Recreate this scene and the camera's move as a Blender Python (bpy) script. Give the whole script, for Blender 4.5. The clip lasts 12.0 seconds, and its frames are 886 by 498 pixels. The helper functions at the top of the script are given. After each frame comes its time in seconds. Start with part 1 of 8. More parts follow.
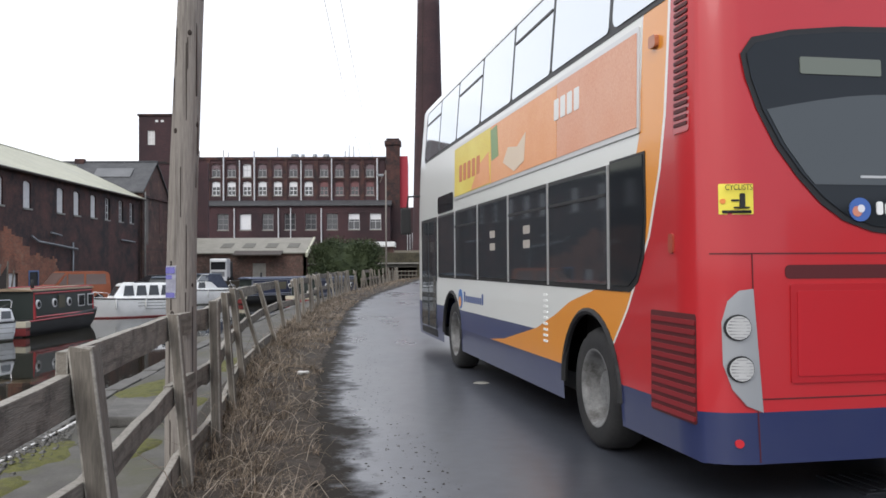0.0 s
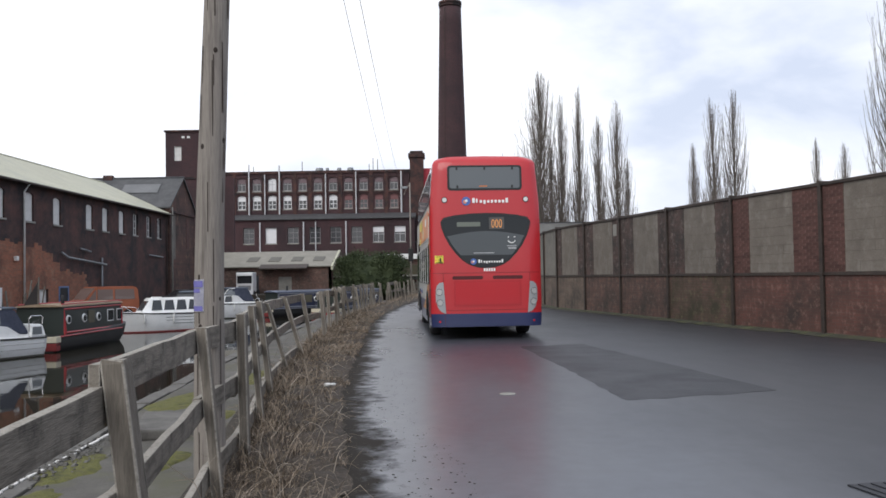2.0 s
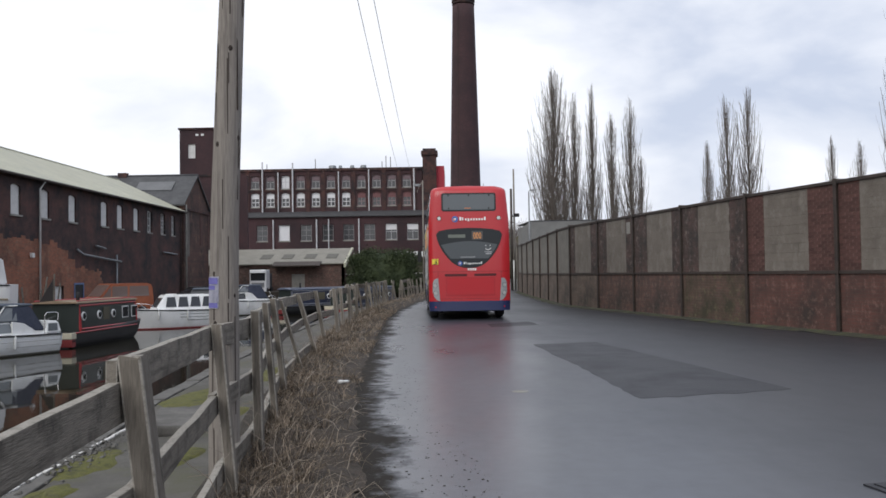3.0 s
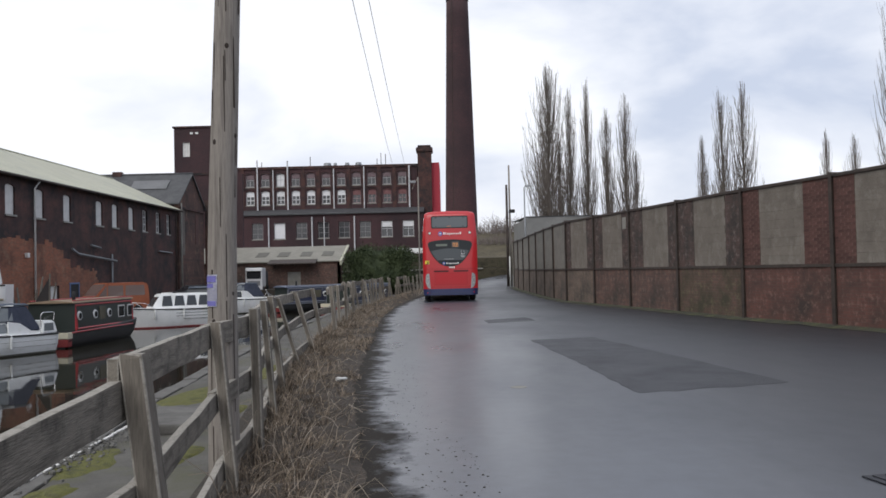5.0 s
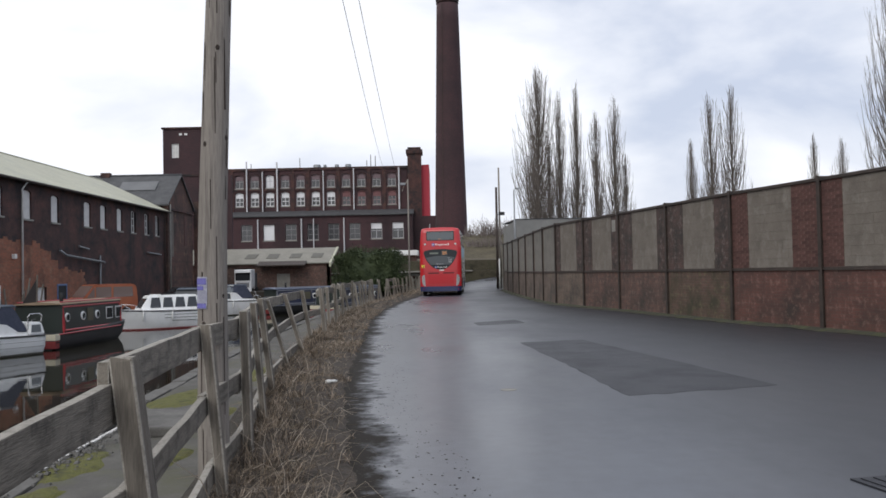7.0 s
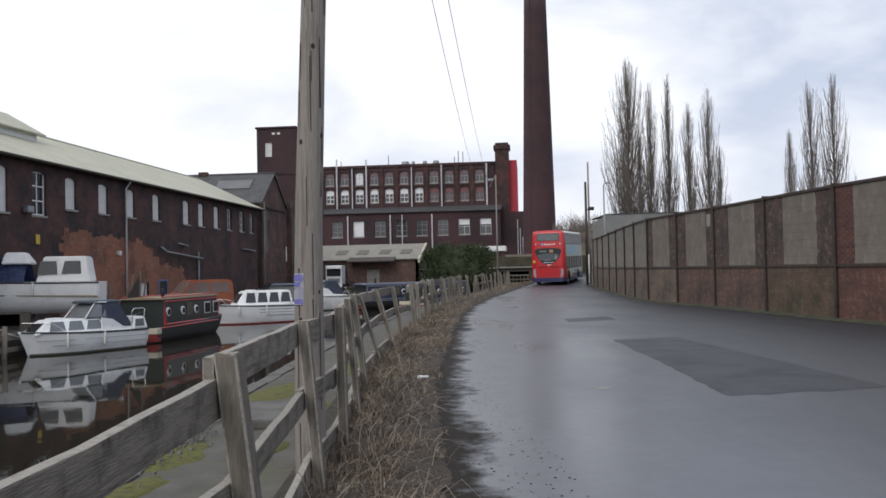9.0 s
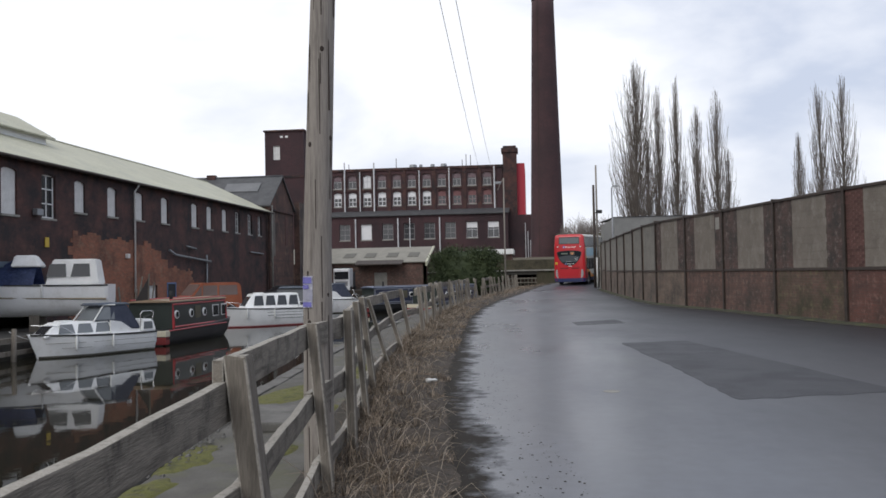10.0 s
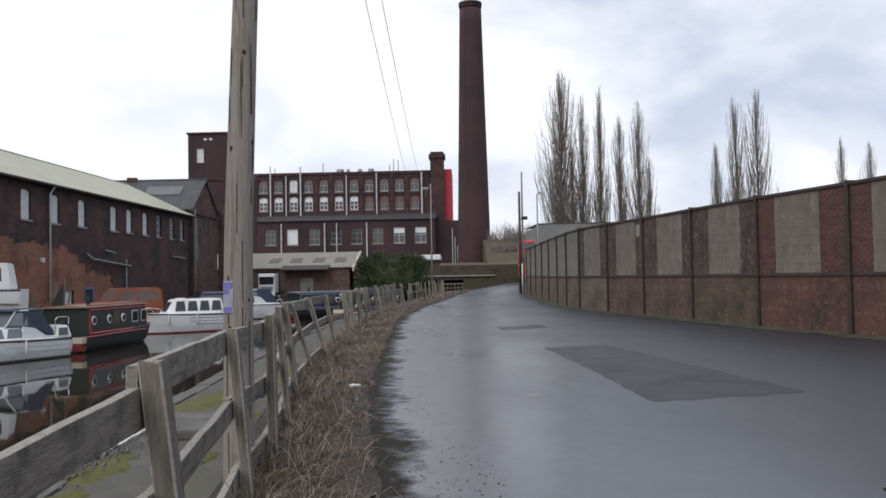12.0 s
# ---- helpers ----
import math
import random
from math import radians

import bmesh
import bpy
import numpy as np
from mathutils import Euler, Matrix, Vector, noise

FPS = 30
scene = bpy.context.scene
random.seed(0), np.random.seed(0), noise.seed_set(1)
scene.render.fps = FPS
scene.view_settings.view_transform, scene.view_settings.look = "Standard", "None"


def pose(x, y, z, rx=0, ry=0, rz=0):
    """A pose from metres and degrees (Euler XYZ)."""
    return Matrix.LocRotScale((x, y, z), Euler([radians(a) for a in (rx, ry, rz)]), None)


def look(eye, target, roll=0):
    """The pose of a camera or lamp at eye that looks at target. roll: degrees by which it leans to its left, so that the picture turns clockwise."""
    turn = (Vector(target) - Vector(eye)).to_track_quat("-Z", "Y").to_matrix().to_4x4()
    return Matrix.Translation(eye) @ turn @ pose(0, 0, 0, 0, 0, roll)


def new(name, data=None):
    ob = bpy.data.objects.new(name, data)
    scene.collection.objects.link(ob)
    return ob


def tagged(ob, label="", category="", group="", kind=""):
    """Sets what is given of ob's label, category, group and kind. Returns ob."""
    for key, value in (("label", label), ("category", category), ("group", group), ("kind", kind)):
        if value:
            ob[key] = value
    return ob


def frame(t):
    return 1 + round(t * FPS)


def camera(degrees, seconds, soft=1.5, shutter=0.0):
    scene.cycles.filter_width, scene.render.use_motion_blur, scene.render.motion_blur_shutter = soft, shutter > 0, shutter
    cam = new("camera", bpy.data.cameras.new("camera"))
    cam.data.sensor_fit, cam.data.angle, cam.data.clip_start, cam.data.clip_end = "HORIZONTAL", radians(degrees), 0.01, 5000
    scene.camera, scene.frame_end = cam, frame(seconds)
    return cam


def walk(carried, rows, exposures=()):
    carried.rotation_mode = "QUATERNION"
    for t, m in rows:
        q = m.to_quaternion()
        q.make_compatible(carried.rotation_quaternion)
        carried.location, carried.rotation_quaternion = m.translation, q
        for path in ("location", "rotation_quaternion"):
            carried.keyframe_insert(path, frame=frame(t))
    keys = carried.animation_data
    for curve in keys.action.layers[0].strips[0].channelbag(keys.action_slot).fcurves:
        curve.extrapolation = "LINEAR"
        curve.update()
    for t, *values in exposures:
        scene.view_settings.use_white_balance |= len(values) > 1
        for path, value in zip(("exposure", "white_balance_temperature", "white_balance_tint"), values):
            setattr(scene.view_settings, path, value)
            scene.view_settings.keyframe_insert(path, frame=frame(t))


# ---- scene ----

def view(yaw, pitch, roll, x, y, z):
    """Camera pose: yaw to the left, pitch up, roll."""
    return pose(x, y, z, 0, 0, yaw) @ pose(0, 0, 0, 90 + pitch) @ pose(0, 0, 0, 0, 0, roll)


cam = camera(54.57, 12.0, soft=1.6)
walk(cam, [
    (0.0, view(-1.692, 0.993, -0.334, 0.030, 0.020, 1.442)),
    (0.2, view(-1.142, 1.162, -0.404, 0.027, -0.003, 1.437)),
    (0.5, view(-0.559, 1.277, -0.398, 0.040, 0.009, 1.441)),
    (1.0, view(-0.631, 1.566, -0.326, 0.039, -0.002, 1.439)),
    (1.5, view(-0.464, 1.708, -0.384, 0.037, -0.010, 1.438)),
    (2.0, view(-0.060, 1.788, -0.955, 0.032, -0.010, 1.438)),
    (2.5, view(0.343, 1.773, -1.107, 0.029, -0.011, 1.438)),
    (3.0, view(0.788, 1.644, -0.834, 0.024, -0.016, 1.437)),
    (5.0, view(0.502, 1.414, -1.307, 0.006, -0.019, 1.434)),
    (5.5, view(0.002, 1.522, -1.070, 0.006, -0.033, 1.443)),
    (6.0, view(-0.382, 1.611, -1.116, 0.010, -0.040, 1.441)),
    (6.5, view(-0.646, 1.603, -1.026, 0.006, -0.033, 1.440)),
    (8.5, view(4.237, 1.302, -1.614, -0.043, 0.024, 1.438)),
    (9.0, view(5.644, 1.381, -1.202, -0.053, 0.035, 1.444)),
    (9.5, view(6.068, 1.479, -1.061, -0.065, 0.045, 1.442)),
    (10.0, view(6.145, 1.597, -1.159, -0.066, 0.052, 1.442)),
    (10.5, view(5.569, 1.487, -1.056, -0.065, 0.052, 1.444)),
    (11.0, view(4.468, 1.477, -1.224, -0.055, 0.046, 1.441)),
    (11.5, view(3.076, 1.590, -1.018, -0.047, 0.027, 1.442)),
    (12.0, view(1.296, 1.867, -1.042, -0.024, -0.000, 1.440)),
], [(0.0, 0.42), (0.3, 0.42), (0.6, 0.45), (1.0, 0.46), (1.5, 0.36), (2.5, 0.06), (3.2, 0.0), (5.0, 0.0), (12.0, 0.0)])

# ---- sky and sun ----
world = bpy.data.worlds.new("sky")
scene.world = world
world.use_nodes = True
wn, wl = world.node_tree.nodes, world.node_tree.links
bg = wn["Background"]
sky = wn.new("ShaderNodeTexSky")
sky.sky_type, sky.sun_disc = "NISHITA", False
sky.sun_elevation, sky.sun_rotation = radians(40), radians(-160)
sky.air_density, sky.dust_density = 1.0, 3.0
wtc = wn.new("ShaderNodeTexCoord")
wmap = wn.new("ShaderNodeMapping")
wmap.inputs["Scale"].default_value = (1.5, 1.5, 3.4)
wl.new(wtc.outputs["Generated"], wmap.inputs["Vector"])
wno = wn.new("ShaderNodeTexNoise")
wno.inputs["Scale"].default_value, wno.inputs["Detail"].default_value = 2.1, 9
wno.inputs["Roughness"].default_value = 0.5
wno.inputs["Distortion"].default_value = 0.25
wl.new(wmap.outputs["Vector"], wno.inputs["Vector"])
wra = wn.new("ShaderNodeValToRGB")
wra.color_ramp.elements[0].position, wra.color_ramp.elements[0].color = 0.33, (0.60, 0.65, 0.75, 1)
wra.color_ramp.elements[1].position, wra.color_ramp.elements[1].color = 0.57, (1.0, 1.0, 1.0, 1)
wsep = wn.new("ShaderNodeSeparateXYZ")
wl.new(wtc.outputs["Generated"], wsep.inputs["Vector"])
wdx = wn.new("ShaderNodeMath")
wdx.operation = "MULTIPLY_ADD"
wdx.inputs[1].default_value, wdx.inputs[2].default_value = -0.30, 0.03
wl.new(wsep.outputs["X"], wdx.inputs[0])
wadd = wn.new("ShaderNodeMath")
wadd.operation = "ADD"
wl.new(wno.outputs["Fac"], wadd.inputs[0])
wl.new(wdx.outputs[0], wadd.inputs[1])
wl.new(wadd.outputs[0], wra.inputs["Fac"])
wmul = wn.new("ShaderNodeMixRGB")
wmul.blend_type = "MULTIPLY"
wmul.inputs["Fac"].default_value = 1.0
wmul.inputs["Color2"].default_value = (10.75, 10.95, 11.55, 1)
wl.new(wra.outputs["Color"], wmul.inputs["Color1"])
wmix = wn.new("ShaderNodeMixRGB")
wmix.inputs["Fac"].default_value = 0.92
wl.new(sky.outputs["Color"], wmix.inputs["Color1"])
wl.new(wmul.outputs["Color"], wmix.inputs["Color2"])
wl.new(wmix.outputs["Color"], bg.inputs["Color"])
bg.inputs["Strength"].default_value = 0.1
sun = new("sun", bpy.data.lights.new("sun", "SUN"))
sun.data.energy, sun.data.angle, sun.data.color = 0.9, radians(40), (1.0, 0.98, 0.95)
sun.matrix_world = look((-22, -35, 55), (0, 25, 0))

# ---- materials ----


def surface(name, ramp, scale=3.0, rough=0.8, metal=0.0, bump=0.3, fine=60.0, detail=6, stretch=(1, 1, 1), spec=0.5,
            rough_var=0.0, coat=0.0, stain=None, stain_scale=0.7, bump_dist=0.01, jitter=0.0):
    """A surface with colour varied by large and fine noise, and fine relief. ramp: two or more colours."""
    m = bpy.data.materials.new(name)
    m.use_nodes = True
    n, l = m.node_tree.nodes, m.node_tree.links
    b = n["Principled BSDF"]
    tc = n.new("ShaderNodeTexCoord")
    mp = n.new("ShaderNodeMapping")
    mp.inputs["Scale"].default_value = stretch
    l.new(tc.outputs["Object"], mp.inputs["Vector"])
    big = n.new("ShaderNodeTexNoise")
    big.inputs["Scale"].default_value, big.inputs["Detail"].default_value = scale, detail
    big.inputs["Roughness"].default_value = 0.62
    l.new(mp.outputs["Vector"], big.inputs["Vector"])
    r = n.new("ShaderNodeValToRGB")
    while len(r.color_ramp.elements) < len(ramp):
        r.color_ramp.elements.new(0.5)
    for i, (e, c) in enumerate(zip(r.color_ramp.elements, ramp)):
        e.position, e.color = 0.3 + 0.4 * i / max(1, len(ramp) - 1), (*c, 1)
    l.new(big.outputs["Fac"], r.inputs["Fac"])
    col = r.outputs["Color"]
    sm = n.new("ShaderNodeTexNoise")
    sm.inputs["Scale"].default_value, sm.inputs["Detail"].default_value = fine, 4
    l.new(mp.outputs["Vector"], sm.inputs["Vector"])
    g = n.new("ShaderNodeMixRGB")
    g.blend_type, g.inputs["Fac"].default_value = "OVERLAY", 0.35
    l.new(col, g.inputs["Color1"])
    l.new(sm.outputs["Fac"], g.inputs["Color2"])
    col = g.outputs["Color"]
    if stain:
        st = n.new("ShaderNodeTexNoise")
        st.inputs["Scale"].default_value, st.inputs["Detail"].default_value = stain_scale, 8
        st.inputs["Roughness"].default_value = 0.7
        l.new(tc.outputs["Object"], st.inputs["Vector"])
        sr = n.new("ShaderNodeValToRGB")
        sr.color_ramp.elements[0].position, sr.color_ramp.elements[1].position = 0.5, 0.66
        l.new(st.outputs["Fac"], sr.inputs["Fac"])
        sx = n.new("ShaderNodeMixRGB")
        l.new(sr.outputs["Color"], sx.inputs["Fac"])
        l.new(col, sx.inputs["Color1"])
        sx.inputs["Color2"].default_value = (*stain, 1)
        col = sx.outputs["Color"]
    if jitter:
        oi = n.new("ShaderNodeObjectInfo")
        hs = n.new("ShaderNodeHueSaturation")
        mr = n.new("ShaderNodeMapRange")
        mr.inputs["To Min"].default_value, mr.inputs["To Max"].default_value = 1 - jitter, 1 + jitter
        l.new(oi.outputs["Random"], mr.inputs["Value"])
        l.new(mr.outputs["Result"], hs.inputs["Value"])
        l.new(col, hs.inputs["Color"])
        col = hs.outputs["Color"]
    l.new(col, b.inputs["Base Color"])
    b.inputs["Roughness"].default_value, b.inputs["Metallic"].default_value = rough, metal
    b.inputs["Specular IOR Level"].default_value = spec
    b.inputs["Coat Weight"].default_value = coat
    if rough_var:
        rr = n.new("ShaderNodeMapRange")
        rr.inputs["From Min"].default_value, rr.inputs["From Max"].default_value = 0.35, 0.65
        rr.inputs["To Min"].default_value, rr.inputs["To Max"].default_value = rough - rough_var, rough + rough_var
        l.new(big.outputs["Fac"], rr.inputs["Value"])
        l.new(rr.outputs["Result"], b.inputs["Roughness"])
    if bump:
        bp = n.new("ShaderNodeBump")
        bp.inputs["Strength"].default_value, bp.inputs["Distance"].default_value = bump, bump_dist
        l.new(sm.outputs["Fac"], bp.inputs["Height"])
        l.new(bp.outputs["Normal"], b.inputs["Normal"])
    return m


def brickwork(name, c1, c2, mortar, soot, soot_lo=0.42, soot_hi=0.62, scale=1.0, turn=(0, 0, 0), patch=None, soot_scale=0.35, patch_scale=4.5):
    """Old brickwork: courses of 75 mm, two brick colours, large soot stains and paler spalled bricks."""
    m = bpy.data.materials.new(name)
    m.use_nodes = True
    n, l = m.node_tree.nodes, m.node_tree.links
    b = n["Principled BSDF"]
    tc = n.new("ShaderNodeTexCoord")
    mp = n.new("ShaderNodeMapping")
    mp.inputs["Rotation"].default_value = [radians(a) for a in turn]
    l.new(tc.outputs["Object"], mp.inputs["Vector"])
    br = n.new("ShaderNodeTexBrick")
    br.inputs["Scale"].default_value = scale
    br.inputs["Brick Width"].default_value, br.inputs["Row Height"].default_value = 0.225, 0.075
    br.inputs["Mortar Size"].default_value, br.inputs["Mortar Smooth"].default_value = 0.006, 0.4
    br.inputs["Color1"].default_value, br.inputs["Color2"].default_value = (*c1, 1), (*c2, 1)
    br.inputs["Mortar"].default_value = (*mortar, 1)
    br.inputs["Bias"].default_value = -0.1
    l.new(mp.outputs["Vector"], br.inputs["Vector"])
    big = n.new("ShaderNodeTexNoise")
    big.inputs["Scale"].default_value, big.inputs["Detail"].default_value = soot_scale, 9
    big.inputs["Roughness"].default_value = 0.68
    l.new(tc.outputs["Object"], big.inputs["Vector"])
    r = n.new("ShaderNodeValToRGB")
    r.color_ramp.elements[0].position, r.color_ramp.elements[1].position = soot_lo, soot_hi
    l.new(big.outputs["Fac"], r.inputs["Fac"])
    mx = n.new("ShaderNodeMixRGB")
    l.new(r.outputs["Color"], mx.inputs["Fac"])
    l.new(br.outputs["Color"], mx.inputs["Color1"])
    mx.inputs["Color2"].default_value = (*soot, 1)
    col = mx.outputs["Color"]
    if patch:
        pn = n.new("ShaderNodeTexNoise")
        pn.inputs["Scale"].default_value, pn.inputs["Detail"].default_value = patch_scale, 10
        pn.inputs["Roughness"].default_value = 0.75
        l.new(tc.outputs["Object"], pn.inputs["Vector"])
        pr = n.new("ShaderNodeValToRGB")
        pr.color_ramp.elements[0].position, pr.color_ramp.elements[1].position = 0.52, 0.74
        l.new(pn.outputs["Fac"], pr.inputs["Fac"])
        px = n.new("ShaderNodeMixRGB")
        l.new(pr.outputs["Color"], px.inputs["Fac"])
        l.new(col, px.inputs["Color1"])
        px.inputs["Color2"].default_value = (*patch, 1)
        col = px.outputs["Color"]
    l.new(col, b.inputs["Base Color"])
    b.inputs["Roughness"].default_value = 0.88
    bp = n.new("ShaderNodeBump")
    bp.inputs["Strength"].default_value, bp.inputs["Distance"].default_value = 0.35, 0.01
    bp.invert = True
    l.new(br.outputs["Fac"], bp.inputs["Height"])
    l.new(bp.outputs["Normal"], b.inputs["Normal"])
    return m


def plain(name, colour, rough=0.5, metal=0.0, coat=0.0, emit=0.0, bump=0.0):
    m = bpy.data.materials.new(name)
    m.use_nodes = True
    n, l = m.node_tree.nodes, m.node_tree.links
    b = n["Principled BSDF"]
    b.inputs["Base Color"].default_value = (*colour, 1)
    b.inputs["Roughness"].default_value, b.inputs["Metallic"].default_value = rough, metal
    b.inputs["Coat Weight"].default_value = coat
    if emit:
        b.inputs["Emission Color"].default_value = (*colour, 1)
        b.inputs["Emission Strength"].default_value = emit
    return m


def glazing(name, colour, rough=0.05):
    """Window glass seen against a dark room: dark body, clear gloss."""
    m = plain(name, colour, rough)
    m.node_tree.nodes["Principled BSDF"].inputs["Specular IOR Level"].default_value = 0.7
    return m


def asphalt():
    m = bpy.data.materials.new("wet asphalt")
    m.use_nodes = True
    n, l = m.node_tree.nodes, m.node_tree.links
    b = n["Principled BSDF"]
    tc = n.new("ShaderNodeTexCoord")
    big = n.new("ShaderNodeTexNoise")
    big.inputs["Scale"].default_value, big.inputs["Detail"].default_value = 0.3, 6
    big.inputs["Roughness"].default_value = 0.6
    mp = n.new("ShaderNodeMapping")
    mp.inputs["Scale"].default_value = (1.0, 0.45, 1.0)
    l.new(tc.outputs["Object"], mp.inputs["Vector"])
    l.new(mp.outputs["Vector"], big.inputs["Vector"])
    fine = n.new("ShaderNodeTexNoise")
    fine.inputs["Scale"].default_value, fine.inputs["Detail"].default_value = 90, 3
    l.new(tc.outputs["Object"], fine.inputs["Vector"])
    mid = n.new("ShaderNodeTexNoise")
    mid.inputs["Scale"].default_value, mid.inputs["Detail"].default_value = 6, 6
    l.new(tc.outputs["Object"], mid.inputs["Vector"])
    r = n.new("ShaderNodeValToRGB")
    r.color_ramp.elements[0].position, r.color_ramp.elements[0].color = 0.2, (0.038, 0.042, 0.053, 1)
    r.color_ramp.elements[1].position, r.color_ramp.elements[1].color = 0.8, (0.074, 0.080, 0.098, 1)
    l.new(big.outputs["Fac"], r.inputs["Fac"])
    g = n.new("ShaderNodeMixRGB")
    g.blend_type, g.inputs["Fac"].default_value = "OVERLAY", 0.5
    l.new(r.outputs["Color"], g.inputs["Color1"])
    l.new(mid.outputs["Fac"], g.inputs["Color2"])
    # darker tint for the wall side, standing in for the wall's dark reflection
    pale = n.new("ShaderNodeMixRGB")
    pale.inputs["Color2"].default_value = (0.028, 0.030, 0.036, 1)
    l.new(g.outputs["Color"], pale.inputs["Color1"])
    # soil washed onto the lane's margin, thinning out away from the verge
    at = n.new("ShaderNodeAttribute")
    at.attribute_name = "margin"
    spill = n.new("ShaderNodeTexNoise")
    spill.inputs["Scale"].default_value, spill.inputs["Detail"].default_value = 5.0, 7
    spill.inputs["Roughness"].default_value = 0.62
    l.new(tc.outputs["Object"], spill.inputs["Vector"])
    sm = n.new("ShaderNodeMath")
    sm.operation = "MULTIPLY_ADD"
    sm.inputs[1].default_value, sm.inputs[2].default_value = -1.25, -0.04
    l.new(at.outputs["Fac"], sm.inputs[0])
    wide = n.new("ShaderNodeTexNoise")
    wide.inputs["Scale"].default_value, wide.inputs["Detail"].default_value = 0.9, 3
    l.new(tc.outputs["Object"], wide.inputs["Vector"])
    both = n.new("ShaderNodeMath")
    both.operation = "MULTIPLY_ADD"
    both.inputs[1].default_value = 0.8
    l.new(wide.outputs["Fac"], both.inputs[0])
    l.new(spill.outputs["Fac"], both.inputs[2])
    sa = n.new("ShaderNodeMath")
    sa.operation = "ADD"
    l.new(both.outputs[0], sa.inputs[0])
    l.new(sm.outputs[0], sa.inputs[1])
    mask = n.new("ShaderNodeMapRange")
    mask.inputs["From Min"].default_value, mask.inputs["From Max"].default_value = 0.26, 0.62
    l.new(sa.outputs[0], mask.inputs["Value"])
    dirt = n.new("ShaderNodeMixRGB")
    l.new(mask.outputs["Result"], dirt.inputs["Fac"])
    l.new(pale.outputs["Color"], dirt.inputs["Color1"])
    dirt.inputs["Color2"].default_value = (0.022, 0.018, 0.014, 1)
    l.new(dirt.outputs["Color"], b.inputs["Base Color"])
    rr = n.new("ShaderNodeMapRange")
    rr.interpolation_type = "SMOOTHSTEP"
    rr.inputs["From Min"].default_value, rr.inputs["From Max"].default_value = 0.2, 0.8
    rr.inputs["To Min"].default_value, rr.inputs["To Max"].default_value = 0.23, 0.37
    l.new(big.outputs["Fac"], rr.inputs["Value"])
    rm = n.new("ShaderNodeMath")
    rm.operation = "MULTIPLY_ADD"
    rm.inputs[1].default_value = 0.5
    l.new(mask.outputs["Result"], rm.inputs[0])
    # rain film thins out towards the wall; darker colour there paints in the wall's reflection
    film = n.new("ShaderNodeMath")
    film.operation = "MULTIPLY_ADD"
    film.inputs[1].default_value = 3.0
    l.new(big.outputs["Fac"], film.inputs[0])
    l.new(at.outputs["Fac"], film.inputs[2])
    wallward = n.new("ShaderNodeMapRange")
    wallward.interpolation_type = "SMOOTHSTEP"
    wallward.inputs["From Min"].default_value, wallward.inputs["From Max"].default_value = 2.6, 6.5
    l.new(film.outputs[0], wallward.inputs["Value"])
    l.new(wallward.outputs["Result"], pale.inputs["Fac"])
    rd = n.new("ShaderNodeMath")
    rd.operation = "MULTIPLY_ADD"
    rd.inputs[1].default_value = 0.16
    l.new(wallward.outputs["Result"], rd.inputs[0])
    l.new(rr.outputs["Result"], rd.inputs[2])
    l.new(rd.outputs[0], rm.inputs[2])
    l.new(rm.outputs[0], b.inputs["Roughness"])
    sq = n.new("ShaderNodeMath")
    sq.operation = "MULTIPLY_ADD"
    sq.inputs[1].default_value, sq.inputs[2].default_value = -0.80, 0.95
    l.new(mask.outputs["Result"], sq.inputs[0])
    sd = n.new("ShaderNodeMath")
    sd.operation = "MULTIPLY_ADD"
    sd.inputs[1].default_value = -0.42
    l.new(wallward.outputs["Result"], sd.inputs[0])
    l.new(sq.outputs[0], sd.inputs[2])
    sd.use_clamp = True
    l.new(sd.outputs[0], b.inputs["Specular IOR Level"])
    bp = n.new("ShaderNodeBump")
    bp.inputs["Strength"].default_value, bp.inputs["Distance"].default_value = 0.08, 0.006
    l.new(fine.outputs["Fac"], bp.inputs["Height"])
    l.new(bp.outputs["Normal"], b.inputs["Normal"])
    return m


ASPHALT = asphalt()
PATCH = surface("asphalt repair", [(0.012, 0.013, 0.016), (0.028, 0.029, 0.035), (0.017, 0.018, 0.022)], 1.1, 0.5, bump=0.4, fine=120, spec=0.32, rough_var=0.06)
SOIL = surface("wet soil", [(0.014, 0.012, 0.009), (0.04, 0.032, 0.023), (0.02, 0.017, 0.013)], 4, 0.9, bump=0.9, fine=35, bump_dist=0.03)
TOWPATH = surface("mossy path", [(0.055, 0.05, 0.043), (0.115, 0.108, 0.095)], 1.5, 0.8, bump=0.5, fine=45, stain=(0.085, 0.083, 0.05), stain_scale=1.4)
COPING = surface("stone coping", [(0.06, 0.056, 0.05), (0.15, 0.143, 0.13)], 3, 0.75, bump=0.5, fine=40)
WOOD = surface("weathered oak", [(0.065, 0.056, 0.044), (0.175, 0.153, 0.126), (0.105, 0.09, 0.072)], 3.0, 0.85, bump=0.7, fine=30,
               stretch=(6, 6, 0.6), jitter=0.2, bump_dist=0.006)
RAILWOOD = surface("weathered rail", [(0.07, 0.06, 0.048), (0.22, 0.195, 0.16), (0.105, 0.092, 0.074)], 3.0, 0.85, bump=0.7, fine=30, stain=(0.06, 0.052, 0.042), stain_scale=4.0,
                   stretch=(6, 0.6, 6), jitter=0.2, bump_dist=0.006)
PALEGRAIN = surface("paler wood grain", [(0.16, 0.145, 0.12), (0.33, 0.305, 0.265), (0.22, 0.2, 0.17)], 6.0, 0.85, bump=0.6, fine=40, stretch=(3, 3, 3), jitter=0.15, bump_dist=0.006)
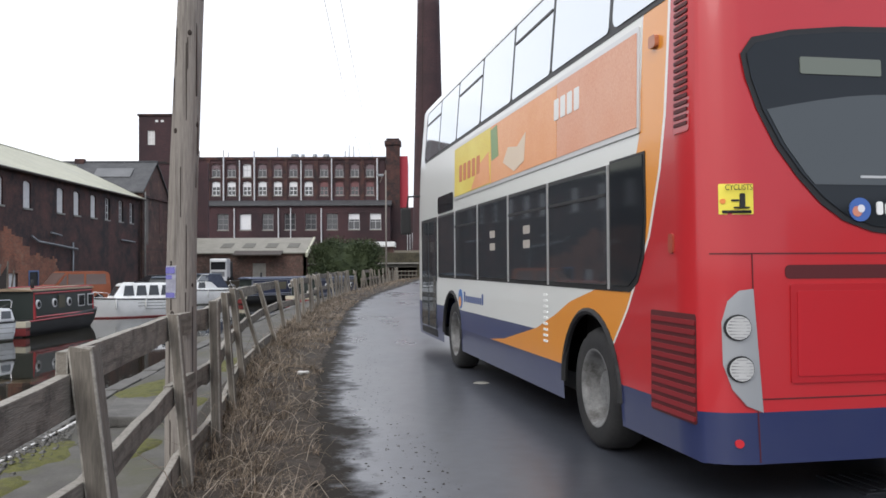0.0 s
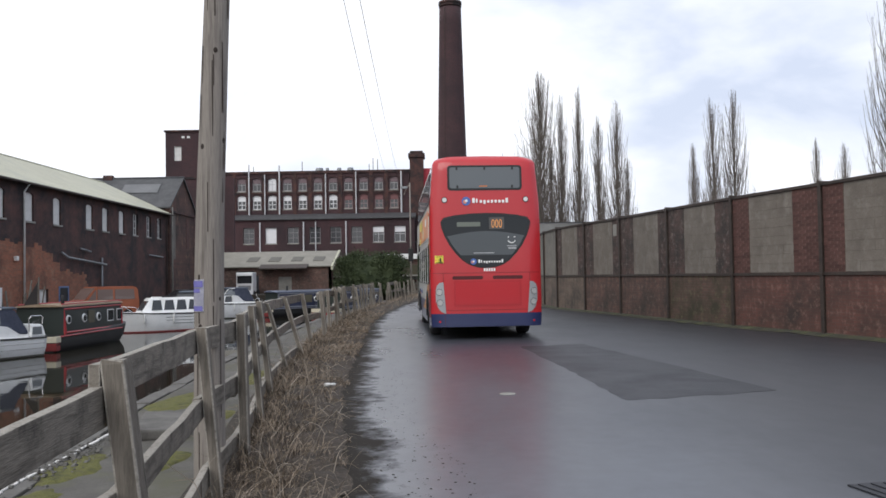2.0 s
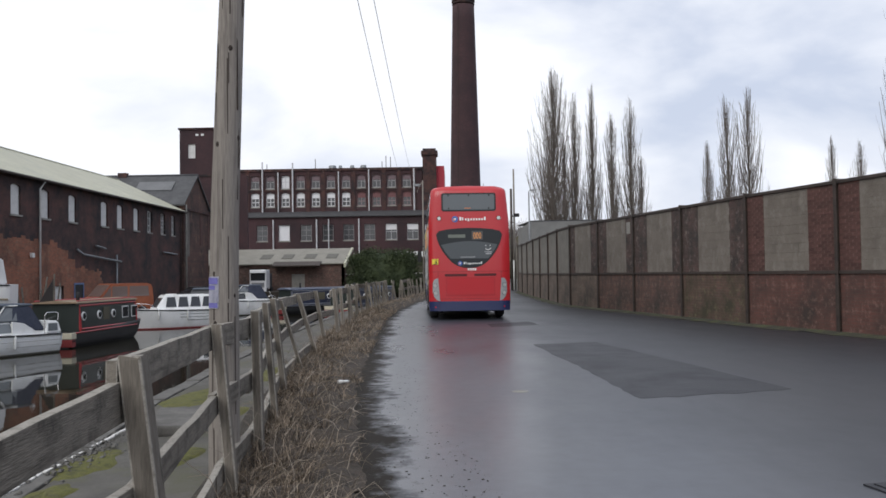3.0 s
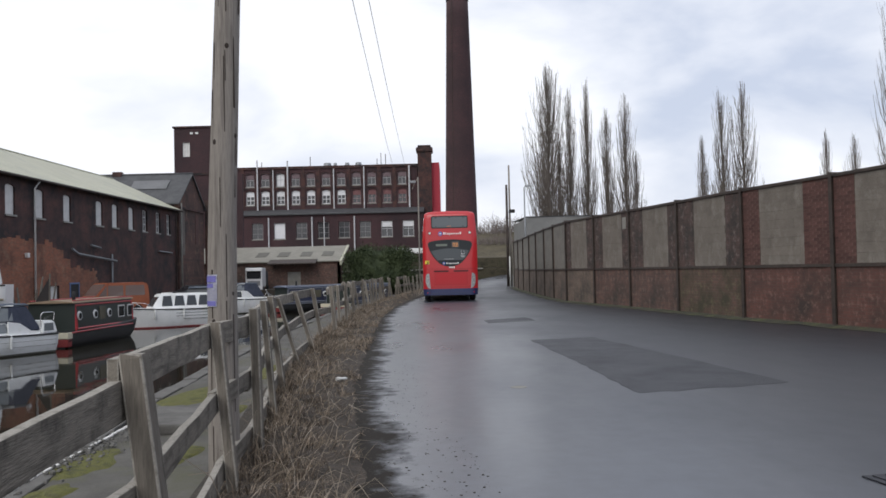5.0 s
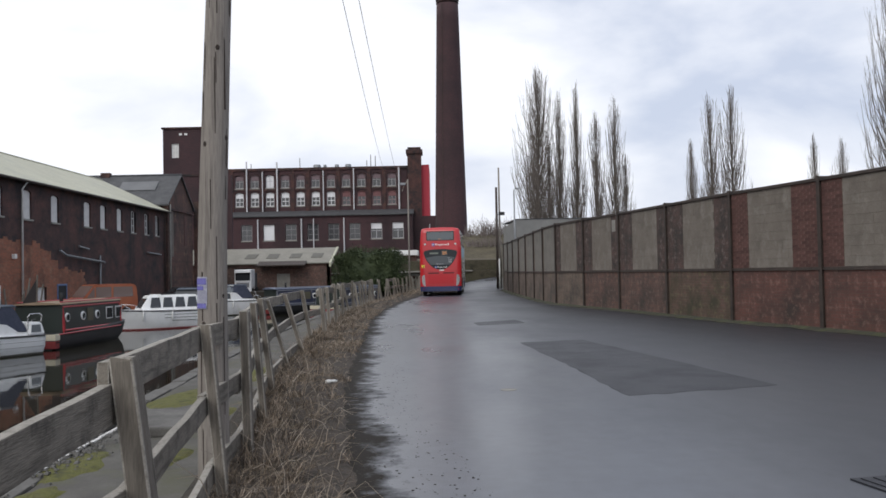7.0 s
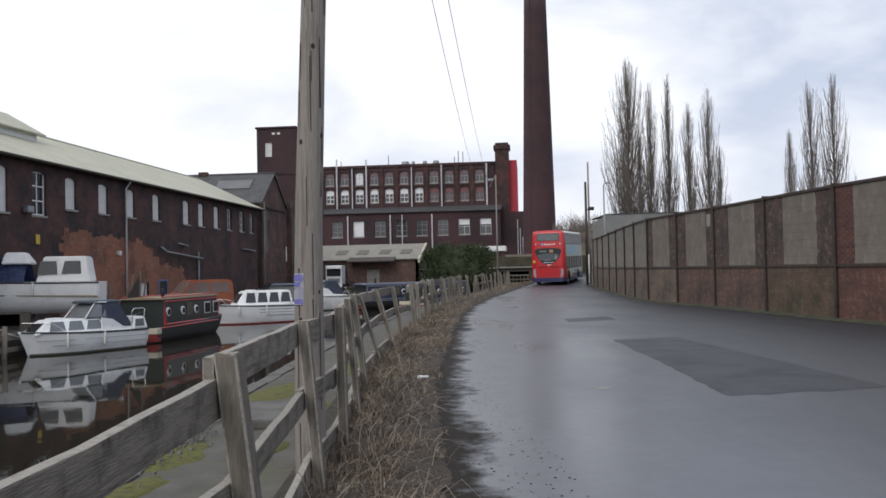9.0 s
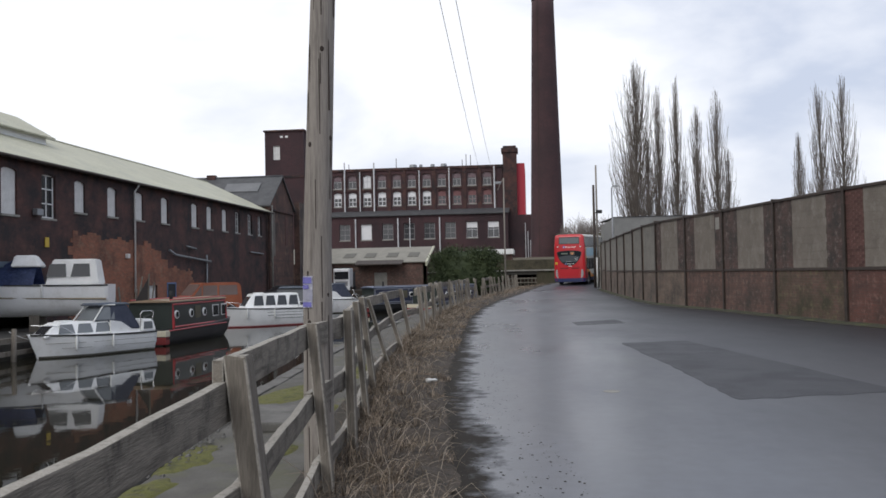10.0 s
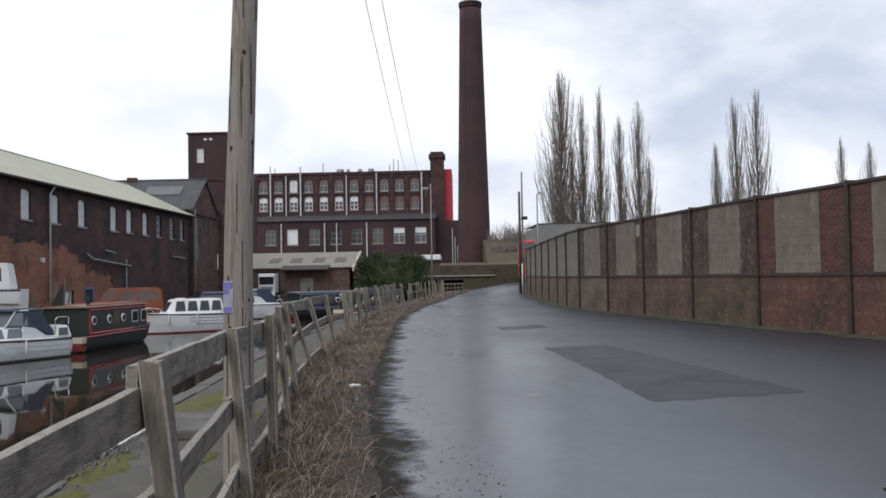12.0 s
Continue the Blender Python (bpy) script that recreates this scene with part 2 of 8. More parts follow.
POLEWOOD = surface("creosoted pole", [(0.115, 0.10, 0.087), (0.275, 0.246, 0.217), (0.165, 0.145, 0.126)], 3.0, 0.85, bump=0.7, fine=30,
                   stretch=(7, 7, 0.35), bump_dist=0.008)
BRICKWALL = brickwork("old brick wall", (0.155, 0.08, 0.062), (0.10, 0.06, 0.05), (0.13, 0.098, 0.08), (0.05, 0.039, 0.034), 0.42, 0.66,
                      turn=(90, 0, 0), patch=(0.24, 0.175, 0.14), soot_scale=0.9, patch_scale=5.5)
BRICKDARK = brickwork("sooty pier brick", (0.11, 0.062, 0.052), (0.072, 0.046, 0.04), (0.10, 0.077, 0.066), (0.038, 0.031, 0.028), 0.40, 0.62,
                      turn=(90, 0, 0), patch=(0.25, 0.205, 0.175), soot_scale=1.1, patch_scale=5.0)
BRICKMOSS = brickwork("mossy brick wall", (0.145, 0.08, 0.062), (0.10, 0.065, 0.05), (0.13, 0.10, 0.078), (0.055, 0.047, 0.029), 0.40, 0.62,
                      turn=(90, 0, 0), patch=(0.17, 0.16, 0.08), soot_scale=1.2, patch_scale=4.2)
BRICKRED = brickwork("red brick wall", (0.15, 0.062, 0.048), (0.105, 0.047, 0.038), (0.11, 0.07, 0.056), (0.05, 0.034, 0.029), 0.42, 0.66,
                     turn=(90, 0, 0), patch=(0.26, 0.16, 0.125), soot_scale=0.7, patch_scale=5.2)
BRICKSOOT = brickwork("sooty brick", (0.118, 0.046, 0.037), (0.074, 0.034, 0.03), (0.06, 0.046, 0.042), (0.024, 0.019, 0.02), 0.36, 0.60, turn=(90, 0, 0), soot_scale=0.6, patch=(0.115, 0.055, 0.042), patch_scale=1.3)
BRICKRUST = brickwork("rust stained brick", (0.11, 0.055, 0.043), (0.075, 0.042, 0.036), (0.08, 0.062, 0.052), (0.03, 0.023, 0.022), 0.46, 0.66, turn=(90, 0, 90), soot_scale=0.5, patch=(0.21, 0.13, 0.085), patch_scale=1.1)
BRICKREDX = brickwork("orange side brick", (0.31, 0.108, 0.06), (0.20, 0.078, 0.047), (0.2, 0.15, 0.11), (0.07, 0.04, 0.03), 0.46, 0.70, turn=(90, 0, 0), soot_scale=0.55, patch=(0.30, 0.19, 0.125), patch_scale=1.6)
BRICKMILL = brickwork("mill brick", (0.078, 0.034, 0.037), (0.052, 0.026, 0.029), (0.062, 0.045, 0.047), (0.034, 0.021, 0.024), 0.42, 0.66, turn=(90, 0, 0), soot_scale=0.12)
BLOCK = surface("concrete block", [(0.132, 0.113, 0.094), (0.198, 0.172, 0.145)], 1.6, 0.9, bump=0.5, fine=50, jitter=0.035, stain=(0.235, 0.212, 0.182), stain_scale=1.9)
RENDERED = surface("grey render", [(0.16, 0.148, 0.128), (0.225, 0.208, 0.182)], 2.0, 0.9, bump=0.4, fine=50, stain=(0.13, 0.125, 0.11), stain_scale=0.9)
STEEL = surface("rusty steel", [(0.035, 0.028, 0.025), (0.075, 0.055, 0.045)], 4, 0.7, 0.2, bump=0.3, fine=60)
SLATE = surface("slate roof", [(0.042, 0.043, 0.046), (0.082, 0.083, 0.086)], 1.5, 0.6, bump=0.4, fine=20)
CREAMROOF = surface("cream sheet roof", [(0.40, 0.39, 0.285), (0.48, 0.47, 0.35)], 0.4, 0.55, bump=0.05, fine=10, stain=(0.36, 0.36, 0.28), stain_scale=0.3)
WHITE = surface("white paint", [(0.68, 0.68, 0.66), (0.8, 0.8, 0.78)], 2.0, 0.45, bump=0.1, fine=30)
SHUTTER = surface("grey white boarding", [(0.56, 0.55, 0.53), (0.74, 0.73, 0.70)], 2.5, 0.7, bump=0.15, fine=20)
DARKGLASS = glazing("dark glazing", (0.03, 0.032, 0.035), 0.08)
CONCRETE = surface("weathered concrete", [(0.20, 0.19, 0.17), (0.32, 0.31, 0.28)], 1.2, 0.9, bump=0.4, fine=30)
GALV = surface("dull grey metal", [(0.22, 0.23, 0.24), (0.3, 0.31, 0.32)], 3, 0.5, 0.6, bump=0.05)
BLACK = plain("black rubber", (0.015, 0.015, 0.016), 0.7)
IVY = surface("ivy leaf", [(0.022, 0.036, 0.012), (0.055, 0.075, 0.026)], 0.9, 0.75, bump=0.0, fine=8)
BARK = surface("poplar bark", [(0.10, 0.083, 0.069), (0.165, 0.141, 0.118)], 2, 0.9, bump=0.3, fine=20)
TWIG = surface("bare twigs", [(0.13, 0.11, 0.10), (0.22, 0.19, 0.175)], 0.6, 0.9, bump=0.0)


def dead_grass(name, tones):
    """Dead stalks, each one its own shade, from dark wet brown to bleached straw."""
    m = plain(name, (0.1, 0.08, 0.06), 0.85)
    n, l = m.node_tree.nodes, m.node_tree.links
    g = n.new("ShaderNodeNewGeometry")
    r = n.new("ShaderNodeValToRGB")
    e = r.color_ramp.elements
    while len(e) < 4:
        e.new(0.5)
    for el, p, c in zip(e, (0.0, 0.4, 0.78, 1.0), tones):
        el.position, el.color = p, (*c, 1)
    l.new(g.outputs["Random Per Island"], r.inputs["Fac"])
    l.new(r.outputs["Color"], n["Principled BSDF"].inputs["Base Color"])
    return m


STALK = dead_grass("dead stems", ((0.05, 0.038, 0.028), (0.17, 0.135, 0.10), (0.36, 0.30, 0.23), (0.58, 0.50, 0.41)))
STRAW = dead_grass("dead grass", ((0.026, 0.019, 0.014), (0.105, 0.076, 0.051), (0.25, 0.19, 0.13), (0.46, 0.37, 0.28)))
FACEBRICK = surface("spalled face brick", [(0.055, 0.033, 0.028), (0.105, 0.047, 0.039), (0.07, 0.038, 0.033)], 2.5, 0.9, bump=0.8, fine=60, jitter=0.25, stain=(0.22, 0.155, 0.125), stain_scale=3.6)
EARTH = surface("trodden earth", [(0.018, 0.015, 0.012), (0.06, 0.046, 0.034), (0.024, 0.019, 0.015)], 5, 0.9, bump=0.9, fine=35, bump_dist=0.03)
QUAY = surface("dark stained concrete", [(0.04, 0.037, 0.033), (0.085, 0.08, 0.07)], 1.2, 0.9, bump=0.4, fine=30)
BRICKPALE = brickwork("pale weathered brick", (0.20, 0.14, 0.108), (0.15, 0.108, 0.087), (0.18, 0.148, 0.12), (0.07, 0.058, 0.048), 0.40, 0.64,
                      turn=(90, 0, 0), patch=(0.22, 0.185, 0.145), soot_scale=0.9)

# ---- mesh helpers ----


def part(name, bm, material, parent=None, label=""):
    me = bpy.data.meshes.new(name)
    bm.normal_update()
    bm.to_mesh(me)
    bm.free()
    for m in (material if isinstance(material, (list, tuple)) else [material]):
        me.materials.append(m)
    ob = new(name, me)
    if parent:
        ob.parent = parent
    if label:
        ob["label"] = label
    return ob


def empty(name, x=0, y=0, z=0, rz=0):
    ob = new(name)
    ob.empty_display_size = 0.2
    ob.matrix_basis = pose(x, y, z, 0, 0, rz)
    return ob


def box(bm, x0, y0, z0, x1, y1, z1, bevel=0.0, m=None):
    r = bmesh.ops.create_cube(bm, size=1.0)
    vs = r["verts"]
    mat = Matrix.Translation(((x0 + x1) / 2, (y0 + y1) / 2, (z0 + z1) / 2)) @ Matrix.Diagonal((x1 - x0, y1 - y0, z1 - z0, 1))
    if m is not None:
        mat = m @ mat
    bmesh.ops.transform(bm, matrix=mat, verts=vs)
    if bevel:
        es = list({e for v in vs for e in v.link_edges})
        bmesh.ops.bevel(bm, geom=es, offset=bevel, segments=2, affect="EDGES", profile=0.6)
    return bm


def boxed(x0, y0, z0, x1, y1, z1, bevel=0.0, m=None):
    return box(bmesh.new(), x0, y0, z0, x1, y1, z1, bevel, m)


def tube(bm, pts, radii, sides=8, cap=True):
    """A tube through points, with a radius at each."""
    rings = []
    pts = [Vector(p) for p in pts]
    for i, p in enumerate(pts):
        d = (pts[min(i + 1, len(pts) - 1)] - pts[max(i - 1, 0)]).normalized()
        a = d.cross(Vector((0, 0, 1)) if abs(d.z) < 0.9 else Vector((1, 0, 0))).normalized()
        b = d.cross(a)
        r = radii[i] if isinstance(radii, (list, tuple)) else radii
        rings.append([bm.verts.new(p + (a * math.cos(k * math.tau / sides) + b * math.sin(k * math.tau / sides)) * r) for k in range(sides)])
    for u, v in zip(rings, rings[1:]):
        for k in range(sides):
            f = bm.faces.new((u[k], u[(k + 1) % sides], v[(k + 1) % sides], v[k]))
            f.smooth = sides > 6
    if cap and sides > 2:
        bm.faces.new(rings[0][::-1])
        bm.faces.new(rings[-1])
    return bm


def tubed(pts, radii, sides=8):
    return tube(bmesh.new(), pts, radii, sides)


def prism(bm, outline, axis, a, b):
    """The outline (u, v) carried along axis from a to b. x: (y, z); y: (x, z); z: (x, y)."""
    def at(u, v, w):
        return {"x": (w, u, v), "y": (u, w, v), "z": (u, v, w)}[axis]
    n = len(outline)
    p = [bm.verts.new(at(u, v, a)) for u, v in outline]
    q = [bm.verts.new(at(u, v, b)) for u, v in outline]
    fs = [bm.faces.new(p), bm.faces.new(q[::-1])]
    for i in range(n):
        fs.append(bm.faces.new((p[i], q[i], q[(i + 1) % n], p[(i + 1) % n])))
    bmesh.ops.recalc_face_normals(bm, faces=fs)
    return bm


def prismed(outline, axis, a, b):
    return prism(bmesh.new(), outline, axis, a, b)


def lerp_table(table, s):
    """Piecewise linear value of table [(key, value), ...] at s."""
    return float(np.interp(s, [k for k, _ in table], [v for _, v in table]))


# ---- ground, road, canal ----
def road_left(y):
    return lerp_table([(-10, 0.4), (0, 0.0), (5.5, -0.55), (7.4, -0.8), (10.7, -1.2), (18.9, -1.75), (28, -2.2), (34, -2.25), (43, -2.0), (52, -1.45), (58, -1.05), (64, -0.6), (70, 0.3), (75, 1.4), (79, 2.6), (84, 4.3), (92, 8), (99, 14)], y)


def wall_x(y):
    return lerp_table([(-12, 16.0), (6, 11.4), (12.4, 9.85), (15.55, 9.12), (18.75, 8.35), (22.05, 7.5), (25.7, 6.8), (29.35, 6.13), (32.4, 5.42), (35.6, 4.8), (38.8, 4.65), (42.3, 4.62), (46.1, 4.59),
                       (50, 4.58), (54.2, 4.58), (58.5, 4.6), (63, 4.66)], y)


def fence_x(y):
    return lerp_table([(-6, -0.95), (1.8, -1.09), (3.25, -1.08), (5.5, -1.37), (7.0, -1.54), (8.0, -1.64), (10.8, -2.04), (12.6, -2.3), (18.9, -2.75), (28, -3.2), (43, -3.4), (55, -2.6), (66, -1.9), (76, -1.4)], y)


def ground_z(x, y):
    """Height of the land: a gentle rise far off, the canal's bed, and the sloping bank."""
    z = 0.65 * min(1.25, max(0.0, (y - 58) / 24.0)) ** 1.6 * min(1.0, max(0.0, (x - road_left(y) + 2.0) / 2.0)) if y > 58 else 0.0
    near = fence_x(y) - 2.24
    far = -18.2
    if y < 78:
        if x < far:
            return -0.7
        if x < near:
            return -2.2
        if x < fence_x(y) - 0.15:
            return z - 0.45
    return z


def build_ground():
    bm = bmesh.new()
    ys = sorted({*np.arange(-60, 0, 6.0), *np.arange(0, 80, 2.0), 77.9, 78.1, *np.arange(80, 200, 10.0), 300, 600, 1500, 3000, -200, -1500, -3000})
    rows = []
    for y in ys:
        f = fence_x(y)
        xs = [-3000, -600, -120, -60, -40, -25, -18.25, -18.15, -14, -10, f - 2.29, f - 2.19, f - 1.4, f - 0.7, f - 0.05, f + 0.4, f + 1.6, 4, 10, 20, 40, 90, 400, 3000]
        rows.append([bm.verts.new((x, y, ground_z(x, y) - (0.012 if x > f + 1 else 0))) for x in xs])
    for a, b in zip(rows, rows[1:]):
        for i in range(len(a) - 1):
            bm.faces.new((a[i], a[i + 1], b[i + 1], b[i]))
    return tagged(part("ground", bm, [SOIL]), "dark damp earth with sparse dead grass", "ground", kind="structure")


def strip(name, left, right, ys, zoff, material, cols=5):
    bm = bmesh.new()
    rows = []
    for y in ys:
        a, b = left(y), right(y)
        rows.append([bm.verts.new((a + (b - a) * i / cols, y, ground_z(max(a + (b - a) * i / cols, fence_x(y) + 0.5), y) + zoff)) for i in range(cols + 1)])
    for a, b in zip(rows, rows[1:]):
        for i in range(cols):
            bm.faces.new((a[i], a[i + 1], b[i + 1], b[i]))
    return part(name, bm, material)


build_ground()


def ragged(y):
    return road_left(y) + 0.10 * noise.noise((y * 1.1, 3.1, 0)) + 0.07 * noise.noise((y * 4.3, 1.7, 0))


def road_right(y):
    return wall_x(min(y, 63)) + 0.3 + (max(0.0, y - 63.6) * 2.6)


def build_road():
    ys = [*np.arange(-14, 40, 0.25), *np.arange(40, 99, 0.5)]
    bm = bmesh.new()
    rows, dist = [], []
    for y in ys:
        a, b = ragged(y) - 0.1, road_right(y)
        xs = [a, a + 0.1, a + 0.25, a + 0.45, a + 0.7, a + 1.0, a + 1.6, a + 0.5 * (b - a), b]
        rows.append([bm.verts.new((x, y, ground_z(max(x, fence_x(y) + 0.5), y) + 0.004)) for x in xs])
        dist += [x - a for x in xs]
    for p, q in zip(rows, rows[1:]):
        for i in range(len(p) - 1):
            bm.faces.new((p[i], p[i + 1], q[i + 1], q[i]))
    ob = part("road", bm, ASPHALT)
    at = ob.data.attributes.new("margin", "FLOAT", "POINT")
    at.data.foreach_set("value", [float(d) for d in dist])
    return ob


tagged(build_road(), "worn wet grey asphalt lane", "road", kind="structure")


def water():
    m = bpy.data.materials.new("canal water")
    m.use_nodes = True
    n, l = m.node_tree.nodes, m.node_tree.links
    b = n["Principled BSDF"]
    b.inputs["Base Color"].default_value = (0.018, 0.016, 0.010, 1)
    b.inputs["Roughness"].default_value = 0.03
    b.inputs["IOR"].default_value = 1.33
    tc = n.new("ShaderNodeTexCoord")
    no = n.new("ShaderNodeTexNoise")
    no.inputs["Scale"].default_value, no.inputs["Detail"].default_value = 1.3, 3
    l.new(tc.outputs["Object"], no.inputs["Vector"])
    bp = n.new("ShaderNodeBump")
    bp.inputs["Strength"].default_value, bp.inputs["Distance"].default_value = 0.12, 0.02
    l.new(no.outputs["Fac"], bp.inputs["Height"])
    l.new(bp.outputs["Normal"], b.inputs["Normal"])
    bm = bmesh.new()
    vs = [bm.verts.new(p) for p in ((-18.25, -60, 0), (-2.9, -60, 0), (-2.9, 103, 0), (-18.25, 103, 0))]
    bm.faces.new(vs)
    ob = part("water", bm, m)
    ob.location.z = -1.25
    return tagged(ob, "still brown canal water reflecting boats and sky", "canal", kind="structure")


water()


# ---- boundary wall: steel posts, brick and block panels ----
def bay_frame(a, b):
    d = Vector((wall_x(b) - wall_x(a), b - a, 0))
    return Matrix.Translation((wall_x(a), a, 0)) @ Matrix.Rotation(math.atan2(d.y, d.x), 4, "Z"), d.length


PIERS = []


BAYS = [63, 58.5, 54.2, 50, 46.1, 42.3, 38.8, 35.6, 32.4, 29.35, 25.7, 22.05, 18.75, 15.55, 12.4, 9.2, 6.0, 2.8, -0.4, -3.6, -6.8, -10.0]
INFILL = {35.6: (0.18, 0.75), 32.4: (0.255, 0.795), 29.35: (0.30, 0.815), 25.7: (0.28, 0.767), 22.05: (0.214, 0.711), 18.75: (0.214, 0.78)}


def boundary_wall():
    wall = tagged(empty("wall_east"), "tall weathered brick and block wall with steel posts", "wall", kind="structure")
    rnd = random.Random(5)
    for i, (a, b) in enumerate(zip(BAYS, BAYS[1:])):
        m, l = bay_frame(a, b)
        z = ground_z(10, a)
        low = BRICKRED if b < 20 else BRICKPALE if a > 33 else BRICKMOSS if 21 < b < 23 else BRICKWALL
        pier = BRICKRED if b < 20 else BRICKPALE if a > 36 else BRICKDARK

        def put(name, bm, mat, label=""):
            ob = part(name, bm, mat, wall, label)
            ob.matrix_basis = m @ Matrix.Translation((0, 0, z))
            return ob
        put("brick_panel", boxed(0.05, 0.0, -0.1, l - 0.05, 0.22, 1.31), low)
        u0, u1 = INFILL.get(a, (0.06, 0.94) if a > 36 else (0.22 + 0.02 * rnd.random(), 0.74 + 0.02 * rnd.random()))
        if 15 < b < 20:
            PIERS.append((m, z, 0.05, l * u0))
        if 18 < b < 20:
            PIERS.append((m, z, l * u1, l - 0.05))
        put("brick_pier", boxed(0.05, 0.0, 1.385, l * u0, 0.22, 3.27), pier)
        put("brick_pier", boxed(l * u1, 0.0, 1.385, l - 0.05, 0.22, 3.27), pier)
        put("backing", boxed(l * u0, 0.14, 1.385, l * u1, 0.22, 3.27), RENDERED)
        if 12 < b < 33:
            # courses of separate blocks in half bond, thinly pointed
            w, hgt = 0.44, 0.215
            row = 0
            zz = 1.39
            while zz < 3.23:
                x = l * u0 + 0.004 - (w / 2 if row % 2 else 0)
                while x < l * u1 - 0.03:
                    x0, x1 = max(x, l * u0 + 0.004), min(x + w - 0.003, l * u1 - 0.004)
                    top = min(zz + hgt - 0.003, 3.268)
                    if x1 - x0 > 0.05:
                        p = 0.004 * rnd.random()
                        put("block", boxed(x0, 0.004 + p, zz, x1, 0.15, top), BLOCK)
                    x += w
                row += 1
                zz += hgt
        else:
            put("infill", boxed(l * u0 + 0.003, 0.006, 1.387, l * u1 - 0.003, 0.135, 3.268), RENDERED)
        put("rail", boxed(0, -0.03, 1.31, l, 0.2, 1.385, 0.006), STEEL)
        put("coping", boxed(0, -0.04, 3.27, l + 0.01, 0.26, 3.345, 0.01), STEEL)
        pb = boxed(-0.052, -0.06, -0.1, 0.052, -0.045, 3.38)
        box(pb, -0.012, -0.045, -0.1, 0.012, 0.2, 3.38)
        box(pb, -0.052, 0.2, -0.1, 0.052, 0.235, 3.38)
        put("post", pb, STEEL)
        if a == 32.4:
            put("notice_plate", boxed(l * 0.83, -0.02, 2.72, l * 0.92, -0.002, 3.12, 0.004), CONCRETE, "small pale notice plate")
    # the end of the wall, turning behind
    ob = part("brick_return", boxed(0, 0, 0.1, 14, 0.22, 3.36), RENDERED, wall)
    ob.matrix_basis = pose(4.72, 63.65, 0, 0, 0, 38)
    return wall


WALL = boundary_wall()

# ---- asphalt repairs, drain and litter on the lane ----


def flat_piece(name, pts, z, material, label, category, kind="structure", thick=0.0025):
    bm = bmesh.new()
    r = random.Random(len(pts))
    out = []
    for (x0, y0), (x1, y1) in zip(pts, pts[1:] + pts[:1]):
        for k in range(12):
            f = k / 12
            out.append((x0 + (x1 - x0) * f + r.uniform(-.025, .025), y0 + (y1 - y0) * f + r.uniform(-.05, .05)))
    prism(bm, out, "z", z, z + thick)
    return tagged(part(name, bm, material), label, category, kind=kind)


flat_piece("asphalt_patch", [(1.55, 17.1), (2.86, 17.5), (4.03, 10.3), (2.07, 9.65), (1.93, 12.4)], 0.0045, PATCH, "dark rectangular asphalt repair in the lane", "road patch")
flat_piece("asphalt_patch", [(0.9, 24.1), (2.14, 25.2), (2.3, 23.5), (0.98, 22.8)], 0.0045, PATCH, "small dark asphalt repair farther along", "road patch")


def drain_cover():
    d = tagged(empty("drain_cover", 3.05, 5.55, 0.004, 12), "rusty iron drain cover in the asphalt", "drain cover")
    part("frame", boxed(-0.32, -0.24, 0, 0.32, 0.24, 0.012, 0.004), PATCH, d)
    for k in range(6):
        part("bar", boxed(-0.27 + k * 0.095, -0.2, 0.012, -0.22 + k * 0.095, 0.2, 0.02, 0.002), PATCH, d)


drain_cover()


def wet_spot():
    # pale disc added to paint in the glint of a wet spot
    bm = bmesh.new()
    bmesh.ops.create_cone(bm, cap_ends=True, segments=24, radius1=0.10, radius2=0.098, depth=0.004)
    ob = tagged(part("valve_cover", bm, CONCRETE), "small pale disc standing in for a bright wet spot on the road", "drain cover")
    ob.location = (0.79, 10.38, 0.007)


wet_spot()


# ---- fence ----
# (y, x at the foot, x at the top, height), and half the thickness of the nearest
POSTS = [(-1.0, -1.0, -1.0, 1.1), (1.1, -1.06, -1.08, 1.1), (3.25, -1.073, -1.209, 1.142), (5.54, -1.423, -1.525, 1.132), (6.7, -1.52, -1.539, 1.168), (8.2, -1.709, -1.802, 1.181),
         (10.3, -2.035, -2.175, 1.168), (12.7, -2.253, -2.562, 1.077), (15.4, -2.483, -2.807, 1.096), (18.2, -2.756, -2.949, 1.111), (19.6, -2.66, -2.764, 1.129), (23.8, -2.924, -2.923, 1.117)]


def pale_faces(bm):
    """Paler grain on the upper faces and the bevelled arrises."""
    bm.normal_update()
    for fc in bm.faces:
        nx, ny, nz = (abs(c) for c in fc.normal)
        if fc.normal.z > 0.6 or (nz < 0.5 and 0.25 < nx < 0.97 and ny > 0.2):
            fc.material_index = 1


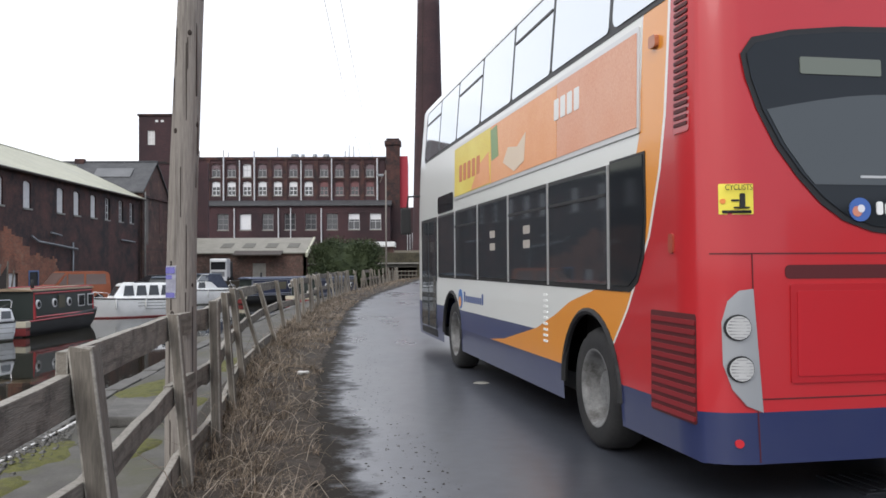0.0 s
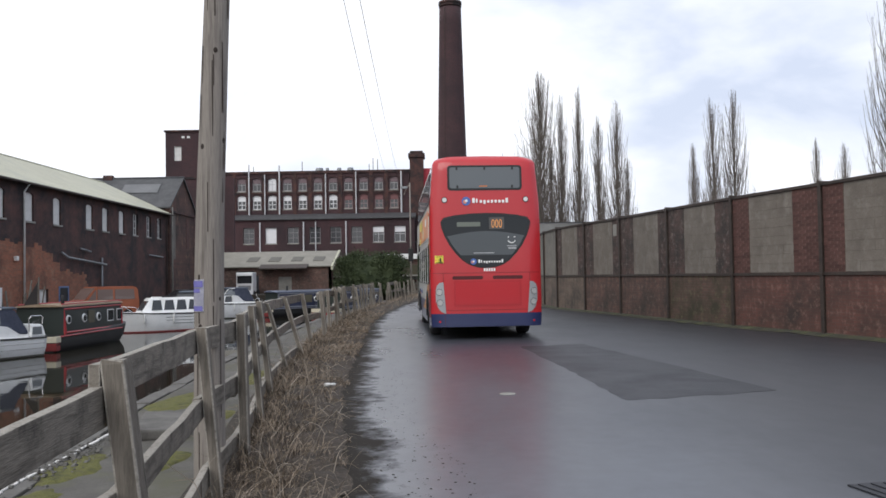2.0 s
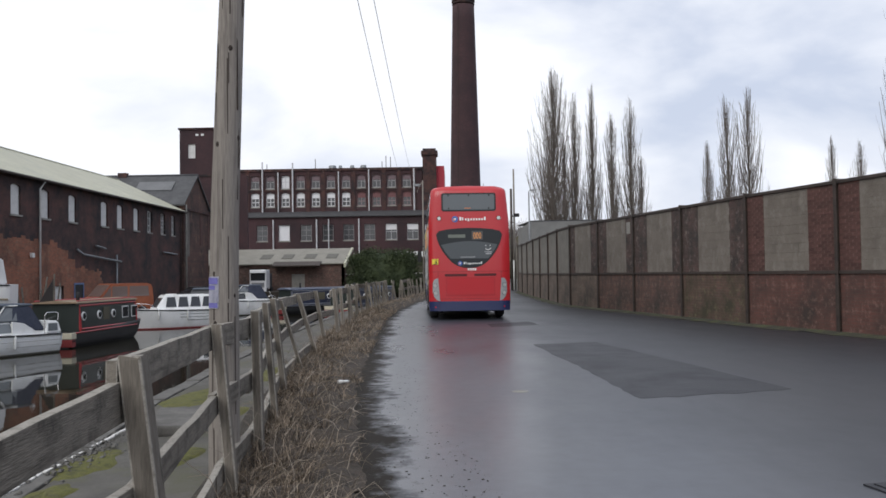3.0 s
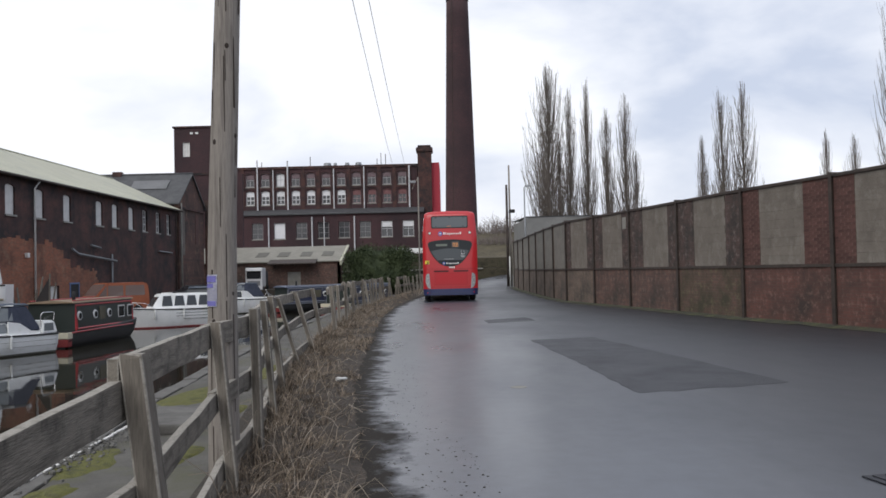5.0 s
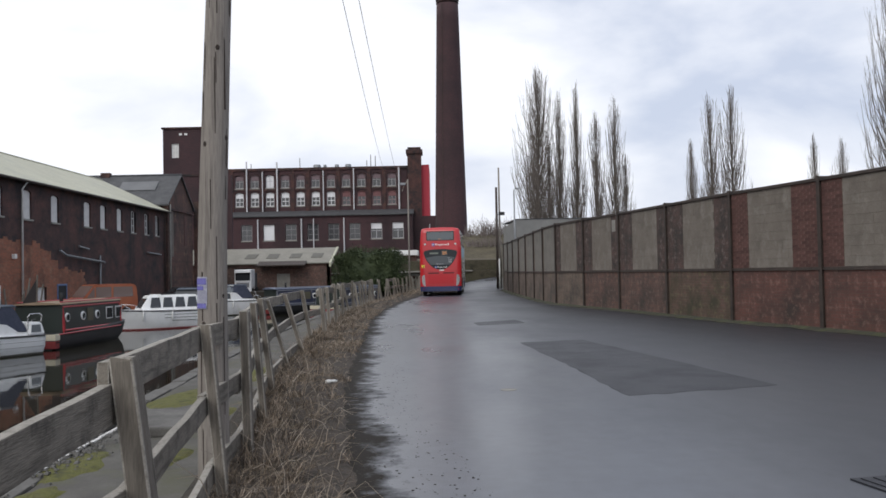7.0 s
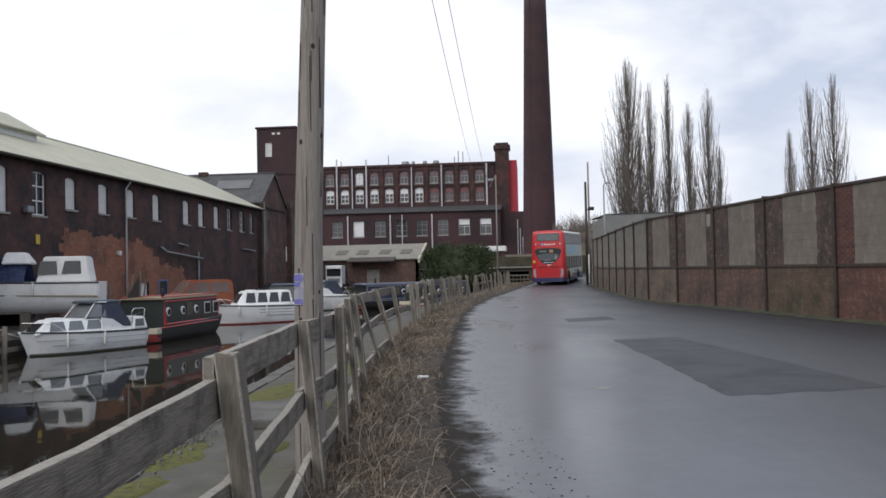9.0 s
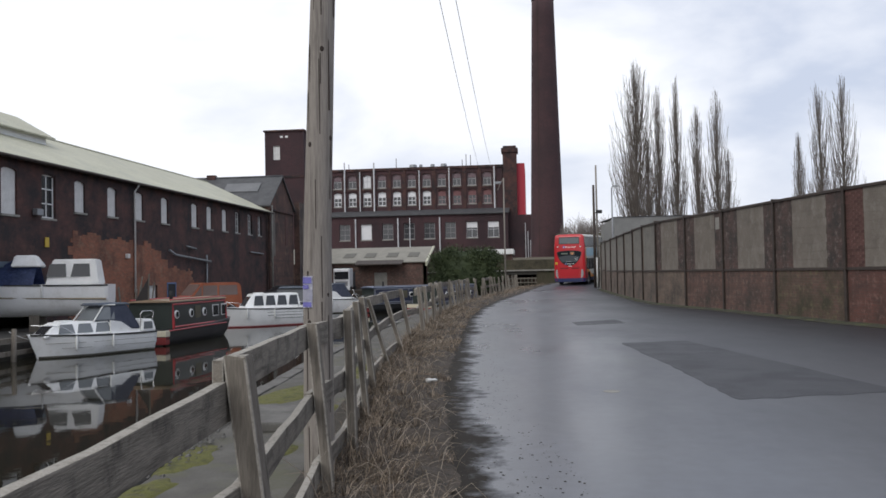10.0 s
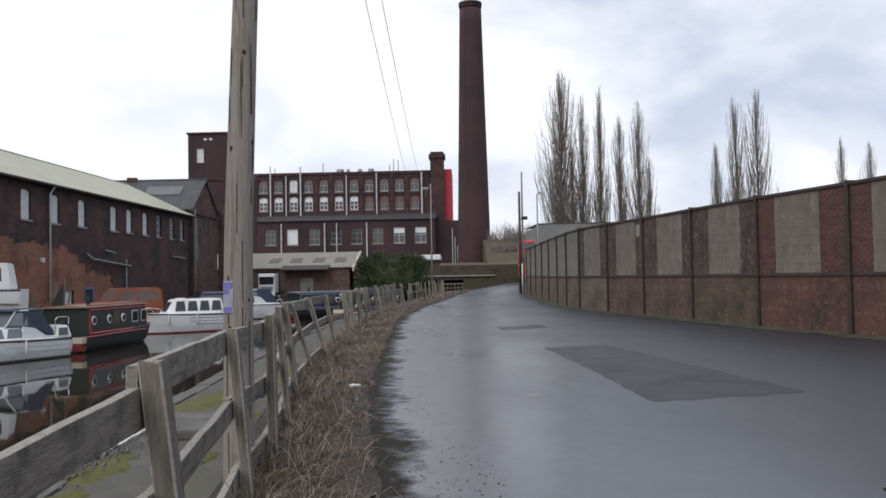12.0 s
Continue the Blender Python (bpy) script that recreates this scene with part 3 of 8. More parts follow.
def fence():
    f = tagged(empty("fence"), "weathered timber post and rail fence with leaning posts", "fence")
    rnd = random.Random(11)
    posts = list(POSTS)
    for y in (21.2, 22.5):
        posts.append((y, fence_x(y), fence_x(y) + rnd.uniform(-0.15, 0.02), 1.1))
    posts.sort()
    y = 25.0
    while y < 74:
        h = 1.1 + rnd.uniform(-0.06, 0.08)
        posts.append((y, fence_x(y), fence_x(y) + rnd.uniform(-0.22, 0.1), h))
        y += 1.25 + rnd.uniform(-0.15, 0.25)
    posts = [(y, xt - x, hgt, x) for y, x, xt, hgt in posts]
    for y, lx, hgt, x in posts:
        w = {3.25: 0.046, 5.54: 0.036, 6.7: 0.037, 8.2: 0.031, 10.3: 0.037, 12.7: 0.030}.get(y, 0.039 + rnd.uniform(0, 0.005))
        bm = bmesh.new()
        box(bm, -w, -w, -0.5, w, w, hgt, 0.010)
        for v in bm.verts:
            if v.co.z > 0.5:
                v.co.z += 0.03 * (v.co.x * 6) * (0.5 - rnd.random()) + rnd.uniform(-0.006, 0.006)
            v.co.x += 0.008 * noise.noise((v.co.z * 2, y, 0))
        pale_faces(bm)
        ob = part("post", bm, [WOOD, PALEGRAIN], f)
        sh = Matrix.Identity(4)
        sh[0][2] = lx / hgt
        ob.data.transform(sh)
        ob.matrix_basis = pose(x, y, ground_z(x + 0.5, y), 0, 0, rnd.uniform(-4, 4))
    for (y0, lx0, h0, xb0), (y1, lx1, h1, xb1) in zip(posts, posts[1:]):
        if y0 > 60:
            continue
        for k, (zf, hh) in enumerate(((1.03, 0.155), (0.60, 0.13), (0.17, 0.13))):
            if y0 > 13 and (k == 2 or rnd.random() < 0.25):
                continue
            x0, x1 = xb0 + lx0 * zf / h0 - 0.075, xb1 + lx1 * zf / h1 - 0.075
            z0, z1 = zf + rnd.uniform(-0.025, 0.02) + ground_z(x0 + 0.6, y0), zf + rnd.uniform(-0.025, 0.02) + ground_z(x1 + 0.6, y1)
            if k == 0 and y0 < 3:
                z0, z1 = z0 - (0.14 if y0 > 0 else 0.16), z1 - (0.06 if y0 > 0 else 0.14)
            a, b = Vector((x0, y0 - 0.05, z0)), Vector((x1, y1 + 0.05, z1))
            bm = boxed(-0.022, 0, -hh / 2, 0.022, (b - a).length, hh / 2, 0.005)
            bmesh.ops.subdivide_edges(bm, edges=[e for e in bm.edges if e.calc_length() > 0.8], cuts=5)
            for v in bm.verts:
                v.co.z += 0.012 * noise.noise((v.co.y * 2.2, y0, zf * 9 + (5 if v.co.z > 0 else 0)))
                v.co.x += 0.006 * noise.noise((v.co.y * 1.2, zf * 3, y0))
            pale_faces(bm)
            ob = part("rail", bm, [RAILWOOD, PALEGRAIN], f)
            ob.matrix_basis = Matrix.Translation(a) @ (b - a).to_track_quat("Y", "Z").to_matrix().to_4x4()
    return f


fence()


def utility_pole():
    p = tagged(empty("utility_pole", -1.66, 6.25, -0.45), "tall weathered wooden utility pole beside the fence", "utility pole")
    bm = bmesh.new()
    zs = np.linspace(-0.2, 9.4, 34)

    def bow(z):
        return float(np.interp(z, [0, 1.7, 2.5, 3.93, 9.4], [-0.011, -0.013, 0.008, 0.066, 0.29]))

    def thick(z):
        return max(0.075, 0.117 - 0.0065 * z)
    tube(bm, [(bow(z) + 0.006 * noise.noise((z, 0, 4)), 0.004 * noise.noise((z, 2, 1)), z) for z in zs], [thick(z) for z in zs], 20)
    part("shaft", bm, POLEWOOD, p)
    KN = plain("knot", (0.035, 0.025, 0.02), 0.9)
    for (a, z) in ((-1.3, 3.55), (-0.35, 2.9), (-2.1, 2.85), (-0.5, 1.75), (-0.9, 1.1), (-1.9, 1.55), (-0.4, 4.3)):
        k = bmesh.new()
        bmesh.ops.create_uvsphere(k, u_segments=10, v_segments=6, radius=0.016)
        bmesh.ops.transform(k, matrix=Matrix.Diagonal((1, 0.4, 1.3, 1)), verts=k.verts)
        ob = part("knot", k, KN, p)
        r = thick(z) - 0.002
        ob.matrix_basis = Matrix.Translation((bow(z) + r * math.cos(a), r * math.sin(a), z)) @ Matrix.Rotation(a + math.pi / 2, 4, "Z")
    for (a, z, hh) in ((-0.5, 1.35, 0.5), (-1.0, 1.55, 0.3), (-2.0, 1.75, 0.35), (-0.7, 3.4, 0.6), (-1.6, 4.2, 0.8)):
        r = thick(z) - 0.0015
        ob = part("crack", boxed(-0.004, -0.004, -hh / 2, 0.004, 0.004, hh / 2), KN, p)
        ob.matrix_basis = Matrix.Translation((bow(z) + r * math.cos(a), r * math.sin(a), z)) @ Matrix.Rotation(a, 4, "Z")
    rnd = random.Random(8)
    for _ in range(22):
        a, z, hh = rnd.uniform(-2.6, -0.2), rnd.uniform(0.6, 4.6), rnd.uniform(0.12, 0.6)
        if 1.55 < z < 2.0 and a < -1.4:
            continue
        r = thick(z) - 0.001
        ob = part("crack", boxed(-0.0022, -0.003, -hh / 2, 0.0022, 0.003, hh / 2), KN, p)
        ob.matrix_basis = Matrix.Translation((bow(z) + r * math.cos(a), r * math.sin(a), z)) @ Matrix.Rotation(a, 4, "Z")
    # notice wrapped on the pole
    n = bmesh.new()
    arc = [(-2.55 + 0.13 * k) for k in range(8)]
    lo = [n.verts.new((-0.012 + 0.111 * math.cos(a), 0.111 * math.sin(a), 1.66)) for a in arc]
    hi = [n.verts.new((-0.008 + 0.110 * math.cos(a), 0.110 * math.sin(a), 1.89)) for a in arc]
    for k in range(7):
        n.faces.new((lo[k], lo[k + 1], hi[k + 1], hi[k]))
    bmesh.ops.solidify(n, geom=n.faces[:], thickness=0.003)
    sign = tagged(part("paper_notice", n, surface("notice", [(0.55, 0.55, 0.68), (0.7, 0.7, 0.78)], 12, 0.5, bump=0)), "faded lilac paper notice fixed to the wooden pole", "notice")
    sign.matrix_basis = pose(-1.66, 6.25, -0.45)
    INK = plain("violet ink", (0.16, 0.15, 0.42), 0.6)
    for z0, z1, a0, a1 in ((1.835, 1.88, -2.5, -1.7), (1.795, 1.825, -2.5, -1.9), (1.665, 1.70, -2.5, -1.72)):
        b = bmesh.new()
        aa = np.linspace(a0, a1, 7)
        lo = [b.verts.new((-0.010 + 0.1135 * math.cos(a), 0.1135 * math.sin(a), z0)) for a in aa]
        hi = [b.verts.new((-0.010 + 0.1135 * math.cos(a), 0.1135 * math.sin(a), z1)) for a in aa]
        for k in range(6):
            b.faces.new((lo[k], lo[k + 1], hi[k + 1], hi[k]))
        part("printed_bar", b, INK, sign, "violet printed bar")
    return p


utility_pole()


# ---- towpath and canal edge ----
def towpath():
    ob = strip("towpath", lambda y: fence_x(y) - 2.1, lambda y: fence_x(y) - 0.2, [*np.arange(-10, 40, 0.5), *np.arange(40, 77, 2.0)], 0, TOWPATH)
    for v in ob.data.vertices:
        v.co.z = -0.438 + 0.02 * noise.noise((v.co.x * 1.5, v.co.y * 1.5, 0)) + (0.0)
    tagged(ob, "damp grey canal towpath with moss patches", "path", kind="structure")
    edge = tagged(empty("canal_edge"), "worn pale stone canal edge blocks", "canal edge", kind="structure")
    rnd = random.Random(3)
    y = 0.0
    while y < 76:
        l = 1.15 + rnd.uniform(-0.2, 0.25)
        bm = boxed(-0.13, 0.008, -1.6, 0.13, l - 0.008, 0.0, 0.015)
        o = part("coping_stone", bm, COPING, edge)
        o.matrix_basis = pose(fence_x(y + l / 2) - 2.18, y, -0.41 + rnd.uniform(-0.015, 0.015), 0, 0, math.degrees(math.atan2(fence_x(y) - fence_x(y + l), l)))
        y += l
    rl = bmesh.new()
    y0 = 3.6
    while y0 < 11.0:
        y1 = y0 + rnd.uniform(0.12, 0.5)
        mid = -3.58 - 0.043 * y0
        pts = [(mid - 0.022 + rnd.uniform(-.008, .008), y0 + (y1 - y0) * k / 5) for k in range(6)] + [(mid + 0.012 + rnd.uniform(-.012, .012), y0 + (y1 - y0) * k / 5) for k in range(5, -1, -1)]
        prism(rl, pts, "z", -0.412, -0.398)
        y0 = y1 + rnd.choice((0.01, 0.02, 0.03, 0.14))
    tagged(part("edge_line", rl, SHUTTER), "worn white painted line on the canal edge", "painted line", kind="structure")
    q = strip("quay", lambda y: -23.0, lambda y: -18.0, [*np.arange(-20, 80, 10.0)], 0, QUAY)
    for v in q.data.vertices:
        v.co.z = -0.69
    tagged(q, "concrete quay along the far side of the canal", "quay", kind="structure")
    qw = part("quay_wall", boxed(-18.35, -40, -2.2, -18.0, 78, -0.68, 0.02), QUAY)
    tagged(qw, "stained concrete quay wall at the water", "quay wall", kind="structure")
    s = tagged(part("stone_slab", boxed(-0.32, -0.75, 0, 0.32, 0.75, 0.13, 0.03), COPING), "mossy stone slab lying on the towpath", "stone slab")
    s.matrix_basis = pose(-3.5, 10.9, -0.45, 0, 3, 14)


towpath()


def moss_patches():
    """Low cushions of yellow-green moss on the towpath and along the fence's canal side."""
    rnd = random.Random(17)
    bm = bmesh.new()
    for cx, cy, rx, ry in ((-4.0, 13.4, 0.42, 1.25), (-3.72, 8.7, 0.26, 0.8), (-3.55, 7.3, 0.22, 0.5), (-3.5, 16.5, 0.4, 1.3), (-3.35, 5.9, 0.3, 0.6), (-2.9, 8.9, 0.22, 0.7), (-2.5, 6.3, 0.16, 0.7), (-3.1, 11.9, 0.25, 0.6)):
        rings = []
        N = 26
        for f in (1.0, 0.8, 0.55, 0.28):
            ring = []
            for k in range(N):
                a = k * math.tau / N
                w = f * (1 + 0.42 * noise.noise((cx + 1.7 * math.cos(a), cy + 1.7 * math.sin(a), f)))
                ring.append(bm.verts.new((cx + rx * w * math.cos(a), cy + ry * w * math.sin(a), -0.437 + 0.030 * (1 - f) ** 0.7 + (0.012 * rnd.random() if f < 1 else -0.012))))
            rings.append(ring)
        for p, q in zip(rings, rings[1:]):
            for k in range(N):
                bm.faces.new((p[k], p[(k + 1) % N], q[(k + 1) % N], q[k])).smooth = True
        bm.faces.new(rings[-1])
    tagged(part("moss", bm, surface("yellow green moss", [(0.05, 0.052, 0.02), (0.125, 0.125, 0.03), (0.075, 0.066, 0.04)], 5, 0.95, bump=0.9, fine=60, bump_dist=0.02)), "yellow-green moss cushions on the towpath", "moss", kind="stuff")
    # broken stone along the canal edge
    vs, fs = [], []
    for _ in range(260):
        y = rnd.gauss(9.0, 0.6)
        x = -3.92 + rnd.gauss(0, 0.13)
        r = 0.006 + 0.022 * rnd.random() ** 2
        i = len(vs)
        for sx, sy, sz in ((-1, -1, 0), (1, -1, 0), (1, 1, 0), (-1, 1, 0), (-0.6, -0.7, 1), (0.7, -0.6, 1), (0.6, 0.7, 1), (-0.7, 0.6, 1)):
            vs.append((x + r * sx * rnd.uniform(0.7, 1.2), y + 1.4 * r * sy * rnd.uniform(0.7, 1.2), -0.405 + r * sz * rnd.uniform(0.5, 1)))
        for q in ((0, 1, 5, 4), (1, 2, 6, 5), (2, 3, 7, 6), (3, 0, 4, 7), (4, 5, 6, 7)):
            fs.append(tuple(i + k for k in q))
    me = bpy.data.meshes.new("rubble")
    me.from_pydata(vs, [], fs)
    me.materials.append(COPING)
    tagged(new("rubble", me), "pale broken stone on the canal edge", "rubble", kind="stuff")


moss_patches()


def verge_grass():
    """Dead stalks and tufts between the fence and the lane."""
    rnd = random.Random(21)
    vs, fs = [], []

    def blade(x, y, z, h, w, lean, a):
        dx, dy = math.cos(a), math.sin(a)
        px, py = -dy * w, dx * w
        i = len(vs)
        for f in (0, 0.55):
            o = lean * f * f * 1.3
            vs.append((x + dx * o - px * (1 - f * .5), y + dy * o - py * (1 - f * .5), z + h * f))
            vs.append((x + dx * o + px * (1 - f * .5), y + dy * o + py * (1 - f * .5), z + h * f))
        vs.append((x + dx * lean, y + dy * lean, z + h * (1 - 0.3 * min(1, lean / h))))
        fs.append((i, i + 1, i + 3, i + 2))
        fs.append((i + 2, i + 3, i + 4))
    def bare(x, y):
        """Trodden places where the soil shows."""
        return 0.7 * noise.noise((x * 1.3, y * 0.9, 7)) + 0.5 * noise.noise((x * 4.5, y * 3.5, 3))
    for y0, y1, n in ((2.0, 6, 15000), (6, 12, 34000), (12, 20, 22000), (20, 34, 14000), (34, 76, 14000)):
        for _ in range(n):
            y = rnd.uniform(y0, y1)
            f, e = fence_x(y), road_left(y)
            u = rnd.random() ** 0.85
            x = f - 0.2 + (e + 0.02 - f + 0.2) * u
            dens = bare(x, y)
            if (dens < 0.0 and rnd.random() < 0.86) or rnd.random() < 1.6 * (u - 0.40) + 0.8 * noise.noise((y * 1.1, x * 1.5, 1)):
                continue
            h = (0.035 + 0.10 * rnd.random() ** 2) * (1.0 - 0.5 * u) * (1 + max(0, dens)) * (1.0 + 0.9 * min(1.0, max(0.0, (y - 11) / 6)))
            if rnd.random() < 0.03:
                h = 0.18 + 0.25 * rnd.random() * (1 - u)
            blade(x, y, ground_z(x + 0.6, y) + 0.01, h, 0.0022 + 0.00012 * y, h * rnd.uniform(0.5, 2.2), rnd.gauss(0.6, 1.2))
    # tufts: stalks that spring from one root and arch over
    for _ in range(620):
        y = rnd.uniform(2.2, 34)
        f, e = fence_x(y), road_left(y)
        u = 0.8 * rnd.random() ** 1.2
        x = f - 0.12 + (e - 0.1 - f) * u
        size = rnd.uniform(0.10, 0.34) * (1 - 0.5 * u)
        for _ in range(rnd.randint(10, 30)):
            h = size * rnd.uniform(0.5, 1.15)
            blade(x + rnd.gauss(0, 0.035), y + rnd.gauss(0, 0.035), ground_z(x + 0.6, y) + 0.01, h, 0.0024 + 0.00012 * y, h * rnd.uniform(0.3, 1.5), rnd.uniform(0, math.tau))
    me = bpy.data.meshes.new("verge_grass")
    me.from_pydata(vs, [], fs)
    me.materials.append(STRAW)
    tagged(new("verge_grass", me), "matted dead straw-coloured grass on the verge", "grass", kind="stuff")
    # long bleached stems, bent and fallen over one another
    bm = bmesh.new()
    for _ in range(1500):
        y = 4.2 + 28 * rnd.random() ** 1.5 if rnd.random() < 0.8 else rnd.uniform(30, 62)
        f, e = fence_x(y), road_left(y)
        x = f + 0.06 + (e - f - 0.1) * 0.95 * rnd.random() ** 1.3
        a = rnd.uniform(0, math.tau)
        L = rnd.uniform(0.12, 0.5) * (1.2 - 0.6 * (x - f) / (e - f))
        rise = rnd.choice((0.08, 0.15, 0.3, 0.55, 0.9)) * L
        p = Vector((x, y, ground_z(x + 0.6, y) + 0.03))
        d = Vector((math.cos(a), math.sin(a), 0))
        k = Vector((-d.y, d.x, 0)) * rnd.uniform(-0.12, 0.12)
        pts = [p, p + d * L * 0.3 + Vector((0, 0, rise * 0.7)), p + d * L * 0.65 + k * L + Vector((0, 0, rise)), p + d * L + k * 2 * L + Vector((0, 0, rise * rnd.uniform(0.3, 0.9)))]
        r = rnd.uniform(0.0012, 0.0033)
        tube(bm, pts, [r, r * 0.85, r * 0.65, r * 0.4], 3, cap=False)
    tagged(part("dead_stalks", bm, STALK), "tangled bleached dead stems along the fence", "stalks", kind="stuff")
    # dark crumbs of soil and leaves along the road's ragged edge
    vs, fs = [], []
    for _ in range(17000):
        y = 3 + 42 * rnd.random() ** 1.6
        out = 0.95 * rnd.random() ** 2.2
        clump = noise.noise((y * 1.3, 5, 2)) + 0.6 * noise.noise((y * 4.0, 8, 2))
        if out > 0.08 + 0.25 * max(0.0, clump + 0.25) and rnd.random() < 0.8:
            continue
        x = road_left(y) - 0.08 + out
        s = 0.0025 + 0.011 * rnd.random() ** 3
        i = len(vs)
        for k in range(7):
            a = k * math.tau / 7
            r = s * rnd.uniform(0.5, 1.25)
            vs.append((x + r * math.cos(a), y + 1.5 * r * math.sin(a), 0.0055))
        vs.append((x, y, 0.007 + s * 0.12))
        for k in range(7):
            fs.append((i + k, i + (k + 1) % 7, i + 7))
    me = bpy.data.meshes.new("leaf_litter")
    me.from_pydata(vs, [], fs)
    me.materials.append(SOIL)
    tagged(new("leaf_litter", me), "dark crumbs of soil and leaf litter on the lane edge", "litter", kind="stuff")
    # bank of soil raised a little
    ob = strip("verge", lambda y: fence_x(y) - 0.35, lambda y: road_left(y) - 0.03 + 0.11 * noise.noise((y * 1.9, 2, 5)) + 0.06 * noise.noise((y * 6.5, 1, 5)), [*np.arange(-8, 40, 0.1), *np.arange(40, 79, 1.0)], 0, EARTH, cols=10)
    for v in ob.data.vertices:
        f, e = fence_x(v.co.y) - 0.35, road_left(v.co.y) + 0.02
        u = (v.co.x - f) / (e - f)
        v.co.z += 0.07 * math.sin(math.pi * min(1, max(0, u))) + 0.06 * noise.noise((v.co.x * 3, v.co.y * 3, 0)) * math.sin(math.pi * u) - (0.30 if u < 0.02 else 0)
    tagged(ob, "uneven dark soil verge with dead vegetation", "verge", kind="structure")
    w = tagged(part("litter_bottle", tubed([(0, 0, 0), (0.04, 0.005, 0), (0.08, 0, 0.004), (0.12, 0.012, 0), (0.15, 0.02, 0)], [0.02, 0.026, 0.014, 0.02, 0.009], 10), WHITE), "crushed white plastic bottle on the verge", "litter")
    w.matrix_basis = pose(-1.48, 10.85, 0.09, 0, 0, 15)


verge_grass()


def wall_foot():
    """Dirt and moss gathered along the foot of the wall."""
    ob = strip("wall_foot", lambda y: wall_x(y) - 0.34 - 0.16 * noise.noise((y * 0.9, 0, 9)) - 0.08 * noise.noise((y * 3.7, 2, 9)), lambda y: wall_x(y) + 0.1,
               np.arange(-8, 62.9, 0.2), 0.009, surface("mossy dirt", [(0.03, 0.03, 0.022), (0.055, 0.055, 0.03)], 3, 0.9, bump=0.8, fine=30, bump_dist=0.02, stain=(0.07, 0.08, 0.03), stain_scale=1.5), cols=3)
    for v in ob.data.vertices:
        d = wall_x(v.co.y) - v.co.x
        v.co.z += 0.05 * max(0.0, 1 - d / 0.3)
    tagged(ob, "dirt and moss along the foot of the wall", "dirt strip", kind="structure")


wall_foot()


# ---- buildings ----
def pierced(x0, x1, z0, z1, holes, depth=0.3, y=0.0):
    """A wall slab in the plane y with rectangular openings (x0, z0, x1, z1) through it, facing -y."""
    bm = bmesh.new()
    holes = [(max(a, x0), max(b, z0), min(c, x1), min(d, z1)) for a, b, c, d in holes]
    xs = sorted({x0, x1, *[h[0] for h in holes], *[h[2] for h in holes]})
    zs = sorted({z0, z1, *[h[1] for h in holes], *[h[3] for h in holes]})
    nx, nz = len(xs) - 1, len(zs) - 1

    def solid(i, k):
        if not (0 <= i < nx and 0 <= k < nz):
            return False
        cx, cz = (xs[i] + xs[i + 1]) / 2, (zs[k] + zs[k + 1]) / 2
        return not any(h[0] < cx < h[2] and h[1] < cz < h[3] for h in holes)
    made = {}

    def at(i, k, d):
        if (i, k, d) not in made:
            made[i, k, d] = bm.verts.new((xs[i], y + depth * d, zs[k]))
        return made[i, k, d]
    for i in range(nx):
        for k in range(nz):
            if not solid(i, k):
                continue
            bm.faces.new((at(i, k, 0), at(i + 1, k, 0), at(i + 1, k + 1, 0), at(i, k + 1, 0)))
            bm.faces.new((at(i, k, 1), at(i, k + 1, 1), at(i + 1, k + 1, 1), at(i + 1, k, 1)))
            for di, dk, a, b in ((-1, 0, (i, k + 1), (i, k)), (1, 0, (i + 1, k), (i + 1, k + 1)), (0, -1, (i, k), (i + 1, k)), (0, 1, (i + 1, k + 1), (i, k + 1))):
                if not solid(i + di, k + dk):
                    bm.faces.new((at(*a, 0), at(*a, 1), at(*b, 1), at(*b, 0)))
    bmesh.ops.recalc_face_normals(bm, faces=bm.faces)
    return bm


def sash_parts(parent, w, h, frame_mat, glass, cols=2, rows=2, arch=0.0, thick=0.07):
    """A window's frame with bars, and its pane, centred on x, standing on z = 0, in the plane y = 0."""
    bm = bmesh.new()
    t = thick
    box(bm, -w / 2, -0.04, 0, -w / 2 + t, 0.04, h)
    box(bm, w / 2 - t, -0.04, 0, w / 2, 0.04, h)
    box(bm, -w / 2 + t, -0.04, 0, w / 2 - t, 0.04, t)
    box(bm, -w / 2 + t, -0.04, h - t, w / 2 - t, 0.04, h)
    for k in range(1, cols):
        x = -w / 2 + w * k / cols
        box(bm, x - t / 2.4, -0.03, t, x + t / 2.4, 0.03, h - t)
    for k in range(1, rows):
        z = h * k / rows
        box(bm, -w / 2 + t, -0.03, z - t / 2.4, w / 2 - t, 0.03, z + t / 2.4)
    part("frame", bm, frame_mat, parent)
    part("pane", boxed(-w / 2 + 0.01, 0.0, 0.01, w / 2 - 0.01, 0.012, h - 0.01), glass, parent)


def window_at(proto, parent, x, y, z):
    """A copy of the prototype's parts under a new window of the parent."""
    w = new("window")
    w.parent = parent
    w.matrix_basis = pose(x, y, z)
    for c in proto.children:
        k = c.copy()
        scene.collection.objects.link(k)
        k.parent = w
    return w


def drop_proto(proto):
    for c in list(proto.children):
        bpy.data.objects.remove(c)
    bpy.data.objects.remove(proto)


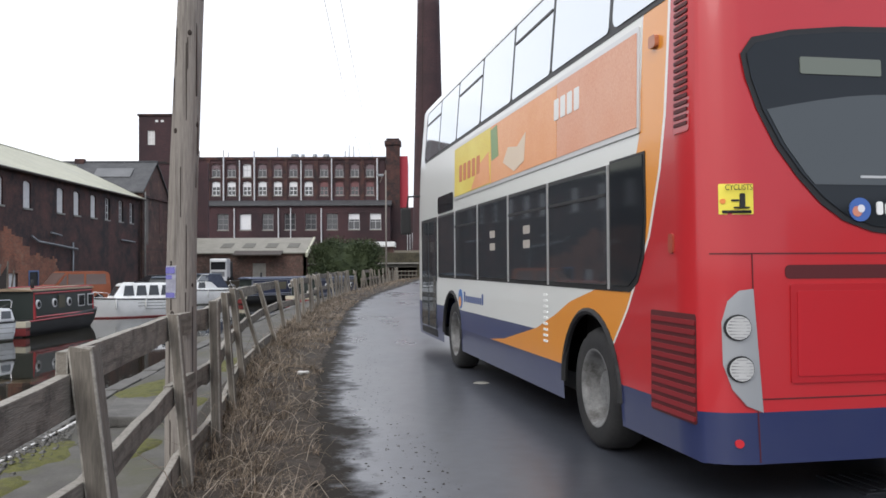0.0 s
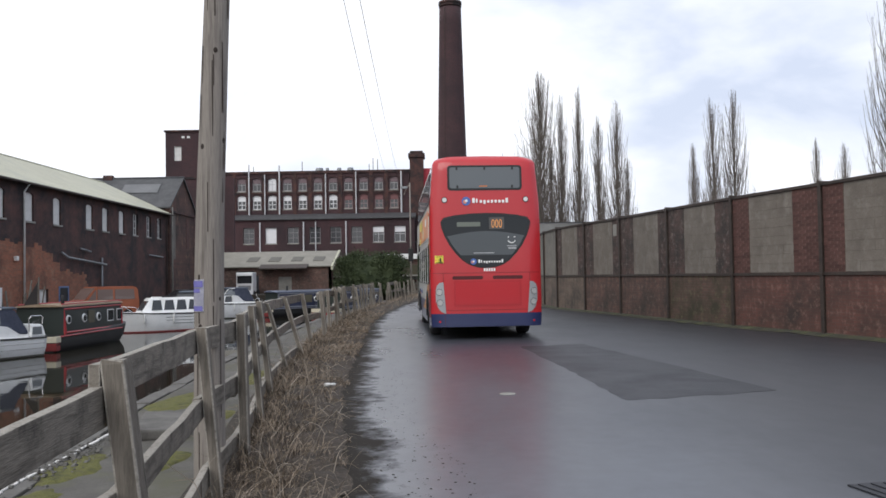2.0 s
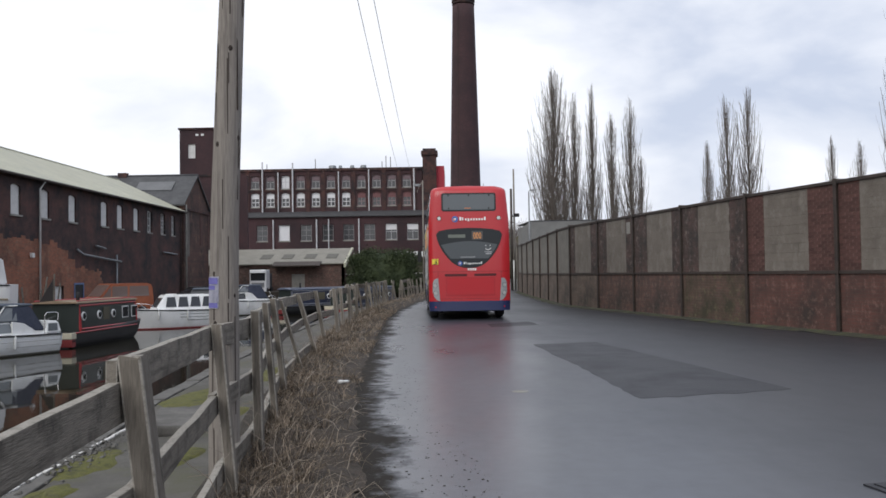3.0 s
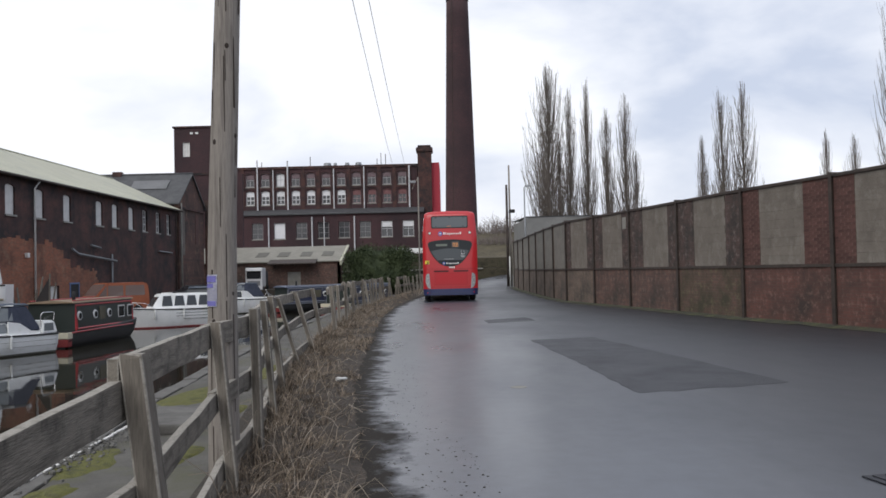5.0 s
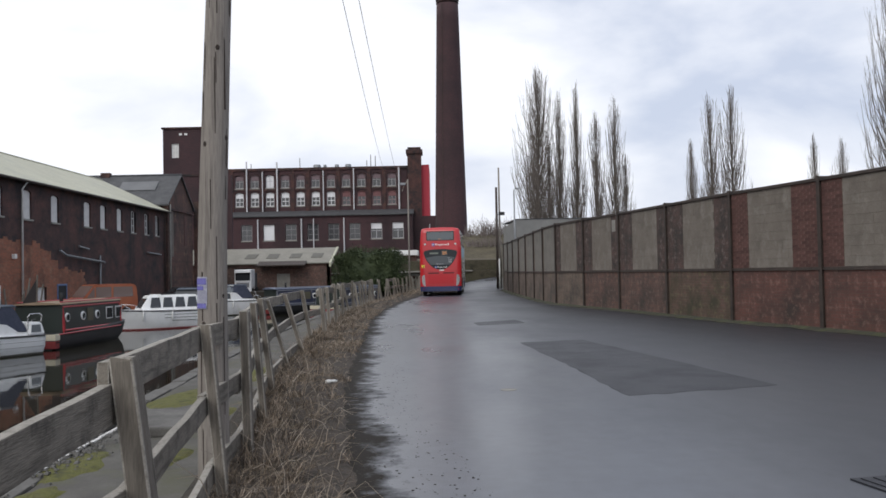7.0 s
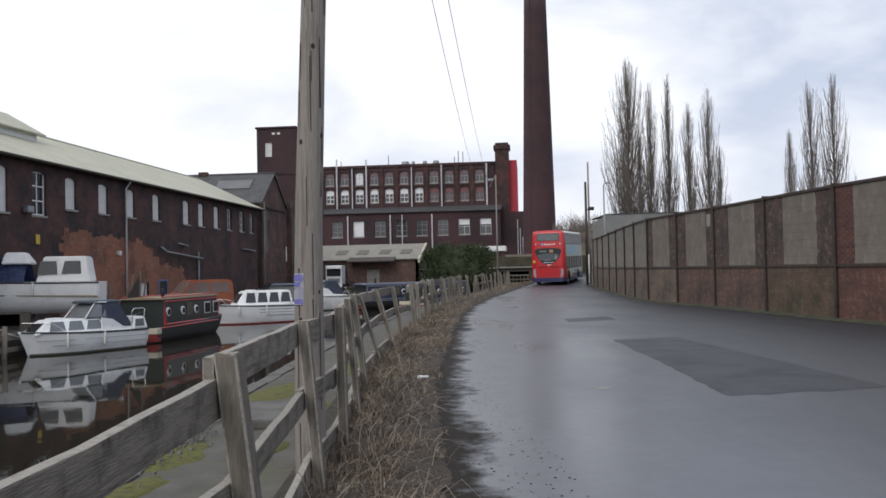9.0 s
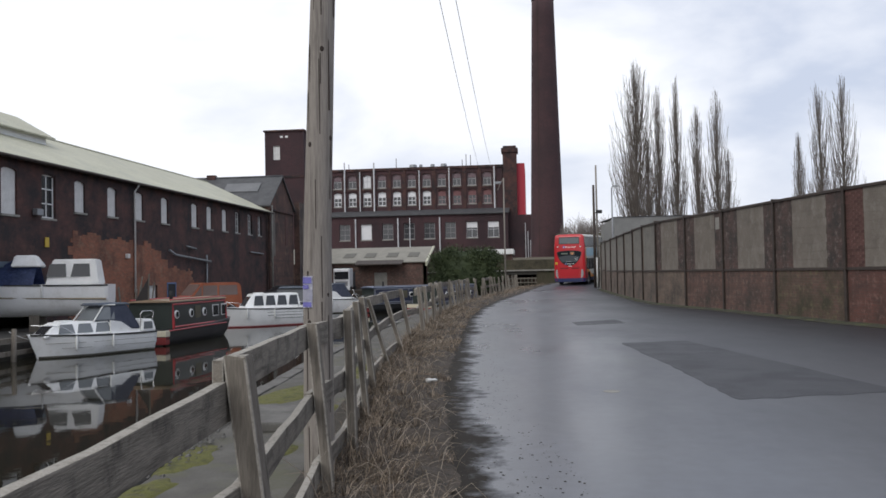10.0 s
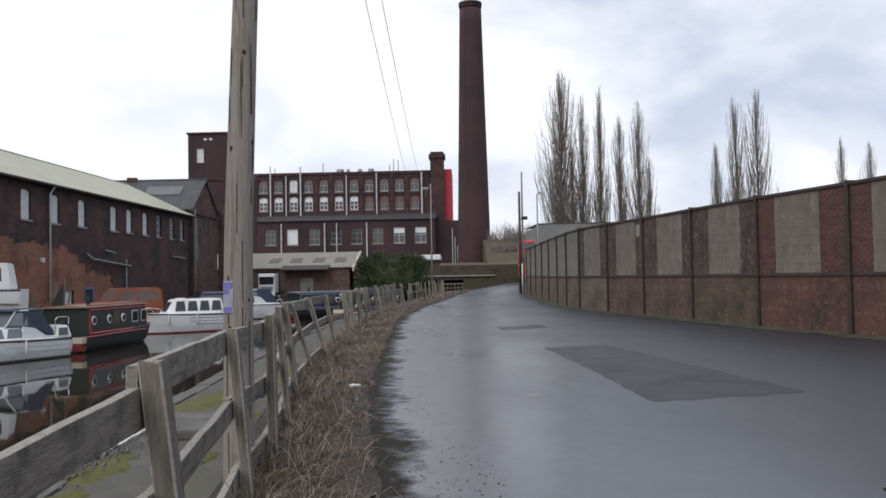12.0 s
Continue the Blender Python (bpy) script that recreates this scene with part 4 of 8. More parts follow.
def canal_warehouse():
    b = tagged(empty("canal_warehouse", -22.5, 0, -0.7, 90), "long sooty brick canal warehouse with cream sheet roof", "warehouse")
    top = 7.55
    wins = [(28.6, 1.1), (31.6, 1.1), (34.68, 1.15), (37.7, 1.15), (40.45, 1.0), (43.71, 1.0), (46.87, 1.0), (50.26, 1.0), (54.88, 1.05), (57.47, 1.0), (60.4, 1.0), (63.14, 1.0), (65.99, 1.0), (68.4, 0.9)]
    holes = []
    for y, w in wins:
        z0 = 5.05 if y < 39 else 5.5
        holes.append((y - w / 2, z0, y + w / 2, 7.08))
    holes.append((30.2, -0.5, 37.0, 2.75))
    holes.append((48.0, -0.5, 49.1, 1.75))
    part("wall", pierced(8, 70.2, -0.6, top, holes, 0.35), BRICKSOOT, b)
    # orange-red face brick of the ground floor, proud of the sooty wall
    rnd = random.Random(6)
    ragged_edge = [(48.0, -0.5, 49.1, 1.75)]
    for k in range(34):
        x = 39.3 + 0.45 * k
        edge_top = float(np.interp(x, [39.3, 47.5, 49.0, 50.5, 54.6], [4.6, 4.35, 4.1, 3.0, 2.7])) - 0.075 * rnd.randint(0, 4)
        ragged_edge.append((x, edge_top, x + 0.45, 4.8))
    for k in range(24):
        z = 0.2 * k
        ragged_edge.append((39.2, z, 39.3 + 0.225 * rnd.randint(0, 2), z + 0.2))
        ragged_edge.append((54.6 - 0.225 * rnd.randint(0, 3), z, 54.7, z + 0.2))
    part("brick_face", pierced(39.3, 54.6, 0, 4.75, ragged_edge, 0.02, -0.021), BRICKREDX, b, "orange-red brickwork of the lower storey")
    part("brick_face", boxed(20.0, -0.022, 0, 30.2, -0.001, 2.7), BRICKREDX, b)
    part("back_wall", boxed(8, 10.5, -0.6, 70.2, 10.85, top), BRICKSOOT, b)
    part("end_wall", prismed([(0, -0.6), (0, top), (5.3, top + 2.75), (10.6, top), (10.6, -0.6)], "x", 70.2, 70.5), BRICKSOOT, b)
    part("end_wall", prismed([(0, -0.6), (0, top), (5.3, top + 2.75), (10.6, top), (10.6, -0.6)], "x", 7.7, 8), BRICKSOOT, b)
    # near-black sheet that paints in the shade of the unlit ground floor
    part("dark_inside", boxed(8, 2.2, -0.6, 70, 2.3, top - 0.2), plain("painted interior shade", (0.012, 0.011, 0.010), 0.9), b)
    for k, (y, w) in enumerate(wins):
        z0 = 5.05 if y < 39 else 5.5
        h = 7.08 - z0
        win = new("window")
        win.parent = b
        arc = [(w / 2 * math.cos(a), h - 0.16 + 0.15 * math.sin(a)) for a in np.linspace(0, math.pi, 9)]
        out = [(-w / 2, 0), (w / 2, 0)] + [(x, z) for x, z in arc]
        if k == 3:
            win.matrix_basis = pose(y, 0.16, z0)
            sash_parts(win, w, h, WHITE, DARKGLASS, 2, 3)
        elif k >= 11:
            win.matrix_basis = pose(y, 0.16, z0)
            sash_parts(win, w * 0.8, h, SHUTTER, DARKGLASS, 2, 3)
        else:
            win.matrix_basis = pose(y, 0.1, z0)
            part("boarding", prismed(out, "y", 0, 0.04), SHUTTER, win)
        part("sill", boxed(-w / 2 - 0.08, -0.18, -0.1, w / 2 + 0.08, 0.1, 0.0, 0.01), CONCRETE, win)
        part("spandrel", prismed([(-w / 2, h)] + [(x, z) for x, z in arc[::-1]] + [(w / 2, h)], "y", -0.095, 0.05), BRICKSOOT, win)
    # roof: two sheets, a ridge, gutter
    part("roof_sheet", prismed([(-0.35, top - 0.05), (5.3, top + 2.67), (5.3, top + 2.75), (-0.35, top + 0.03)], "x", 7.4, 70.7), CREAMROOF, b)
    part("roof_sheet", prismed([(10.95, top - 0.05), (5.3, top + 2.67), (5.3, top + 2.75), (10.95, top + 0.03)], "x", 7.4, 70.7), CREAMROOF, b)
    part("ridge_cap", boxed(7.4, 5.2, top + 2.71, 70.7, 5.4, top + 2.79, 0.02), CREAMROOF, b)
    part("gutter", tubed([(7.4, -0.42, top - 0.06), (70.7, -0.42, top - 0.06)], 0.075, 8), STEEL, b)
    for y in (46.1, 69.9):
        part("downpipe", tubed([(y, -0.4, top - 0.1), (y, -0.12, top - 0.5), (y, -0.1, 0.1)], 0.055, 8), SHUTTER if y < 60 else STEEL, b)
    # blank door, blue-edged opening, lintel beam, pipework
    part("door", boxed(48.02, 0.12, 0, 49.08, 0.18, 1.74), SHUTTER, b)
    part("door_frame", pierced(50.4, 51.7, 0, 1.9, [(50.5, -0.1, 51.6, 1.8)], 0.1, -0.06), plain("blue frame", (0.10, 0.16, 0.30), 0.5), b)
    part("door", boxed(50.5, -0.03, 0, 51.6, -0.022, 1.8), BLACK, b)
    part("lintel", boxed(30.0, -0.08, 2.75, 37.2, 0.3, 3.0), plain("blue grey lintel", (0.12, 0.16, 0.2), 0.6), b)
    part("pipe", tubed([(50.6, -0.12, 3.9), (51.2, -0.25, 3.6), (57.0, -0.25, 3.25)], 0.07, 8), GALV, b)
    part("pipe", tubed([(53.2, -0.15, 4.2), (54.6, -0.2, 4.05)], 0.06, 8), GALV, b)
    part("pipe", tubed([(56.6, -0.12, 3.7), (56.6, -0.12, 0.0)], 0.06, 8), GALV, b)
    part("pipe", tubed([(65.8, -0.12, 4.1), (68.9, -0.12, 4.0)], 0.06, 8), GALV, b)
    part("flood_lamp", boxed(36.3, -0.3, 5.1, 36.8, -0.05, 5.4, 0.03), GALV, b)
    part("wall_lamp", boxed(45.1, -0.2, 3.3, 45.35, -0.02, 3.55, 0.03), WHITE, b)
    part("warning_sign", boxed(37.3, -0.06, 3.7, 37.62, -0.03, 4.15, 0.01), plain("yellow sign", (0.55, 0.38, 0.05), 0.6), b)
    # gabled monitor on the roof at the near end
    mon = part("roof_monitor", prismed([(3.4, top + 1.2), (3.4, top + 2.3), (5.3, top + 3.4), (7.2, top + 2.3), (7.2, top + 1.2)], "x", 22, 43.2), WHITE, b)
    part("roof_sheet", prismed([(3.1, top + 2.15), (5.3, top + 3.42), (5.3, top + 3.5), (3.1, top + 2.23)], "x", 21.8, 43.6), CREAMROOF, mon)
    return b


canal_warehouse()


def gabled_mill():
    """Slate-roofed building behind the warehouse, its gable end towards the lane, with the stair tower."""
    b = tagged(empty("gabled_mill", 0, 0, 0), "dark brick gabled mill building with slate roof", "mill")
    # ridge across, gable end over the canal
    slope = (10.26 - 7.64) / 3.55
    part("gable_wall", prismed([(70.75, -0.7), (70.75, 7.6), (74.3, 10.2), (77.85, 7.6), (77.85, -0.7)], "x", -22.8, -22.4), BRICKRUST, b)
    part("gable_buttress", boxed(-22.4, 78.2, -0.7, -21.9, 81.0, 8.3), BRICKRUST, b)
    part("side_wall", boxed(-40, 70.9, -0.7, -22.8, 71.2, 7.6), BRICKSOOT, b)
    part("side_wall", boxed(-40, 77.5, -0.7, -22.8, 77.8, 7.6), BRICKSOOT, b)
    part("roof_sheet", prismed([(70.45, 7.5), (74.3, 10.34), (74.3, 10.22), (70.45, 7.38)], "x", -40, -22.25), SLATE, b)
    part("roof_sheet", prismed([(78.15, 7.5), (74.3, 10.34), (74.3, 10.22), (78.15, 7.38)], "x", -40, -22.25), SLATE, b)
    part("ridge_tile", tubed([(-40, 74.3, 10.33), (-22.25, 74.3, 10.33)], 0.1, 8), SLATE, b)
    part("roof_light", prismed([(72.2, 7.5 + 1.75 * slope + 0.04), (73.3, 7.5 + 2.85 * slope + 0.04), (73.3, 7.5 + 2.85 * slope + 0.09), (72.2, 7.5 + 1.75 * slope + 0.09)], "x", -27.0, -23.9), surface("dusty roof glass", [(0.10, 0.104, 0.108), (0.15, 0.154, 0.158)], 1, 0.4, bump=0), b)
    part("chimney", boxed(-29.2, 74.05, 10.1, -28.4, 74.55, 10.6, 0.03), BRICKSOOT, b)
    for y, w, z0, z1, mat in ((71.9, 0.6, 3.2, 7.0, CONCRETE), (75.6, 0.7, 4.2, 6.8, STEEL), (79.4, 0.5, 3.4, 6.6, CONCRETE)):
        x = -22.4 if y < 78 else -21.9
        part("blind_window", boxed(x - 0.1, y - w / 2, z0, x + 0.03, y + w / 2, z1), surface("stained cement", [(0.09, 0.075, 0.065), (0.17, 0.15, 0.13)], 1.5, 0.9, bump=0.3) if mat is CONCRETE else surface("red boards", [(0.07, 0.03, 0.027), (0.11, 0.05, 0.04)], 1.5, 0.8, bump=0.2), b)
    part("ledge", boxed(-22.4, 70.75, 7.05, -22.25, 77.85, 7.2), BRICKSOOT, b)
    part("downpipe", tubed([(-22.25, 70.95, 7.5), (-22.25, 70.95, -0.6)], 0.07, 8), CONCRETE, b)
    t = tagged(empty("stair_tower", 0, 0, 0), "tall square dark brick stair tower", "tower")
    part("wall", pierced(-30.5, -26.0, -0.7, 17.9, [(-29.55, 14.7, -28.75, 16.3)], 0.4, 95), BRICKMILL, t)
    part("side_wall", boxed(-26.4, 95.4, -0.7, -26.0, 100, 17.9), BRICKMILL, t)
    part("side_wall", boxed(-30.5, 95.4, -0.7, -30.1, 100, 17.9), BRICKMILL, t)
    part("back_wall", boxed(-30.1, 99.6, -0.7, -26.4, 100, 17.9), BRICKMILL, t)
    part("coping", boxed(-30.65, 94.85, 17.9, -25.85, 100.15, 18.1, 0.03), BRICKSOOT, t)
    part("band", boxed(-30.58, 94.92, 12.6, -25.92, 95.0, 12.85), BRICKSOOT, t)
    w = new("window")
    w.parent = t
    w.matrix_basis = pose(-29.15, 95.15, 14.7)
    sash_parts(w, 0.8, 1.6, WHITE, SHUTTER, 2, 2)
    for x in (-28.7, -28.1):
        part("vent", boxed(x, 94.97, 17.2, x + 0.32, 95.02, 17.42), WHITE, t)
    # wing that links the tower and the mill, mostly behind the pole
    part("link_wall", boxed(-26.0, 96, -0.7, -23.2, 96.4, 12.8), BRICKMILL, t)
    return b


gabled_mill()


def big_mill():
    b = tagged(empty("cotton_mill", 0, 0, 0), "four-storey red-brown brick mill with white sash windows", "mill")
    x0, x1 = -44.0, -5.5
    up = [-34.89 + 2.667 * k for k in range(-3, 11)]
    wide, tall = 1.45, 2.5
    holes = [(x - wide / 2, 16.75, x + wide / 2, 16.75 + 2.35) for x in up] + [(x - wide / 2, 13.55, x + wide / 2, 13.55 + 2.5) for x in up]
    part("wall", pierced(x0, x1, 11.0, 19.9, holes, 0.5, 150), BRICKMILL, b)
    low = [-40.2, -36.5, -32.82, -29.04, -25.28, -21.55, -18.02, -14.43, -10.75, -7.09]
    lholes = [(x - 0.95, 7.4, x + 0.95, 10.1) for x in low] + [(x - 0.95, 2.6, x + 0.95, 5.3) for x in low]
    part("wall", pierced(x0, -4.6, -0.5, 11.5, lholes, 0.5, 146), BRICKMILL, b)
    part("side_wall", boxed(-5.0, 146.5, -0.5, -4.6, 151, 11.5), BRICKMILL, b)
    part("side_wall", boxed(-5.9, 150.5, 11.0, -5.5, 164, 19.9), BRICKMILL, b)
    # dark sheets behind both facades, their colour standing for shade in the rooms
    part("inside", boxed(x0, 151.2, 0, -6, 151.3, 19.5), plain("painted room shade", (0.03, 0.027, 0.026), 0.9), b)
    part("inside", boxed(x0, 147.2, 0, -5.2, 147.3, 11.2), plain("painted room shade", (0.03, 0.027, 0.026), 0.9), b)
    part("roof", boxed(x0, 150.0, 19.9, x1, 164, 20.15), SLATE, b)
    part("cornice", boxed(x0, 149.8, 19.75, x1 + 0.1, 150.0, 20.2), BRICKSOOT, b)
    part("lean_to_roof", prismed([(145.6, 11.4), (150.0, 12.5), (150.0, 12.65), (145.6, 11.6)], "x", x0, -4.4), SLATE, b)
    LILAC = surface("pale sash paint", [(0.5, 0.5, 0.52), (0.66, 0.66, 0.67)], 1.0, 0.5, bump=0)
    BLIND = surface("drawn blinds", [(0.68, 0.68, 0.7), (0.84, 0.84, 0.84)], 0.6, 0.6, bump=0)
    PINK = surface("boarded pink", [(0.16, 0.07, 0.07), (0.22, 0.10, 0.10)], 1, 0.7, bump=0)
    MAUVE = surface("boarded mauve", [(0.15, 0.105, 0.115), (0.21, 0.15, 0.16)], 1, 0.7, bump=0)
    GREYG = glazing("sky grey glass", (0.06, 0.062, 0.066), 0.1)

    def proto_win(w, h, frame, glass, cols, rows, topper=None, thick=0.13):
        p = new("window")
        sash_parts(p, w, h, frame, glass, cols, rows, thick=thick)
        if topper:
            part("blind", boxed(-w / 2 + 0.04, -0.055, h * (0.58 if w < 1.7 else 0.62), w / 2 - 0.04, -0.042, h - 0.05), topper, p)
        part("sill", boxed(-w / 2 - 0.1, -0.3, -0.18, w / 2 + 0.1, 0.1, 0.0), CONCRETE, p)
        return p
    top_w = proto_win(wide, 2.35, plain("grey sash", (0.33, 0.32, 0.325), 0.6), GREYG, 2, 2, MAUVE)
    top_b = proto_win(wide, 2.35, LILAC, BLIND, 2, 2)
    mid_w = proto_win(wide, 2.5, BLIND, GREYG, 2, 3, BLIND)
    mid_p = proto_win(wide, 2.5, plain("dull pink sash", (0.27, 0.2, 0.2), 0.6), GREYG, 2, 3, PINK)
    for k, x in enumerate(up):
        window_at(top_b if k in (5,) else top_w, b, x, 150.28, 16.75)
        window_at(mid_w if k < 10 else mid_p, b, x, 150.28, 13.55)
    low_w = proto_win(1.8, 2.7, plain("worn grey sash", (0.26, 0.25, 0.255), 0.6), GREYG, 2, 3, thick=0.08)
    low_b = proto_win(1.9, 2.7, LILAC, GREYG, 2, 2, BLIND, thick=0.08)
    low_f = proto_win(1.9, 2.7, LILAC, BLIND, 1, 1, thick=0.11)
    for k, x in enumerate(low):
        window_at({3: low_f, 8: low_b, 9: low_b}.get(k, low_w), b, x, 146.28, 7.4)
        window_at(low_w, b, x, 146.28, 2.6)
    for p in (top_w, top_b, mid_w, mid_p, low_w, low_b, low_f):
        drop_proto(p)
    # pale downpipes and dark pilaster strips between the bays
    for k in range(-3, 11):
        x = -34.89 + 2.667 * k + 1.33
        part("pilaster", boxed(x - 0.32, 149.85, 12.5, x + 0.32, 150.0, 19.8), BRICKSOOT, b)
    for x, top, r in ((-38.9, 20.3, 0.10), (-33.54, 21.4, 0.13), (-30.78, 19.6, 0.10), (-28.23, 21.2, 0.14), (-20.16, 19.6, 0.11), (-14.86, 19.9, 0.11), (-6.94, 19.9, 0.15)):
        part("downpipe", tubed([(x, 149.7, top), (x, 149.7, 12.6)], r, 6), LILAC, b)
    for x, r in ((-37.0, 0.11), (-30.86, 0.12), (-23.46, 0.12), (-21.4, 0.09), (-16.24, 0.12)):
        part("downpipe", tubed([(x, 145.75, 11.0), (x, 145.75, 0)], r, 6), LILAC, b)
    # arched brick heads over the upper windows
    arch = None
    for x in up:
        for z in (19.1, 16.05):
            if arch is None:
                pts = [(-0.74, -0.28)] + [(-0.725 + 1.45 * i / 8, -0.28 + 0.24 * math.sin(math.pi * i / 8)) for i in range(9)] + [(0.74, -0.28), (0.74, 0.02), (-0.74, 0.02)]
                o = part("window_head", prismed(pts, "y", -0.02, 0.12), BRICKSOOT, b)
                arch = o.data
            else:
                o = new("window_head", arch)
                o.parent = b
            o.matrix_basis = pose(x, 150.02, z)
    part("string_course", boxed(x0, 149.88, 16.25, x1, 149.99, 16.5), BRICKSOOT, b)
    # corner turret with its cap, and the red end wall
    tu = part("turret", boxed(-5.4, 149.6, -0.5, -3.0, 152.4, 22.2), BRICKSOOT, b)
    part("cap", boxed(-5.65, 149.4, 22.2, -2.75, 152.6, 23.0, 0.12), BRICKSOOT, tu)
    part("cap_top", boxed(-5.35, 149.6, 23.0, -3.05, 152.4, 23.4, 0.1), BRICKSOOT, tu)
    part("end_wall", boxed(-3.0, 150.6, 11.0, -1.65, 164, 20.4), plain("bright red cladding", (0.42, 0.03, 0.05), 0.6), b, "bright red painted end wall")
    part("end_block", boxed(-4.6, 148.0, -0.5, -0.6, 164, 11.2), BRICKMILL, b)
    for k in range(3):
        part("downpipe", tubed([(-1.7 + 0.42 * k, 147.85, 9.8 - 1.5 * k), (-1.7 + 0.42 * k, 147.85, 1)], 0.07, 6), LILAC, b)
    # roof plant: fans, aerials
    for x, w in ((-21.5, 1.6), (-20.1, 0.7), (-18.0, 0.9), (-16.0, 1.3)):
        part("roof_fan", tubed([(x, 152, 20.1), (x, 152, 20.9)], [w / 2, w / 2 * 0.8], 10), GALV, b)
    for x, h in ((-24.4, 2.0), (-11.9, 2.4), (-11.1, 2.2), (-12.6, 1.4), (-33, 1.2), (-38, 1.4)):
        part("aerial", tubed([(x, 151, 20.0), (x, 151, 20.0 + h)], 0.06, 4), STEEL, b)
    return b


big_mill()


def chimney():
    c = tagged(empty("mill_chimney", 1.76, 130, 0), "tall tapering dark red brick mill chimney", "chimney")
    bm = bmesh.new()
    zs = [-0.5, 0, 4, 10, 16, 22, 28, 34, 40, 42.2]
    rs = [2.62 - (2.62 - 1.66) * z / 42 for z in zs]
    tube(bm, [(0.1 * z / 42, 0, z) for z in zs], rs, 32)
    part("shaft", bm, BRICKMILL, c)
    part("plinth", tubed([(0, 0, -0.5), (0, 0, 3.6)], [2.95, 2.9], 16), BRICKMILL, c)
    for z, dr in ((42.3, 0.05), (42.7, 0.10)):
        part("rim", tubed([(0.1, 0, z), (0.1, 0, z + 0.45)], [1.66 + dr, 1.66 + dr], 32), BRICKSOOT, c)
    part("conductor", tubed([(-1.3, -2.25, 0), (-0.75, -1.5, 42)], 0.04, 4), STEEL, c)


chimney()


def low_shed():
    s = tagged(empty("low_shed", 0, 0, 0), "low red brick shed with pale sheet roof", "shed")
    part("wall", pierced(-26, -10.95, -0.5, 2.7, [(-20.4, -0.4, -18.6, 2.2), (-16.2, 0.2, -14.9, 1.6)], 0.3, 85), BRICKWALL, s)
    part("end_wall", prismed([(85, -0.5), (85, 2.7), (91, 4.3), (97, 2.7), (97, -0.5)], "x", -11.25, -10.95), BRICKRED, s)
    part("roof_sheet", prismed([(84.7, 2.55), (91, 4.2), (91, 4.3), (84.7, 2.65)], "x", -26.3, -10.7), surface("pale sheet roof", [(0.19, 0.178, 0.148), (0.26, 0.245, 0.205)], 1, 0.7, bump=0.1), s)
    for x in (-19.2, -17.0, -14.7, -12.5):
        part("roof_light", prismed([(86.6, 3.13), (88.4, 3.60), (88.4, 3.66), (86.6, 3.19)], "x", x - 0.55, x + 0.55), surface("dirty roof light", [(0.07, 0.066, 0.05), (0.11, 0.10, 0.08)], 3, 0.6, bump=0), s)
    part("barge_board", prismed([(84.5, 2.2), (84.5, 2.62), (91, 4.36), (91, 4.1)], "x", -10.95, -10.75), CREAMROOF, s)
    part("dark_door", boxed(-20.4, 85.2, -0.4, -18.6, 85.28, 2.2), plain("dark doorway", (0.02, 0.02, 0.02), 0.9), s)
    part("hatch", boxed(-16.2, 85.1, 0.2, -14.9, 85.18, 1.6), CONCRETE, s)
    part("porch_roof", prismed([(83.6, 2.35), (85, 2.75), (85, 2.85), (83.6, 2.45)], "x", -17.9, -13.2), STEEL, s)
    # second shed, white eaves, beyond the hedge
    t = tagged(empty("white_roof_cabin", 0, 0, 0), "small cabin with a white flat roof edge", "cabin")
    part("wall", boxed(-6.3, 92, -0.3, -2.6, 97, 3.3), BRICKRED, t)
    part("roof_edge", boxed(-6.6, 91.6, 3.3, -2.4, 97.2, 3.85, 0.05), WHITE, t)


low_shed()


def hedge():
    h = tagged(empty("ivy_hedge", 0, 0, 0), "dense dark green ivy-covered hedge by the fence", "hedge")
    rnd = random.Random(9)
    core = bmesh.new()
    bmesh.ops.create_icosphere(core, subdivisions=4, radius=1.0)
    for v in core.verts:
        n = 1 + 0.16 * noise.noise(v.co * 2.2) + 0.08 * noise.noise(v.co * 6)
        v.co = Vector((math.copysign(abs(v.co.x) ** 0.6, v.co.x) * 3.2 * n, math.copysign(abs(v.co.y) ** 0.7, v.co.y) * 1.5 * n, math.copysign(abs(v.co.z) ** 0.6, v.co.z) * 1.85 * n))
    pts = [v.co.copy() for v in core.verts]
    for v in core.verts:
        v.co *= 0.8
    part("inner_growth", core, IVY, h).location = (-6.35, 77, 1.75)
    vs, fs = [], []
    for p in pts:
        for _ in range(26):
            c = p * rnd.uniform(0.8, 1.04) + Vector((rnd.gauss(0, .15), rnd.gauss(0, .15), rnd.gauss(0, .15)))
            s = rnd.uniform(0.04, 0.10)
            u = Vector((rnd.gauss(0, 1), rnd.gauss(0, 1), rnd.gauss(0, 1))).normalized() * s
            w = Vector((rnd.gauss(0, 1), rnd.gauss(0, 1), rnd.gauss(0, 1))).normalized() * s
            i = len(vs)
            vs += [tuple(c - u), tuple(c + w), tuple(c + u), tuple(c - w)]
            fs.append((i, i + 1, i + 2, i + 3))
    me = bpy.data.meshes.new("foliage")
    me.from_pydata(vs, [], fs)
    me.materials.append(IVY)
    o = new("foliage", me)
    o.parent = h
    o.location = (-6.35, 77, 1.75)
    for k in range(7):
        x = -9 + 0.9 * k
        st = tubed([(x, 77, -0.6), (x + rnd.uniform(-.3, .3), 77, 1.2), (x + rnd.uniform(-.6, .6), 77, 2.6)], [0.08, 0.06, 0.03], 6)
        part("stem", st, BARK, h)


hedge()


